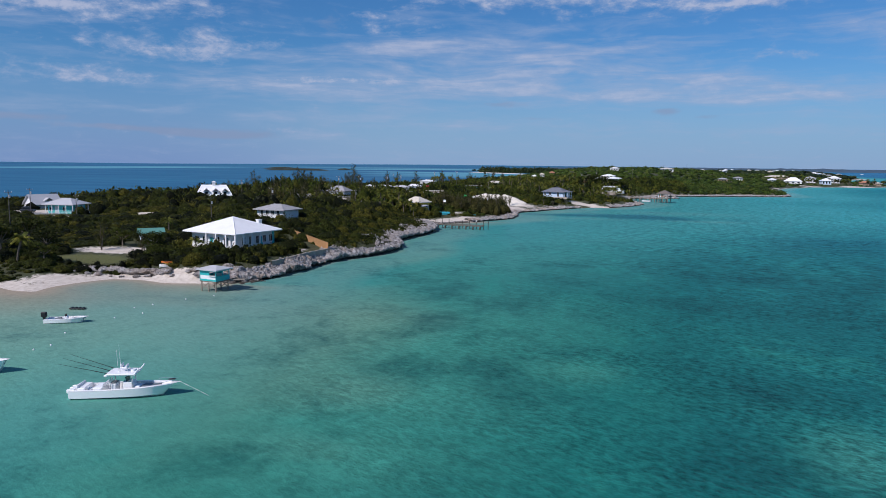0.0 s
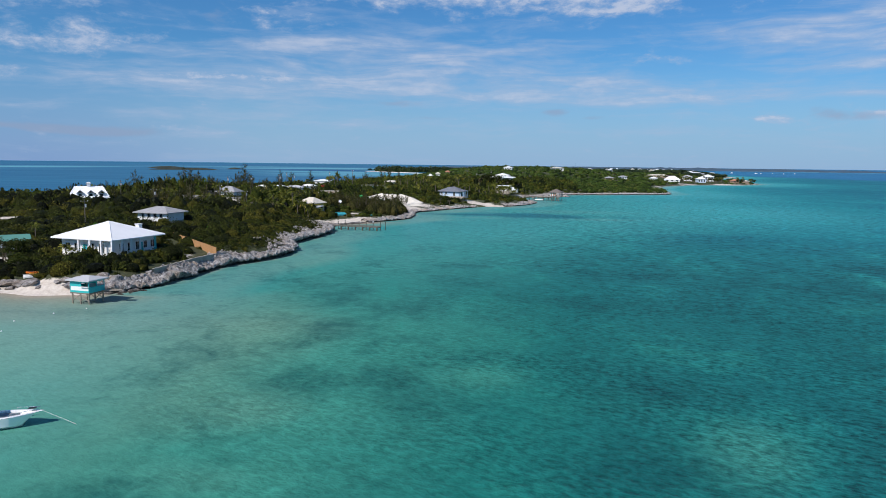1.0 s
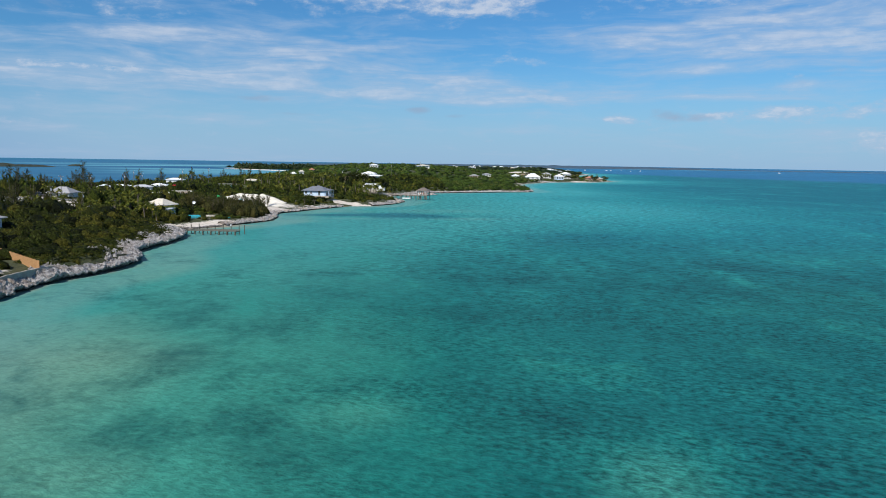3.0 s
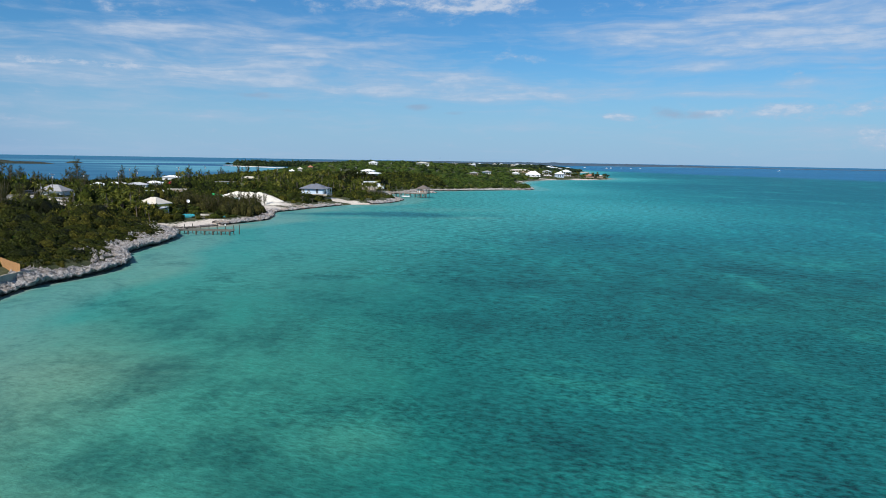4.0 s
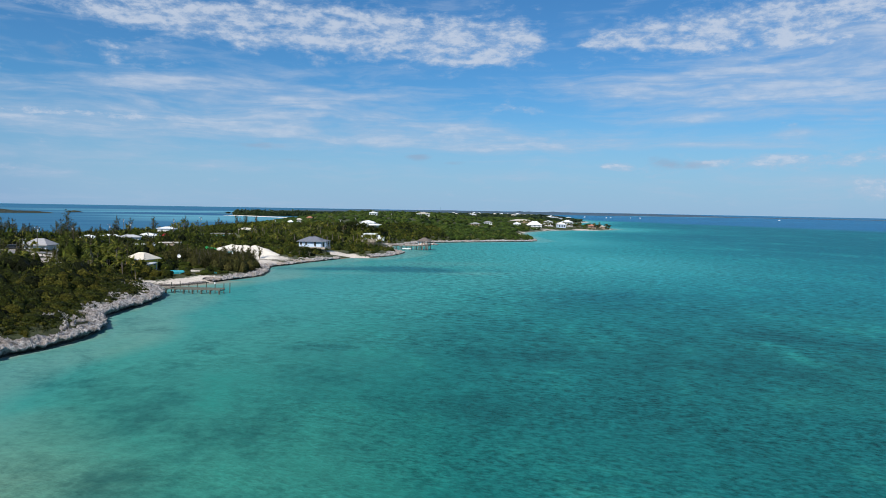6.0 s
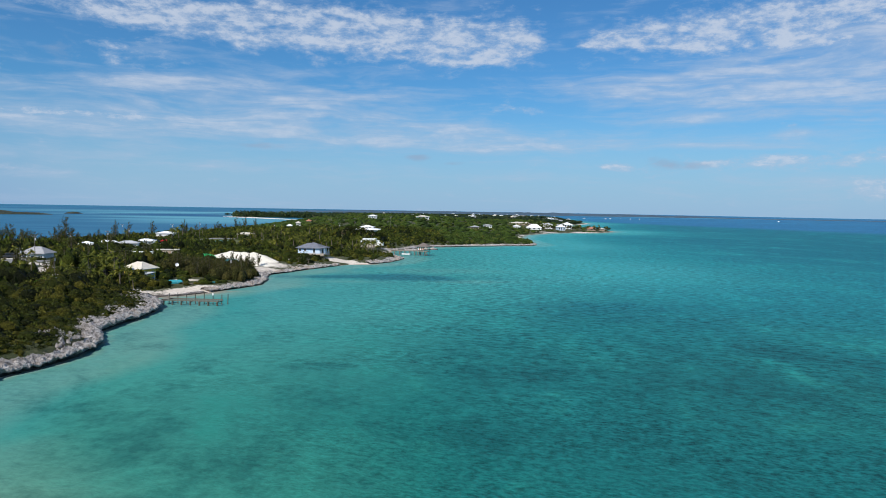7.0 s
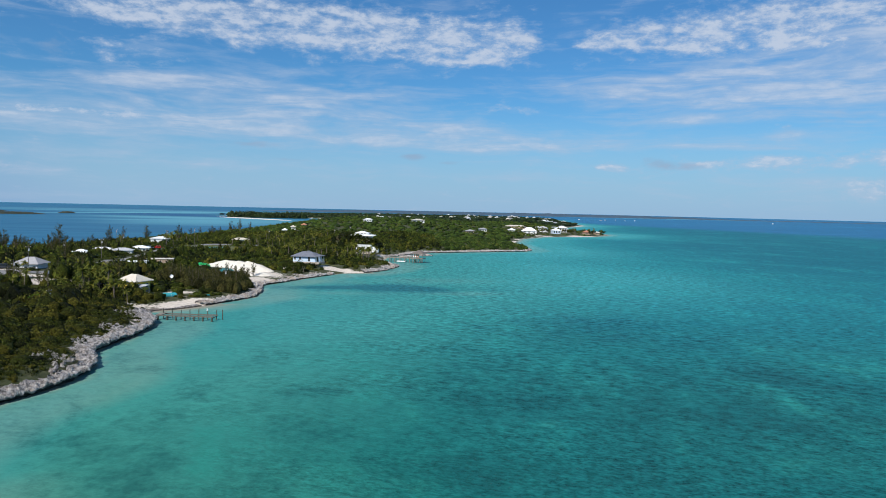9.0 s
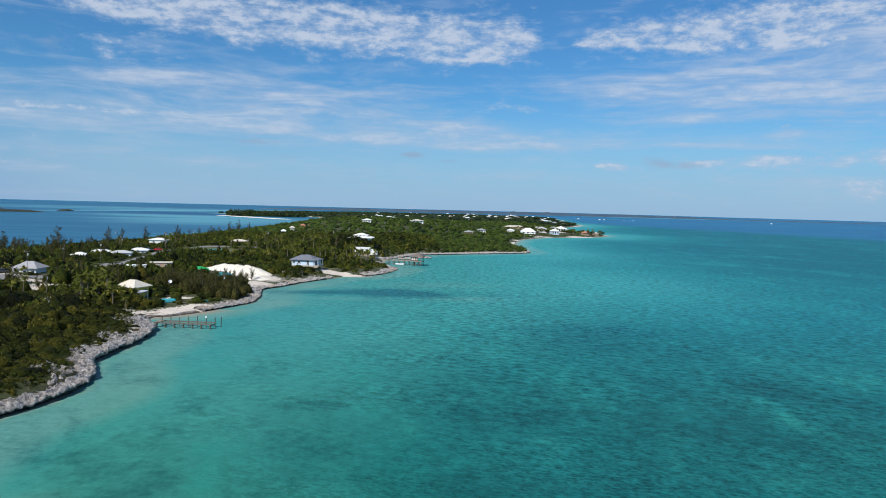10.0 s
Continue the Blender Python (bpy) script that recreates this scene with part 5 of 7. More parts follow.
part("gangway", boxes((1.7, 0.4, 1.2, 5.2, 1.3, 1.32), m=pose(0, 0, 0, 0, -4, 12)), old_wood, hut)

# houses at the back of the bay
turq = house("turquoise_house", -165.7, 181.5, 7, 4.0, 3.3, 2.7, "raised turquoise cottage with a grey hipped roof and white veranda", turq_wall, pale_metal, 2.0, over=1.3, ridge=1.4, lift=1.8, base=2.3,
             wins=[("S", (-2.9,), 0.9, 1.0, 1.1), ("S", (1.6,), 0.9, 0.9, 1.1), ("E", (-1.2, 1.2), 0.9, 0.9, 1.1)], doors=[("S", -1.0, 0.95, 2.1, white_paint)])
part("veranda_floor", boxes((4.0, -4.5, 1.5, 5.2, 3.3, 1.8), (-4.0, -4.5, 1.55, 4.0, -3.3, 1.75), bevel=0.03), white_paint, turq)
columns(turq, [(5.1, -4.4), (5.1, -1.9), (5.1, 0.6), (5.1, 3.2), (-3.9, -4.4), (-1.9, -4.4), (0.4, -4.4), (2.8, -4.4)], -1.0, 4.5, 0.09)
railing(turq, (5.1, -4.4), (5.1, 3.2), 1.8)
railing(turq, (-3.9, -4.4), (5.1, -4.4), 1.75)
part("steps", boxes(*[(2.5 + i * 0.3, -6.2, 0.0, 2.8 + i * 0.3 + 1.0, -4.5, 1.5 - i * 0.25) for i in range(5)]), white_paint, turq)
gab = house("gabled_house", -187.5, 195, 68, 4.4, 3.5, 2.8, "white gabled house with a grey metal roof and a dormer", white_paint, pale_metal, 3.4, over=0.6, gable=True, lift=0.8, base=1.9,
            wins=[("S", (-3, 0, 3), 1.0, 1.0, 1.2), ("W", (-1.8, 1.8), 1.0, 0.9, 1.2)])
part("dormer", gable_roof(1.4, 1.5, 4.9, 0.9), pale_metal, gab).matrix_basis = pose(0.5, -2.3, 0, 0, 0, 90)
part("dormer_wall", boxes((-0.7, -3.2, 3.8, 1.7, -1.8, 5.0)), white_paint, gab)
part("porch_roof", boxes((-7.6, -4.4, 3.2, -5.0, 4.4, 3.36), m=pose(0, 0, 0.2, 0, -4, 0)), pale_metal, gab)
columns(gab, [(-7.3, -4.1), (-7.3, -1.4), (-7.3, 1.4), (-7.3, 4.1)], 0.2, 2.85, 0.1)
green = house("green_roofed_shed", -99.2, 132.5, 42, 2.3, 1.9, 2.2, "small white shed with a dull green metal roof", blue_wall, green_metal, 1.1, over=0.5, gable=True, base=2.4,
              wins=[("S", (-1.45, 1.45), 0.9, 0.7, 0.9)], doors=[("S", 0, 0.9, 2.0, white_paint)], category="shed")
dorm = house("dormer_house", -132, 211, 34, 5.2, 4.2, 2.6, "white house with a steep white roof, three dormers and a cupola", white_paint, white_metal, 3.6, over=0.6, ridge=4.0, base=6.6,
             wins=[("S", (-4, -1.5, 1.5, 4), 1.0, 0.9, 1.2), ("W", (-2, 2), 1.0, 0.9, 1.2)])
for x in (-2.6, 0.4, 3.4):
    part("dormer", gable_roof(1.5, 1.1, 4.0, 1.0), white_metal, dorm).matrix_basis = pose(x, -3.2, 0, 0, 0, 90)
    part("dormer_wall", boxes((x - 0.8, -4.3, 2.7, x + 0.8, -2.4, 4.1)), white_paint, dorm)
    part("dormer_window", boxes((x - 0.45, -4.34, 3.0, x + 0.45, -4.29, 3.9)), glass_mat, dorm)
part("cupola", boxes((-0.5, -0.5, 5.8, 0.5, 0.5, 7.0), bevel=0.05), white_paint, dorm)
part("cupola_roof", hip_roof(0.7, 0.7, 7.0, 0.5), white_metal, dorm)
house("bungalow", -89.8, 175, -10, 4.4, 3.5, 2.1, "low white bungalow with a weathered grey hipped roof", white_paint, grey_shingle, 1.6, over=0.9, ridge=1.0, base=5.5, wins=[("S", (-2.7, -0.9, 0.9, 2.7), 0.9, 0.9, 1.1), ("W", (-2, 2), 0.9, 0.9, 1.1)])
grey_h = house("grey_roofed_house", -117.3, 288.5, -4, 3.8, 3.5, 2.9, "white house with a grey hipped shingle roof behind a utility pole", white_paint, grey_shingle, 2.4, over=0.8, ridge=1.2, base=5.3,
               wins=[("S", (-2.8, 2.8), 1.0, 1.0, 1.2)], doors=[("S", 0, 1.2, 2.1, glass_mat)])
part("porch_step", boxes((-0.9, -4.5, -0.4, 0.9, -3.5, 0.0), bevel=0.02), wall_stone, grey_h)

# the yellow beach house
beach_h = house("beach_house", -71.6, 254.5, -25, 3.3, 3.2, 2.8, "cream-roofed yellow beach house with a porch, among palms", yellow_wall, cream_roof, 2.2, over=0.8, ridge=1.0, base=3.2, wins=[("S", (-2.0, 0.8), 0.9, 1.0, 1.1), ("E", (-1.7, 1.7), 0.9, 0.9, 1.1)])
part("porch_roof", boxes((3.2, -4.6, 1.5, 6.8, -0.8, 1.66), m=pose(0, 0, 0.5, 6, 0, 0)), pale_metal, beach_h)
part("porch_wall", boxes((3.8, -3.7, -3.2, 5.6, -1.3, 1.3)), yellow_wall, beach_h)
part("porch_panel", boxes((5.6, -3.7, -3.2, 6.6, -3.58, -0.9)), teal_mat, beach_h, "turquoise lower panel")
columns(beach_h, [(3.5, -4.4), (6.6, -4.4), (6.6, -1.1)], -3.2, 1.45, 0.09)
part("side_roof", hip_roof(1.5, 1.8, 2.1, 0.9, 0.3), cream_roof, beach_h).location = (-4.9, 1.5, 0)
part("side_wall", boxes((-6.1, 0.0, -1.0, -3.8, 3.0, 2.15)), white_paint, beach_h)

# slate-roofed villa by the sand heap
sl = house("slate_roofed_house", -26.3, 358.5, -17, 5.4, 4.1, 2.4, "pale blue house with a dark slate hipped roof and corner porch", blue_wall, slate_mat, 2.3, over=0.9, ridge=1.8, base=4.7,
           wins=[("S", (-4.4, -1.8), 0.9, 1.0, 1.2), ("E", (2.4,), 0.9, 1.2, 1.3), ("S", (2.6,), 0.3, 1.0, 2.0)], doors=[("E", -1.0, 1.6, 2.1, glass_mat)])
part("porch_floor", boxes((5.6, -4.4, -1, 7.6, 3.2, 0.05), bevel=0.03), wall_stone, sl)
part("porch_roof", hip_roof(1.5, 3.4, 2.6, 0.7, 1.0, "y"), slate_mat, sl).location = (6.6, -0.8, 0)
columns(sl, [(7.5, -3.8), (7.5, -0.8), (7.5, 2.2), (5.9, -3.8)], 0, 2.7, 0.12, blue_wall)
railing(sl, (7.6, -3.8), (7.6, 2.2), 0.05)
part("ridge_vent", boxes((0.2, -0.4, 4.7, 1.4, 0.4, 5.0), bevel=0.03), slate_mat, sl)

# two-tier white house and its lower building
dbl = house("two_tier_house", -0.5, 480, -8, 6.2, 5.4, 1.7, "white two-tier house with stacked white hipped roofs", white_paint, white_metal, 1.7, over=2.0, ridge=1.0, base=10.6, wins=[("S", (-4, -1.4, 1.4, 4), 0.3, 1.2, 1.1)])
part("upper_wall", boxes((-3.6, -3.2, 2.5, 3.6, 3.2, 3.35)), white_paint, dbl)
for x in (-2.2, 0, 2.2):
    part("upper_window", boxes((x - 0.6, -3.24, 2.8, x + 0.6, -3.2, 3.25)), glass_mat, dbl)
part("upper_roof", hip_roof(4.8, 4.3, 3.25, 1.45, 0.8), white_metal, dbl)
low = house("lower_pavilion", 0.5, 448, -8, 4.4, 2.6, 3.2, "low white arcaded building with a flat roof below the house", white_paint, white_paint, 0.35, over=0.15, ridge=3.5, base=4.6, wins=[("S", (-2.9, 0, 2.9), 0.2, 1.5, 2.2)], category="building")
part("terrace", boxes((4.4, -3.0, -1.0, 9.0, 1.5, 1.2), bevel=0.05), white_paint, low)
part("lower_annex", boxes((4.6, 0.2, 1.2, 6.4, 1.4, 2.2), bevel=0.04), white_paint, low)


# ---- by the water's edge ----
# cement sea wall on top of the ledge
WALL = [(-59.7, 112.0), (-59.3, 114), (-59.0, 121), (-58.6, 128), (-57.3, 134), (-56.0, 137.5)]
line = along(WALL, 0.7)
tang = np.gradient(line, axis=0)
tang /= np.hypot(*tang.T)[:, None]
side = np.c_[-tang[:, 1], tang[:, 0]]
v, q = [], []
for i in range(len(line)):
    top = 2.74 + 0.03 * math.sin(i * 1.7)
    for off_, z_ in ((-0.22, 0.6), (-0.2, top - 0.06), (-0.16, top), (0.16, top), (0.2, top - 0.06), (0.22, 0.6)):
        v.append((*(line[i] + side[i] * off_), z_))
for i in range(len(line) - 1):
    for j in range(5):
        q.append((i * 6 + j, i * 6 + j + 1, i * 6 + j + 7, i * 6 + j + 6))
tagged(new("sea_wall", mesh_of("sea_wall", v, np.array(q), wall_stone)), "low grey cement sea wall on the limestone ledge", "wall", kind="structure")

# board fence from the villa's garden to the ledge
fence = thing("board_fence", pose(0, 0, 0), "fresh orange cedar board fence running down to the rocks", "fence")
fa, fb = Vector((-79.5, 153.9)), Vector((-57.2, 133.6))
steps_ = 62
run_ = (fb - fa).normalized()
for i in range(steps_):
    a, b_ = fa.lerp(fb, i / steps_), fa.lerp(fb, (i + 0.94) / steps_)
    zb = 3.9 + (2.2 - 3.9) * i / steps_
    m = Matrix.Translation((*a, zb)) @ Matrix.Rotation(math.atan2(run_.y, run_.x), 4, "Z")
    part("board", boxes((0, -0.015, -0.9, (b_ - a).length, 0.015, 1.75 + 0.04 * math.sin(i * 2.3)), m=m), pale_wood, fence)
for i in range(0, steps_ + 1, 5):
    a = fa.lerp(fb, i / steps_)
    zb = 3.9 + (2.2 - 3.9) * i / steps_
    part("post", boxes((a.x - 0.06, a.y + 0.03, zb - 1.0, a.x + 0.06, a.y + 0.15, zb + 1.7)), pale_wood, fence)
clear_of(-59, 131, 3)

rnd = random.Random(8)


def boulder(bm, x, y, z, r):
    m = pose(x, y, z, rnd.uniform(0, 360), rnd.uniform(0, 360), rnd.uniform(0, 360))
    made = bmesh.ops.create_icosphere(bm, subdivisions=2, radius=r, matrix=m)
    for v_ in made["verts"]:
        d = v_.co - Vector((x, y, z))
        k = 1 + 0.5 * noise.noise(v_.co * (1.1 / r)) + 0.4 * noise.noise(v_.co * (2.7 / r))
        v_.co = Vector((x, y, z)) + Vector((d.x * k, d.y * k, d.z * k * 0.55))


def rubble(rows, label, mat=rock_mat):
    for x, y, r in rows:
        bm = bmesh.new()
        boulder(bm, x, y, max(ground_z(x, y), -0.3) + r * 0.15, r)
        ob = part("boulder", bm, mat, None)
        tagged(ob, label, "rock", "boulders on the shore")


rubble([(-64.5, 104.6, 1.0), (-62.6, 104.2, 1.2), (-61, 105.2, 1.3), (-59.6, 106.4, 1.1), (-66.4, 105.6, 0.9), (-60.3, 103.6, 0.6), (-59.0, 104.6, 0.5), (-62.8, 106.8, 1.1), (-68.2, 105.4, 0.7), (-58.3, 107.2, 0.7), (-65, 107, 1.0), (-60.8, 108.2, 1.0)],
       "rough brown boulder beside the stilt hut", warm_rock)
rubble([(-73.6 - 1.4 * i * 0.5 - (1.5 if i % 2 else 0), 103.2 + 0.45 * i, 0.5 + 0.25 * (i % 3)) for i in range(10)], "dark rock rimming the sand cove")
rubble([(-76.5 - 0.75 * i - 0.3 * (i % 2), 105.0 - 0.18 * i + 0.6 * math.sin(i * 1.9), 0.32 + 0.13 * (i % 4)) for i in range(0, 26, 3)], "flat dark rock along the top of the beach", warm_rock)
rubble([(-71.0 + 1.1 * i, 104.3 + 0.5 * math.sin(i * 2.3), 0.6 + 0.2 * (i % 3)) for i in range(7)], "pale broken rock between the cove and the hut", warm_rock)
rubble([(20 + 4.5 * i, 452 + 4.5 * i + 2 * math.sin(i * 2), 1.4 + 0.6 * (i % 3)) for i in range(6)], "pinkish boulder at the foot of the headland", warm_rock)
rubble([(-59 - 0.4 * i, 219 + 2 * i, 0.6 + 0.2 * (i % 2)) for i in range(6)], "grey boulder at the cape")

# small shards of rock among the scrub at the ledge's back
rs = np.random.RandomState(50)
cand = rs.uniform((-75, 138), (-46, 232), (7000, 2))
sc = shore(cand)
keep = (sc > 3.2) & (sc < 9.5) & (value_noise(cand, 8, 51) > 0.05)
cand = cand[keep][:900]
zc = np.maximum(ground(cand), 1.6)
sv, sf = [], []
for k, ((x, y), z_) in enumerate(zip(cand, zc)):
    r_ = rs.uniform(0.2, 0.55)
    ring = [(x + r_ * math.cos(a) * rs.uniform(0.6, 1.2), y + r_ * math.sin(a) * rs.uniform(0.6, 1.2), z_ - 0.1) for a in np.arange(5) * 1.257]
    mid_ = [(x + 0.6 * (px_ - x) + rs.uniform(-0.1, 0.1), y + 0.6 * (py_ - y) + rs.uniform(-0.1, 0.1), z_ + r_ * rs.uniform(0.4, 1.0)) for px_, py_, _ in ring]
    tip_ = (x + rs.uniform(-0.15, 0.15), y + rs.uniform(-0.15, 0.15), z_ + r_ * rs.uniform(0.8, 1.6))
    b0 = len(sv)
    sv += ring + mid_ + [tip_]
    for a in range(5):
        c_ = (a + 1) % 5
        sf += [(b0 + a, b0 + c_, b0 + 5 + c_), (b0 + a, b0 + 5 + c_, b0 + 5 + a), (b0 + 5 + a, b0 + 5 + c_, b0 + 10)]
tagged(new("rock_shards", mesh_of("rock_shards", sv, np.array(sf), rock_mat)), "sharp grey limestone shards poking through the scrub", "rocks", kind="stuff")

# kayaks laid over a dinghy on the sand
def lens_hull(length, beam, high, sheer=0.15, cut=0.0):
    """A pointed hull from cross sections, closed on top; cut makes a flat stern."""
    bm = bmesh.new()
    rings = []
    for i in range(11):
        f = i / 10
        wide = beam / 2 * math.sin(math.pi * (cut + (1 - cut) * f)) ** 0.6 if 0 < cut + (1 - cut) * f < 1 else 0.01
        x = -length / 2 + length * f
        top = high * (1 + sheer * (2 * f - 1) ** 2)
        rings.append([bm.verts.new(p_) for p_ in ((x, -wide, top), (x, -wide * 0.85, high * 0.4), (x, 0, 0.0), (x, wide * 0.85, high * 0.4), (x, wide, top))])
    for a, b_ in zip(rings, rings[1:]):
        for j in range(4):
            bm.faces.new((a[j], a[j + 1], b_[j + 1], b_[j]))
        bm.faces.new((a[4], a[0], b_[0], b_[4]))
    bm.faces.new(rings[0])
    bm.faces.new(rings[-1][::-1])
    bmesh.ops.recalc_face_normals(bm, faces=bm.faces)
    return bm


zg = ground_z(-79.5, 109.8)
dinghy = thing("dinghy", pose(-79.5, 109.8, zg, 0, 0, 10), "white dinghy pulled up on the sand", "boat")
part("hull", lens_hull(2.6, 1.2, 0.6), gel_white, dinghy)
part("seat", boxes((-0.3, -0.55, 0.55, 0.1, 0.55, 0.62)), gel_white, dinghy)
for k, (mat, name) in enumerate(((orange_mat, "orange"), (yellow_mat, "yellow"))):
    kay = thing("kayak", pose(-79.2 + 0.2 * k, 109.6 + 0.7 * k, zg + 0.72 + 0.2 * (1 - k), 0, 0, 8 + 6 * k), name + " plastic kayak lying across the white dinghy", "kayak", "kayaks on the dinghy")
    part("hull", lens_hull(2.0, 0.6, 0.3), mat, kay)
    part("seat_well", boxes((-0.5, -0.22, 0.34, 0.3, 0.22, 0.40), bevel=0.02), rubber, kay)


# ---- boats at anchor ----
def boat_hull(length, beam, free):
    """Planing hull: flared bow, flat transom, open inside with a side deck. Returns outside and inner liner."""
    outer, liner = bmesh.new(), bmesh.new()
    ro, ri = [], []
    for i in range(17):
        f = i / 16
        x = -length / 2 + length * f
        full = (1 - max(0, (f - 0.45) / 0.55) ** 2.4)
        w_ = beam / 2 * (0.93 + 0.07 * min(1, f * 3)) * full + 0.02
        top = free * (1 + 0.75 * max(0, f - 0.15) ** 1.5)
        keel = -0.45 + (0.55 * max(0, (f - 0.6) / 0.4) ** 2.2) + (0.9 * max(0, (f - 0.88) / 0.12) ** 1.5)
        keel = min(keel, top - 0.12)
        chine = keel + (0.42 + 0.2 * f) * min(1, full + 0.15)
        chine = min(chine, top - 0.06)
        rake = length * 0.085 * max(0, (f - 0.68) / 0.32) ** 1.5
        flare = 0.95 - 0.1 * f - 0.25 * max(0, f - 0.6)
        ro.append([outer.verts.new(p_) for p_ in ((x, -w_, top), (x - rake, -w_ * flare, chine), (x - rake * 1.4, 0, keel), (x - rake, w_ * flare, chine), (x, w_, top))])
        g = max(0.02, w_ - 0.28) if i > 0 else max(0.02, w_ - 0.28)
        floor_ = max(0.12, top - 0.75) if f < 0.8 else top - 0.35 + (f - 0.8)
        xi = min(x, length / 2 - 0.9) if i else x + 0.15
        ri.append([liner.verts.new(p_) for p_ in ((x, -w_ + 0.005, top + 0.01), (xi, -g, top + 0.03), (xi, -g * 0.97, min(floor_, top)), (xi, g * 0.97, min(floor_, top)), (xi, g, top + 0.03), (x, w_ - 0.005, top + 0.01))])
    for a, b_ in zip(ro, ro[1:]):
        for j in range(4):
            outer.faces.new((a[j], a[j + 1], b_[j + 1], b_[j]))
    outer.faces.new(ro[0])
    for a, b_ in zip(ri, ri[1:]):
        for j in range(5):
            liner.faces.new((a[j], a[j + 1], b_[j + 1], b_[j]))
    liner.faces.new(ri[0])
    bmesh.ops.recalc_face_normals(outer, faces=outer.faces)
    bmesh.ops.recalc_face_normals(liner, faces=liner.faces)
    return outer, liner


def outboard(ob, x, y, z, mat, k=1.0):
    eng = part("outboard", boxes((x - 0.55 * k, y - 0.2 * k, z + 0.35 * k, x + 0.05, y + 0.2 * k, z + 0.95 * k), bevel=0.09 * k), mat, ob, "outboard engine")
    part("leg", boxes((x - 0.38 * k, y - 0.08 * k, z - 0.9 * k, x - 0.12 * k, y + 0.08 * k, z + 0.36 * k), (x - 0.6 * k, y - 0.13 * k, z - 0.55 * k, x - 0.1 * k, y + 0.13 * k, z - 0.5 * k), bevel=0.02), mat, eng)


bow, stern = Vector((-36.4, 51.3)), Vector((-45.2, 48.3))
L = (bow - stern).length
cruiser = thing("fishing_boat", pose(*((bow + stern) / 2), 0.12, 0, 0, math.degrees(math.atan2(3.0, 8.8))), "white centre-console fishing boat with a hardtop, anchored in the shallows", "boat")
o_, l_ = boat_hull(L, 2.5, 0.66)
hull = part("hull", o_, gel_white, cruiser, smooth=True)
part("deck", l_, gel_white, cruiser, smooth=True)
part("transom_seat", boxes((-4.05, -0.9, 0.3, -3.35, 0.9, 0.86), (-4.12, -0.9, 0.8, -3.95, 0.9, 1.06), bevel=0.06), gel_white, cruiser)
part("live_well", boxes((-4.6, -1.0, 0.3, -4.2, 1.0, 0.76), bevel=0.05), gel_white, cruiser)
for y in (-0.62, 0.0, 0.62):
    outboard(cruiser, -4.66, y, 0.1, gel_white, 0.62)
con = part("console", boxes((-0.3, -0.5, 0.1, 0.6, 0.5, 1.2), (0.6, -0.42, 0.1, 1.1, 0.42, 0.8), bevel=0.08), gel_white, cruiser)
part("windscreen", boxes((0.2, -0.46, 1.2, 0.26, 0.46, 1.65), m=pose(0, 0, 0, 0, -10, 0)), glass_mat, con)
part("dash", boxes((-0.33, -0.42, 0.95, -0.28, 0.42, 1.18)), rubber, con)
part("wheel", rods(((-0.38, 0.15, 1.0), (-0.43, 0.15, 1.02), 0.17), sides=12), rubber, con)
part("leaning_post", boxes((-1.45, -0.5, 0.1, -0.9, 0.5, 0.95), (-1.5, -0.52, 0.95, -0.85, 0.52, 1.08), (-1.56, -0.5, 1.08, -1.46, 0.5, 1.42), bevel=0.05), gel_white, cruiser)
part("seat_pad", boxes((-1.42, -0.45, 1.08, -0.9, 0.45, 1.13), bevel=0.02), grey_cushion, cruiser)
part("rear_bench", boxes((-2.75, -0.8, 0.1, -1.95, 0.8, 0.84), (-2.0, -0.75, 0.84, -1.85, 0.75, 1.12), bevel=0.07), gel_white, cruiser)
part("cooler", boxes((-3.45, -0.4, 0.1, -3.05, 0.4, 0.55), bevel=0.04), gel_white, cruiser)
part("bow_cushion", boxes((1.2, -0.65, 0.3, 2.7, 0.65, 0.78), bevel=0.07), grey_cushion, cruiser, "grey vinyl bow lounge")
part("anchor_hatch", boxes((3.55, -0.2, 1.06, 4.15, 0.2, 1.1), m=pose(0, 0, 0, 0, -3, 0), bevel=0.02), rubber, cruiser, "black anchor hatch")
top = part("hardtop", boxes((-1.55, -0.95, 1.92, 0.95, 0.95, 2.1), (-1.75, -0.9, 1.8, -1.4, 0.9, 2.0), bevel=0.07), gel_white, cruiser)
for x, y in ((-1.35, -0.6), (-1.35, 0.6), (0.5, -0.5), (0.5, 0.5)):
    part("top_leg", rods(((x, y, 0.2), (x * 0.95, y, 1.96), 0.04)), chrome, cruiser)
for y in (-0.8, 0.8):
    part("light_bar", rods(((0.85, y, 2.05), (1.2, y, 2.5), 0.07, 0.05)), gel_white, top)
tower = part("tower", boxes((-0.55, -0.35, 2.42, 0.05, 0.35, 2.5), (-0.5, -0.35, 2.5, -0.42, 0.35, 2.78), (-0.05, -0.3, 2.5, 0.05, 0.3, 2.72), bevel=0.03), gel_white, cruiser, "small upper helm")
for x, y in ((-0.55, -0.32), (-0.55, 0.32), (0.08, -0.32), (0.08, 0.32)):
    part("tower_leg", rods(((x, y, 2.08), (x, y, 2.44), 0.03)), chrome, tower)
for y0, lift_ in ((-0.8, 0.0), (0.0, 0.2), (0.85, 0.3)):
    part("outrigger", rods(((-1.5, y0, 2.12), (-5.4, y0 * 1.3, 3.1 + lift_), 0.03, 0.012), sides=5), rubber, cruiser, "long dark rod raked aft")
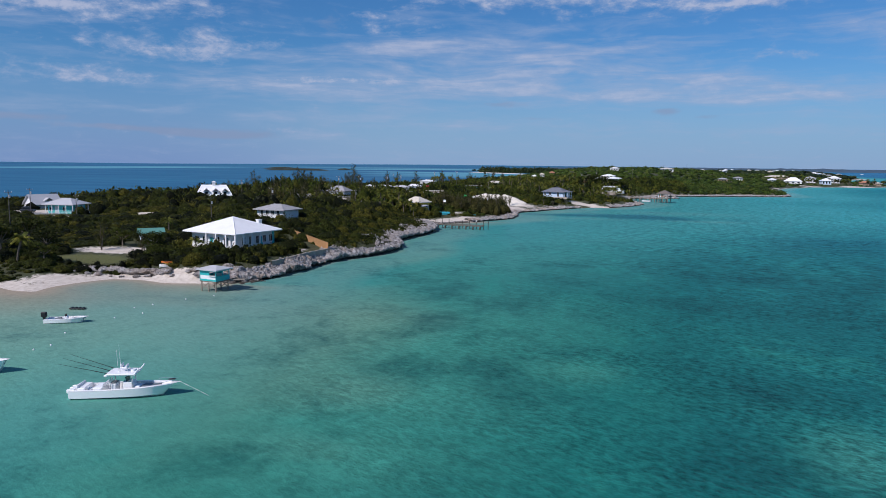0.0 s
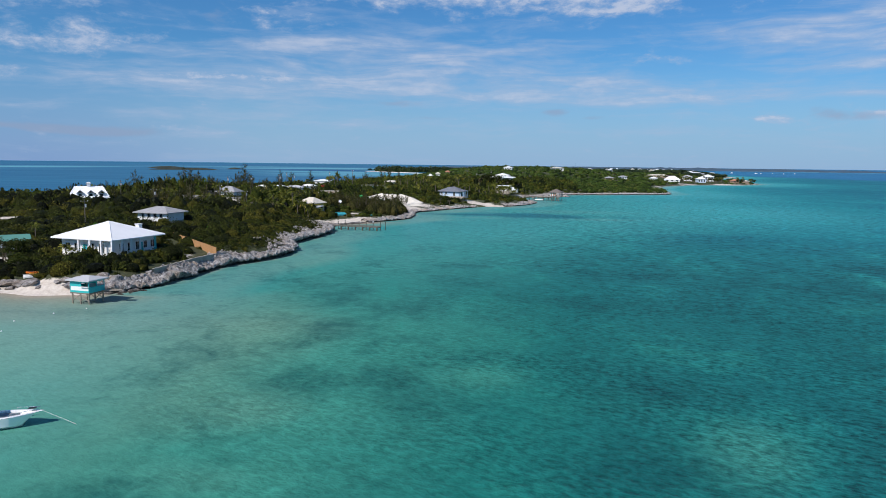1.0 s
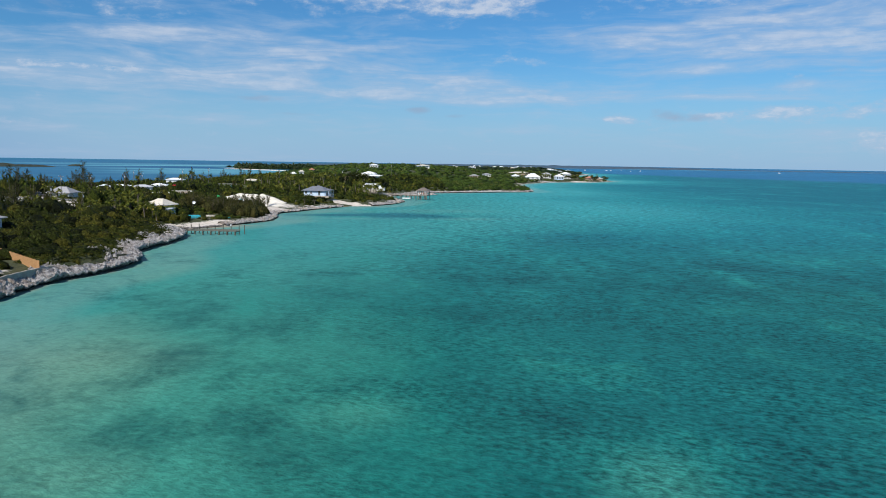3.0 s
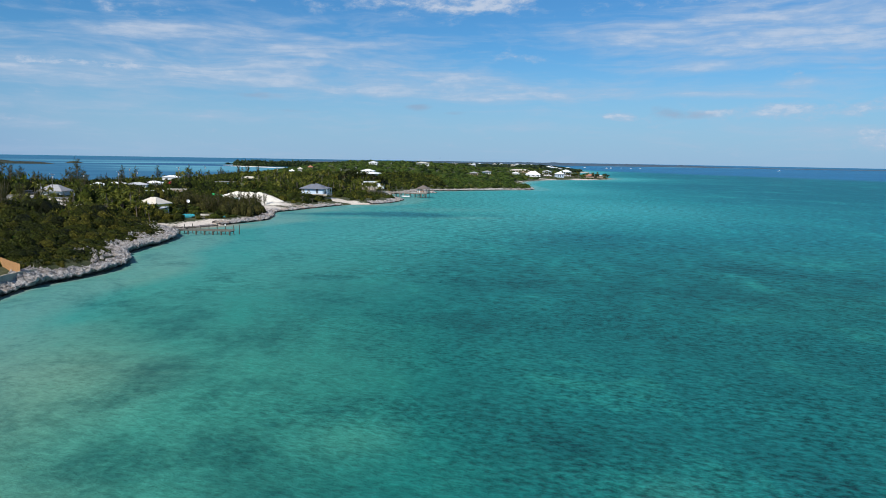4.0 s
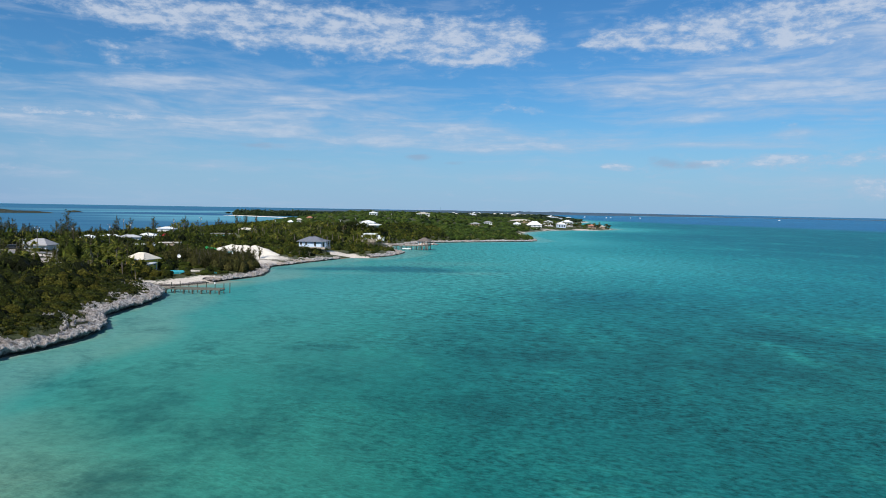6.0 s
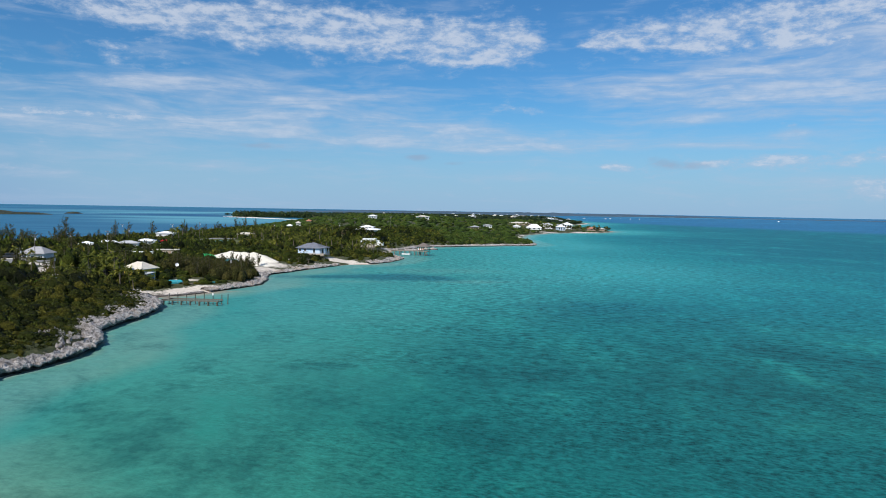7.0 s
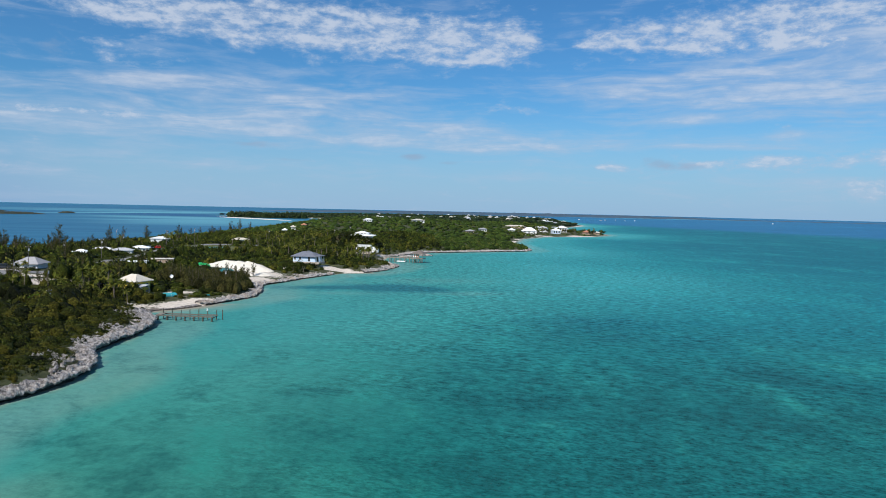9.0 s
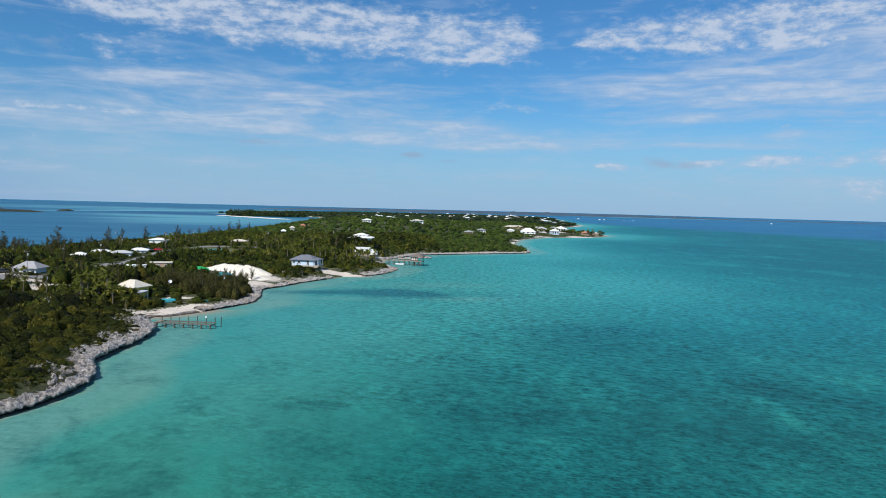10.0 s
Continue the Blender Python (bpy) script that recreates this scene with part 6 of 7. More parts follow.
for y0, hi in ((-0.25, 4.1), (0.35, 4.4)):
    part("antenna", rods(((-0.7, y0, 2.1), (-0.8, y0, hi), 0.02, 0.008), sides=5), white_paint, cruiser)
part("radar", rods(((0.5, 0, 2.1), (0.5, 0, 2.26), 0.24), sides=12), gel_white, cruiser)
part("bow_rail", rods(((2.4, -0.95, 0.98), (2.4, -0.9, 1.12), 0.016), ((2.4, -0.9, 1.12), (4.3, -0.25, 1.28), 0.016), ((2.4, 0.95, 0.98), (2.4, 0.9, 1.12), 0.016), ((2.4, 0.9, 1.12), (4.3, 0.25, 1.28), 0.016), sides=5), chrome, cruiser)
part("anchor_rope", rods(((L / 2 - 0.1, 0, 1.0), (L / 2 + 2.5, -0.6, -0.15), 0.016), sides=4), rope_mat, cruiser)

skiff = thing("skiff", pose(-66.9, 71.7, 0.08, 0, 0, 19), "small white open skiff with a black outboard", "boat")
o_, l_ = boat_hull(5.3, 1.9, 0.44)
part("hull", o_, gel_white, skiff, smooth=True)
part("deck", l_, gel_white, skiff, smooth=True)
outboard(skiff, -2.6, 0, 0.2, rubber, 1.15)
part("console", boxes((-0.4, -0.3, 0.05, 0.05, 0.3, 0.75), bevel=0.05), gel_white, skiff)
part("windscreen", boxes((0.0, -0.3, 0.75, 0.04, 0.3, 1.0), m=pose(0, 0, 0, 0, -15, 0)), glass_mat, skiff)
part("seat", boxes((-1.4, -0.6, 0.05, -0.9, 0.6, 0.5), bevel=0.05), grey_cushion, skiff)
part("bow_cushion", boxes((0.6, -0.5, 0.2, 1.5, 0.5, 0.5), bevel=0.05), grey_cushion, skiff)

third = thing("runabout", pose(-59.3, 51.5, 0.1, 0, 0, 16), "white runabout with a dark rub rail, at anchor", "boat")
o_, l_ = boat_hull(6.6, 2.3, 0.8)
part("hull", o_, gel_white, third, smooth=True)
part("deck", l_, gel_white, third, smooth=True)
part("console", boxes((-0.6, -0.4, 0.2, 0.1, 0.4, 1.2), bevel=0.05), gel_white, third)
outboard(third, -3.2, 0, 0.35, rubber, 1.1)
part("rub_rail", boxes((-3.2, -1.17, 0.7, 1.2, -1.13, 0.78)), rubber, third)

raft = thing("float", pose(-71.5, 78.6, 0.02, 0, 0, 12), "black floating mooring raft with drums", "float")
part("frame", boxes((-1.1, -0.35, 0.05, 1.1, 0.35, 0.16), bevel=0.02), rubber, raft)
for x in (-0.8, -0.27, 0.27, 0.8):
    part("drum", rods(((x, -0.3, 0.12), (x, 0.3, 0.12), 0.17), sides=10), rubber, raft)
for x, y in ((-60.5, 59.6), (-60.2, 61.7), (-62.9, 75.4), (-61.2, 78.8), (-63.5, 84.1), (-66.2, 73.8), (-62.9, 66.8), (-61.4, 89.0), (-58.9, 92.6), (-64.6, 81.5)):
    bm = bmesh.new()
    bmesh.ops.create_uvsphere(bm, u_segments=10, v_segments=7, radius=0.1, matrix=pose(0, 0, 0.04))
    rod(bm, (0, 0, 0.1), (0, 0, 0.18), 0.02, 0.02, 5)
    buoy = part("mooring_buoy", bm, gel_white, None)
    buoy.location = (x, y, 0)
    tagged(buoy, "small white mooring buoy afloat in the shallows", "buoy", "mooring buoys")

# ---- the timber pier ----
beam_wood = wood("grey_timber", (0.15, 0.15, 0.125))
post_wood = wood("wet_green_timber", (0.10, 0.105, 0.075))
pier = thing("pier", pose(-54.3, 215.9, 0, 0, 0, -11), "unfinished timber pier of paired posts and beams over shallow water", "pier")
for i in range(7):
    x = 0.8 + i * 2.42
    part("post", rods(((x, 0, -1.6), (x, 0.02, 1.15), 0.26, 0.24)), post_wood, pier)
    part("post", rods(((x, 3.0, -1.6), (x + 0.05, 3.0, 2.6 + 0.3 * math.sin(i * 2.1)), 0.13, 0.11)), post_wood, pier)
    part("cross_beam", boxes((x - 0.09, -0.3, 0.82, x + 0.09, 3.3, 1.05)), beam_wood, pier)
part("post", rods(((16.7, 3.6, -1.6), (16.8, 3.6, 2.7), 0.14, 0.12)), post_wood, pier)
part("stringer", boxes((0.2, -0.16, 1.06, 15.7, 0.1, 1.42)), beam_wood, pier)
part("stringer", boxes((0.2, 2.9, 1.06, 15.7, 3.1, 1.42)), beam_wood, pier)
for i in range(5):
    part("plank", boxes((0.3 + i * 0.32, -0.3, 1.425, 0.57 + i * 0.32, 3.3, 1.475)), old_wood, pier)
part("marker", boxes((12.75, 2.85, 2.4, 13.1, 3.0, 2.9), bevel=0.02), white_paint, pier, "white marker on a tall post")

# ---- the beach ----
boat_cover = thing("covered_boat", pose(-59.5, 248.6, ground_z(-59.5, 248.6), 0, 0, 8), "boat under a turquoise tarpaulin on the beach", "boat")
bm = bmesh.new()
prism(bm, [(-3, -0.9, 0), (3, -0.7, 0), (3, 0.7, 0), (-3, 0.9, 0), (-2.9, -0.95, 0.8), (2.8, -0.7, 0.85), (2.8, 0.7, 0.85), (-2.9, 0.95, 0.8), (-2.4, 0, 1.25), (2.2, 0, 1.35)],
      [(3, 2, 1, 0), (0, 1, 5, 4), (1, 2, 6, 5), (2, 3, 7, 6), (3, 0, 4, 7), (4, 5, 9, 8), (6, 7, 8, 9), (5, 6, 9), (7, 4, 8)])
bmesh.ops.bevel(bm, geom=bm.edges[:], offset=0.08, segments=1, affect="EDGES")
part("tarpaulin", bm, tarp_mat, boat_cover)
part("keel_block", boxes((-1.8, -0.3, -0.25, -1.5, 0.3, 0.05), (1.5, -0.3, -0.25, 1.8, 0.3, 0.05)), raw_wood, boat_cover)
boat_cover.scale = (0.82, 0.85, 0.9)
part("lashing", rods(((-1, -1.0, 0.1), (-1, -0.9, 0.85), 0.025), ((1, -0.95, 0.1), (1, -0.8, 0.88), 0.025), sides=5), rope_mat, boat_cover)
small = thing("turquoise_skiff", pose(-49.5, 253.0, ground_z(-49.5, 253.0), 0, 0, -15), "small turquoise rowing skiff on the sand", "boat")
part("hull", lens_hull(2.6, 1.0, 0.45), tarp_mat, small)
part("thwart", boxes((-0.2, -0.42, 0.42, 0.05, 0.42, 0.47)), old_wood, small)
for x, y, t_ in ((-56, 247.6, 20), (-54.6, 247.2, -15)):
    table = thing("bench", pose(x, y, ground_z(x, y), 0, 0, t_), "dark low wooden bench on the pale beach", "bench", "benches on the beach")
    part("top", boxes((-0.9, -0.25, 0.42, 0.9, 0.25, 0.5), bevel=0.01), raw_wood, table)
    for lx in (-0.75, 0.75):
        part("leg", boxes((lx - 0.05, -0.2, 0, lx + 0.05, 0.2, 0.42)), raw_wood, table)
dish = thing("satellite_dish", pose(-64.5, 270.5, ground_z(-64.5, 270.5), 0, 0, 0), "white satellite dish on a short post", "dish")
bm = bmesh.new()
bmesh.ops.create_uvsphere(bm, u_segments=16, v_segments=10, radius=0.75)
bmesh.ops.delete(bm, geom=[v_ for v_ in bm.verts if v_.co.z > -0.24], context="VERTS")
bmesh.ops.solidify(bm, geom=bm.faces[:], thickness=0.04)
part("reflector", bm, gel_white, dish).matrix_basis = pose(0, -0.3, 3.2, 70, 0, 15)
part("mast", rods(((0, 0, -0.3), (0, 0, 2.4), 0.07)), chrome, dish)
part("feed_arm", rods(((0, -0.9, 2.0), (0, -1.3, 2.9), 0.03)), rubber, dish)


# heaped sand
def heap(x, y, rx, ry, high, turn, seed, label):
    us, vs = 72, 26
    rng = np.random.RandomState(seed)
    ang = np.linspace(0, 2 * np.pi, us, endpoint=False)
    v = []
    for j in range(vs + 1):
        f = j / vs
        for k in range(us):
            edge_ = 1 + 0.16 * math.sin(3 * ang[k] + seed) + 0.08 * math.sin(7 * ang[k] + 2 * seed)
            px, py = rx * f * edge_ * math.cos(ang[k]), ry * f * edge_ * math.sin(ang[k])
            pz = high * max(0, 1 - f ** 1.25) + 0.5 * noise.noise(Vector((px * 0.35, py * 0.35, seed))) * (1 - 0.5 * f) - 0.3 * abs(noise.noise(Vector((px * 1.1, py * 1.1, seed + 5))))
            v.append((px, py, pz - 0.25 * f))
    i = np.arange((vs + 1) * us).reshape(vs + 1, us)
    q = np.stack([i[:-1], i[1:], np.roll(i, -1, 1)[1:], np.roll(i, -1, 1)[:-1]], -1).reshape(-1, 4)
    ob = new("sand_mound", mesh_of("sand_mound", v, q, sand_mat, True))
    ob.matrix_world = pose(x, y, ground_z(x, y), 0, 0, turn)
    return tagged(ob, label, "sand mound", "mounds of dug sand")


heap(-49, 333, 9.5, 9, 3.7, -20, 1, "tall pale mound of dug sand beside the rocks")
heap(-59, 338, 13, 8, 2.9, -10, 2, "broad pale mound of dug sand behind the trees")
heap(-54, 336, 9, 8, 3.2, 0, 4, "middle shoulder of a pale sand mound")
heap(-43, 318, 5.5, 7, 1.5, 20, 3, "low spread of pale sand on the ledge")

# pier hut off the headland
ph = thing("pier_hut", pose(28.6, 418.0, 0, 0, 0, -22), "old pier with a thatched hut striped red and white", "pier")
for x in (-14, -11, -8, -5, -2, 1, 4):
    for y in (-1.4, 1.4):
        part("post", rods(((x, y, -2), (x, y, 2.6), 0.2)), raw_wood, ph)
part("deck", boxes((-19, -1.7, 2.3, 1, 1.7, 2.55)), old_wood, ph)
part("hut_floor", boxes((0, -3.0, 2.3, 6.2, 3.0, 2.6)), old_wood, ph)
for x, y in ((0.3, -2.8), (5.9, -2.8), (0.3, 2.8), (5.9, 2.8), (3, -2.8)):
    part("hut_post", rods(((x, y, -2), (x, y, 5.1), 0.16)), raw_wood, ph)
for i in range(6):
    part("wall_stripe", boxes((0.4 + i * 0.6, -2.75, 3.1, 0.95 + i * 0.6, -2.65, 4.9)), (white_paint, pink_roof)[i % 2], ph)
part("roof", hip_roof(3.9, 3.7, 5.0, 2.1, 0.5), plain("old_thatch", (0.17, 0.14, 0.12), 0.95, 0.5), ph).location = (3.1, 0, 0)
part("boat_lift", boxes((-9, -3.4, 0.3, -4, -2.0, 0.9), bevel=0.1), white_paint, ph)
railing(ph, (-18, -1.6), (0, -1.6), 2.55, old_wood, 2.0)
for x in (0.3, 2.2, 4.1, 5.9):
    part("brace", rods(((x, -2.8, 0.2), (x + 1.2 if x < 5 else x - 1.2, -2.8, 2.3), 0.1)), raw_wood, ph)

# ---- roads and the hamlet ----
pole_wood = wood("dark_pole_timber", (0.15, 0.135, 0.12))


def pole(x, y, high, turn, arm=True):
    high *= 0.9
    p_ = thing("utility_pole", pose(x, y, ground_z(x, y), 0, 0, turn), "grey wooden utility pole with a cross-arm", "pole", "utility poles")
    part("pole", rods(((0, 0, -0.5), (0, 0, high), 0.11, 0.08)), pole_wood, p_)
    if arm:
        part("cross_arm", boxes((-0.75, -0.05, high - 0.6, 0.75, 0.05, high - 0.5)), pole_wood, p_)
        for x_ in (-0.8, 0, 0.8):
            part("insulator", rods(((x_, 0, high - 0.48), (x_, 0, high - 0.3), 0.05)), white_paint, p_)
        part("transformer", rods(((0.25, 0, high - 1.9), (0.25, 0, high - 1.1), 0.22), sides=10), pale_metal, p_)


for row in ((-142, 137, 10.5, 30), (-170, 172, 9, 20), (-143, 160, 8, 10), (-100, 158, 8.5, 60), (-103, 197, 9.5, 30), (-138, 240, 9, 0), (-77.5, 209, 6.5, 70), (-114, 279, 9.5, 0), (-94, 247, 8, 80), (-112, 340, 10, 0),
            (-110, 432, 11, 0), (-98, 445, 11, 40), (-107, 254, 8, 40), (-120, 322, 9, 0), (-60, 480, 11, 0), (-20, 520, 10, 0), (-10, 560, 11, 0), (20, 640, 11, 0), (50, 690, 11, 0), (-150, 470, 11, 0), (-48, 276, 7, 0), (-123, 400, 9, 0)):
    pole(*row)


def car(x, y, turn, mat, label, big=False):
    ob = thing("parked_car", pose(x, y, ground_z(x, y) + 0.02, 0, 0, turn), label, "car")
    h_ = 0.25 if big else 0.0
    part("body", boxes((-2.1, -0.85, 0.35, 2.1, 0.85, 0.95), bevel=0.12), mat, ob)
    cabin = part("cabin", boxes((-1.5, -0.75, 0.95, 0.9, 0.75, 1.5 + h_), bevel=0.16), mat, ob)
    part("side_window", boxes((-1.25, -0.77, 1.05, 0.65, 0.77, 1.38 + h_), bevel=0.02), glass_mat, cabin)
    part("windscreen", boxes((0.8, -0.62, 1.02, 0.92, 0.62, 1.36 + h_)), glass_mat, cabin)
    for x_ in (-1.3, 1.3):
        for y_ in (-0.82, 0.82):
            wheel = part("wheel", rods(((x_, y_ - 0.1, 0.33), (x_, y_ + 0.1, 0.33), 0.33), sides=14), rubber, ob)
            part("rim", rods(((x_, y_ - 0.11, 0.33), (x_, y_ + 0.11, 0.33), 0.18), sides=10), chrome, wheel)
    for y_ in (-0.6, 0.6):
        part("headlight", boxes((2.05, y_ - 0.15, 0.62, 2.12, y_ + 0.15, 0.78)), gel_white, ob)


car(-177, 178, 20, dark_car, "dark utility car parked beside the turquoise cottage", True)
car(-109.5, 416, 10, red_mat, "red car parked at the road's edge")
car(-113, 411, 60, blue_car, "blue van parked by the road", True)
car(-119, 409, 50, blue_car, "blue car parked beside a white building")
car(-96, 318, 30, dark_car, "dark car parked in a sandy drive")
car(-31.5, 346, 10, dark_car, "dark car beside the slate-roofed house")
car(-122, 279, 15, dark_car, "dark car parked in front of the grey-roofed house", True)

row_wins = [("S", (-3, 0, 3), 0.9, 1.1, 1.1), ("E", (-1.5, 1.5), 0.9, 1.0, 1.1)]
for x, y, t_, hx, hy, rf, lab, bz in ((-127, 357, 5, 2.6, 2.2, white_metal, "small white cottage with a white roof", 5.2), (-130, 391, 8, 4.6, 3, white_metal, "white cottage with a white roof among trees", 4.2), (-118, 384, 10, 4.6, 3.2, pale_metal, "white house with a pale grey roof by the road", 4.4),
                                       (-115, 402, 10, 4.2, 3.4, white_metal, "white house with a bright metal roof by the road", 4.6), (-129, 488, 0, 5, 4, white_metal, "white hip-roofed house near the ocean", 5.4), (-80, 493, 5, 5, 3.4, cream_roof, "low house with a cream roof in the woods", 5.2)):
    house("cottage", x, y, t_, hx, hy, 2.6, lab, white_paint, rf, 1.3, over=0.6, ridge=hx - hy, base=bz, wins=[("S", (-hx * 0.5, hx * 0.5), 0.9, 1.0, 1.1), ("E", (0,), 0.9, 1.0, 1.1)], group="cottages along the road")
house("flat_roofed_store", -83.5, 325, 10, 5.0, 2.4, 2.6, "tan flat-roofed store building with a cream roof edge", tan_wall, cream_roof, 0.3, over=0.3, ridge=4, base=5.0, wins=[("S", (-3, 0, 3), 0.8, 1.1, 1.1)], category="building")
house("flat_roofed_garage", -89, 314, 15, 3.6, 2.8, 2.5, "white flat-roofed garage beside the road", white_paint, white_paint, 0.25, over=0.2, ridge=2, base=4.8, doors=[("S", 0, 2.4, 2.1, pale_metal)], category="garage")
for x, y, s_, mat, lab in ((-69, 330, 4.2, green_tarp, "bright green tarpaulin over building materials"), (-56, 318, 3.2, tarp_mat, "blue-green net shelter beside the sand heap"), (-82, 430, 6, tarp_mat, "pale blue-green pool cover in a lawn")):
    tp = thing("tarpaulin", pose(x, y, ground_z(x, y), 0, 0, 20), lab, "tarpaulin")
    bm = bmesh.new()
    bmesh.ops.create_grid(bm, x_segments=12, y_segments=8, size=1)
    for v_ in bm.verts:
        r2 = v_.co.x ** 2 + v_.co.y ** 2
        hz = 1.6 * max(0, 1 - r2 * 0.6) + 0.15 * noise.noise(v_.co * 3)
        v_.co = Vector((v_.co.x * s_, v_.co.y * s_ * 0.6, hz * (0.2 if s_ > 5 else 1) + 0.1))
    bmesh.ops.solidify(bm, geom=bm.faces[:], thickness=0.03)
    part("sheet", bm, mat, tp, smooth=True)
    part("tent_pole", rods(((0, 0, -0.2), (0, 0, 0.6), 0.05)), raw_wood, tp)

# ---- the far shore ----
def far_house(x, y, turn, hx, hy, wall_h, wall_mat, roof_mat, roof_h, label, group="houses on the far shore", base=None):
    """A house seen from far off: walls, hipped roof with a fascia, window strips and a porch."""
    z = ground_z(x, y) if base is None else base
    ob = thing("far_house", pose(x, y, z, 0, 0, turn), label, "house", group)
    part("wall", boxes((-hx, -hy, -2, hx, hy, wall_h)), wall_mat, ob)
    part("roof", hip_roof(hx + 0.8, hy + 0.8, wall_h - 0.02, roof_h, max(0.1, hx - hy)), roof_mat, ob)
    for i in range(3):
        xw = (i - 1) * hx * 0.62
        part("window", boxes((xw - hx * 0.14, -hy - 0.05, 0.9, xw + hx * 0.14, -hy + 0.05, wall_h - 0.6)), glass_mat, ob)
    return ob


far_house(208, 877, -10, 9, 6, 2.6, white_paint, white_metal, 4.6, "white beach house with a broad white hipped roof")
far_house(183, 865, -5, 4, 4, 2.6, white_paint, white_metal, 2.2, "small white beach cottage")
far_house(205, 940, -8, 14, 7, 2.6, tan_wall, cream_roof, 1.8, "long low building with a cream roof", base=7)
far_house(247, 893, 0, 5, 5, 4.2, blue_wall, white_metal, 3.2, "pale blue two-storey house with a white roof")
far_house(266, 930, 5, 6, 5, 5.2, white_paint, white_metal, 3.0, "white two-storey beach house")
far_house(236, 915, 0, 5, 5, 4.8, white_paint, pale_metal, 2.5, "white house with a grey roof behind palms")
far_house(288, 893, 10, 3.6, 3.8, 2.8, tan_wall, pink_roof, 2.6, "tan cottage with a terracotta roof on the point")
far_house(308, 912, 10, 3, 3, 2.2, tan_wall, cream_roof, 1.6, "small tan cottage at the tip of the point")
for slope, d, hx, wm, rf, lab in ((0.008, 720, 6, white_paint, white_metal, "white hillside house in the scrub"), (0.080, 740, 9, white_paint, cream_roof, "pale house on the wooded ridge"), (0.157, 690, 6, tan_wall, grey_shingle, "brown house on the hillside"),
                                   (0.176, 745, 6, white_paint, grey_shingle, "white hillside house with a grey roof"), (0.262, 1010, 8, white_paint, white_metal, "white house above the far bay"), (0.30, 1130, 9, white_paint, white_metal, "white villa above the far bay"),
                                   (0.285, 1180, 8, white_paint, grey_shingle, "white house on the far slope"), (-0.083, 640, 2.8, tan_wall, pink_roof, "cottage with a terracotta roof in the woods"), (-0.098, 620, 2.6, white_paint, cream_roof, "pale cottage in the woods"), (-0.11, 560, 2.2, white_paint, white_metal, "small white cottage in the woods")):
    x, y = slope * d - 0.5, 29 + d
    far_house(x, y, (x * 7) % 30 - 15, hx * 0.7, hx * 0.55, 2.6, wm, rf, 1.5, lab, "houses on the hill", base=ground_z(x, y) + 0.2)
    clear_of(x, y, hx + 2)
rnd = random.Random(4)
for i in range(70):
    d = rnd.uniform(1350, 2350)
    slope = rnd.choice((rnd.uniform(0.0, 0.27), rnd.uniform(0.1, 0.3)))
    x, y = slope * d, d
    if shore(np.array([(x, y)]))[0] < 25:
        continue
    far_house(x, y, rnd.uniform(-40, 40), rnd.uniform(2.4, 4.4), rnd.uniform(2.2, 3.4), rnd.uniform(2.4, 3.6), rnd.choice((white_paint, tan_wall, blue_wall)), rnd.choice((white_metal, white_metal, cream_roof, grey_shingle)), rnd.uniform(1.2, 2.2), "small pale house in the far village", "houses of the far village")

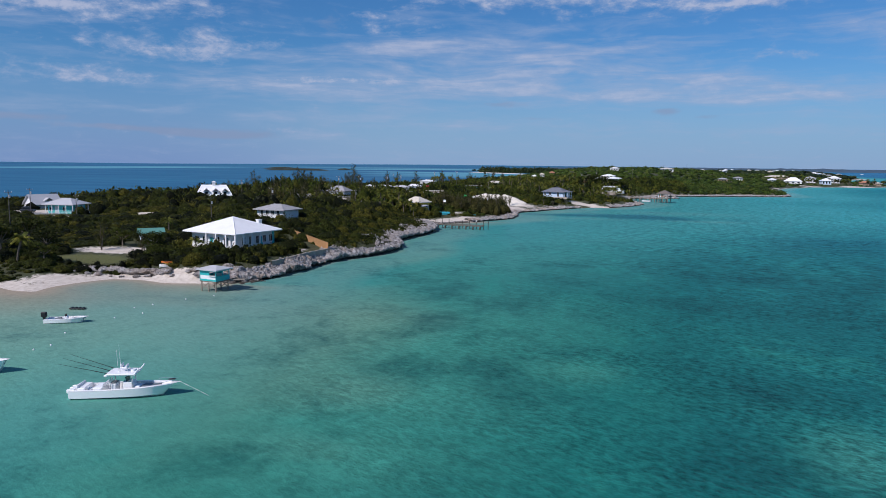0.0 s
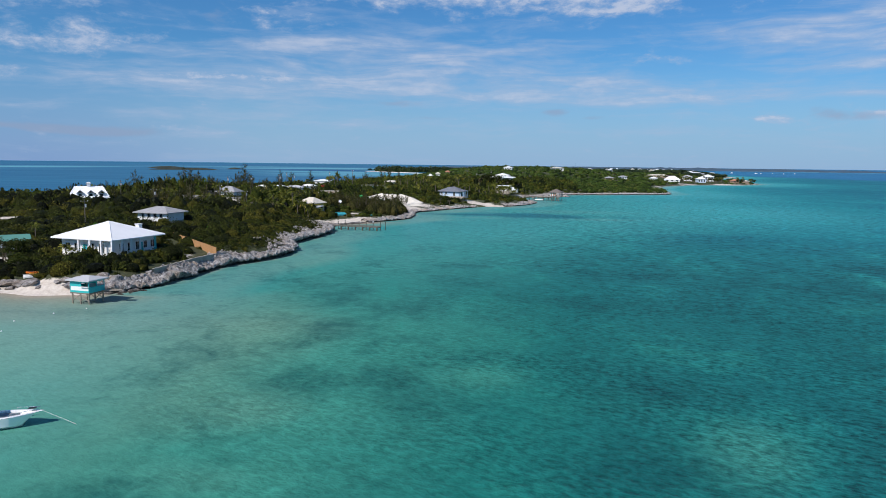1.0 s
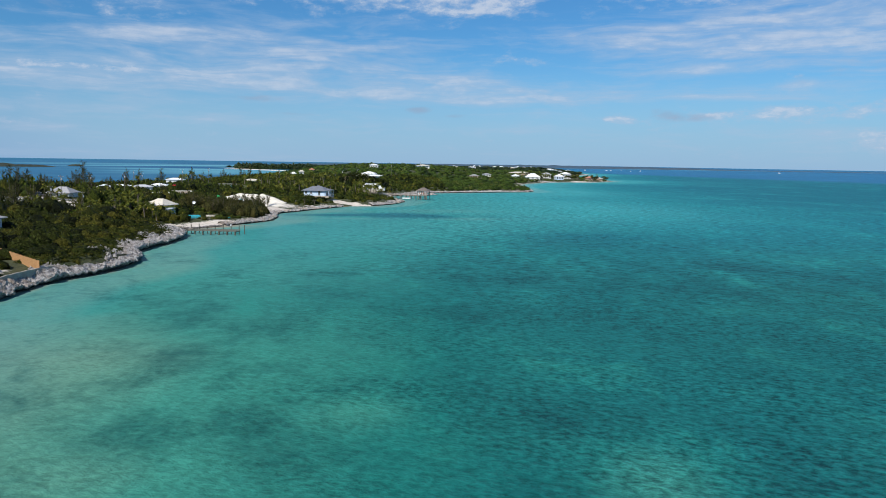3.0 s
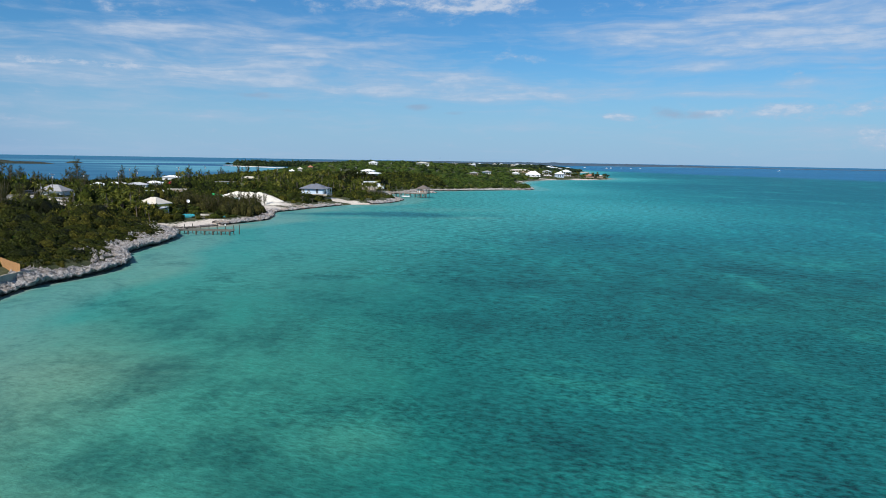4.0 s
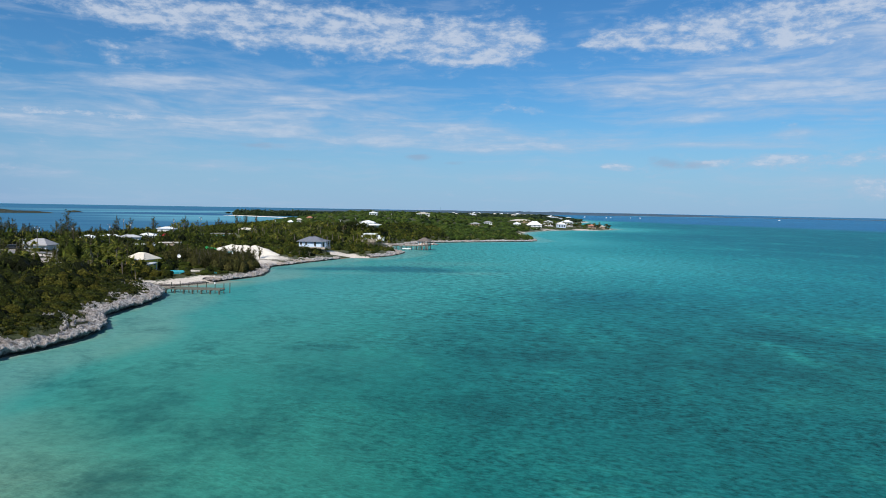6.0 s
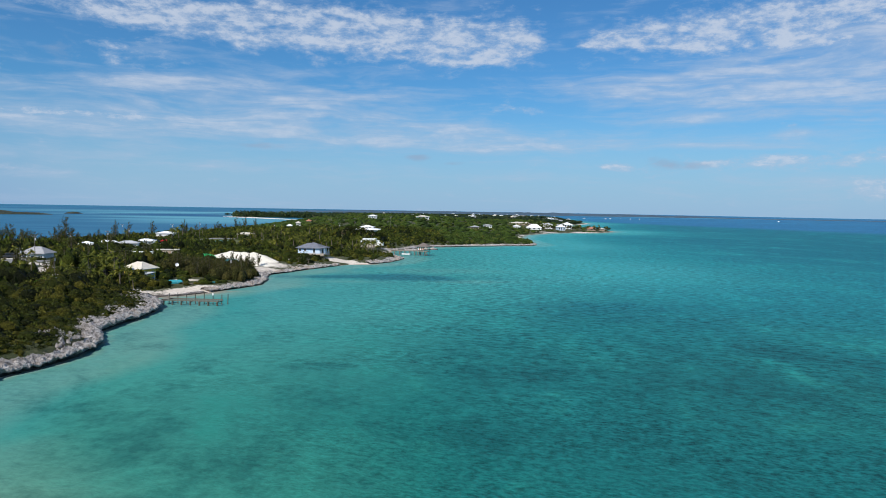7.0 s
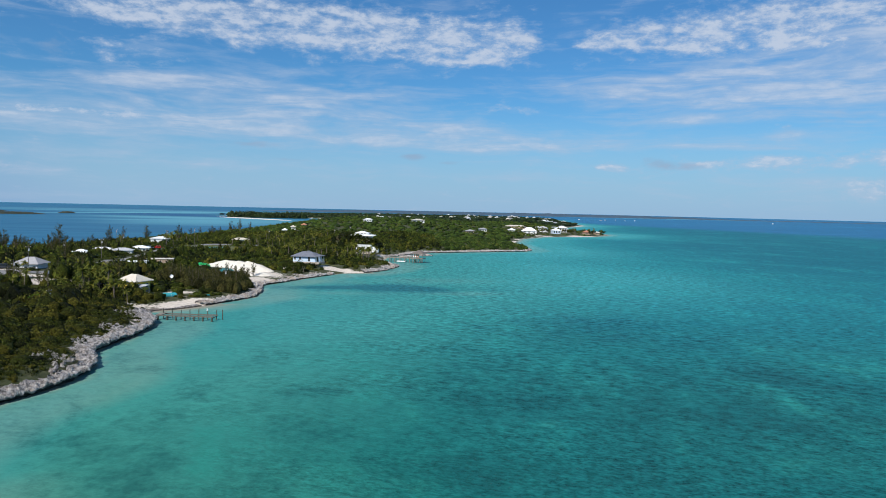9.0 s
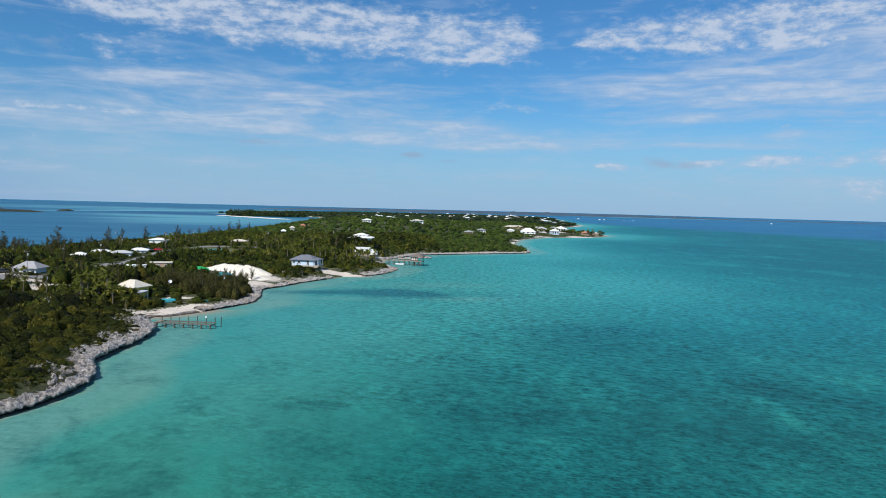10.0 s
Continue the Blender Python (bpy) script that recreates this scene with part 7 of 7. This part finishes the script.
# wooded spit, islets and far land
def mound(name, x, y, rx, ry, high, turn, seed, mat, label, kind="structure"):
    """Low land with an uneven top, seen from far off."""
    nx, ny = 60, 9
    v = []
    for j in range(ny):
        g = j / (ny - 1) * 2 - 1
        for i in range(nx):
            f = i / (nx - 1) * 2 - 1
            edge_ = max(0, 1 - abs(f) ** 3) * (1 - g * g)
            bumpy = 0.72 + 0.16 * noise.noise(Vector((f * 9, g * 2, seed))) + 0.22 * noise.noise(Vector((f * 31, g * 4, seed)))
            v.append((f * rx, g * ry, high * edge_ * bumpy - 0.4 + (0.5 if edge_ > 0.05 else 0)))
    i = np.arange(nx * ny).reshape(ny, nx)
    q = np.stack([i[:-1, :-1], i[:-1, 1:], i[1:, 1:], i[1:, :-1]], -1).reshape(-1, 4)
    ob = new(name, mesh_of(name, v, q, mat, False))
    ob.matrix_world = pose(x, y, 0, 0, 0, turn)
    return tagged(ob, label, "land", kind=kind)


# bluish distance haze is mixed into this base colour, no air in between
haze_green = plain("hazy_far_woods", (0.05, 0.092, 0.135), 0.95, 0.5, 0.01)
near_green = plain("islet_scrub", (0.026, 0.034, 0.02), 0.95, 0.6, 0.05)
mound("islet", -785, 1650, 82, 22, 7, 27, 1, near_green, "low dark scrubby islet in the ocean")
mound("islet", -752, 1893, 22, 14, 6, 72, 2, near_green, "small dark rocky islet in the ocean")
mound("islet", -1010, 2010, 60, 25, 7, 70, 6, near_green, "low dark islet far out in the ocean")
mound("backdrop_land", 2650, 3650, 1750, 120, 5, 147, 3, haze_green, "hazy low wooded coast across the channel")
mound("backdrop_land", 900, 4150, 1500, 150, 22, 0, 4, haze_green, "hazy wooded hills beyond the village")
mound("sand_spit", -250, 1630, 170, 16, 1.4, -55, 9, sand_mat, "long white sand spit in the far bay")
pts_ = np.random.RandomState(30).uniform(-1, 1, (150, 2)) * (90, 40) + (-235, 1780)
scatter("far_woods", np.c_[pts_, np.full(len(pts_), 0.5)], np.random.RandomState(31).uniform(7, 11, 150), np.random.RandomState(32).uniform(9, 17, 150), 60, 0.2, deep_leaf_mat, 33, "dark casuarina wood on a sand spit")
for k, (x, y) in enumerate(((900, 2560), (935, 2610), (980, 2520), (1010, 2700), (1045, 2590), (1560, 2500), (860, 2700))):
    yacht = thing("yacht", pose(x, y, 0, 0, 0, 25 * k), "white motor yacht moored far across the bay", "boat", "yachts in the bay")
    part("hull", lens_hull(14, 4, 2.2), gel_white, yacht)
    part("cabin", boxes((-3.5, -1.4, 2.0, 2.5, 1.4, 4.6), bevel=0.3), gel_white, yacht)
    part("mast", rods(((0, 0, 4.5), (0, 0, 13), 0.12, 0.06)), chrome, yacht)
    yacht.scale = (0.62, 0.62, 0.62)
mast = thing("radio_mast", pose(128, 1250, ground_z(128, 1250)), "thin steel radio mast above the hill", "mast")
part("lattice", rods(((0, 0, 0), (0, 0, 20), 0.2, 0.1), sides=4), chrome, mast)
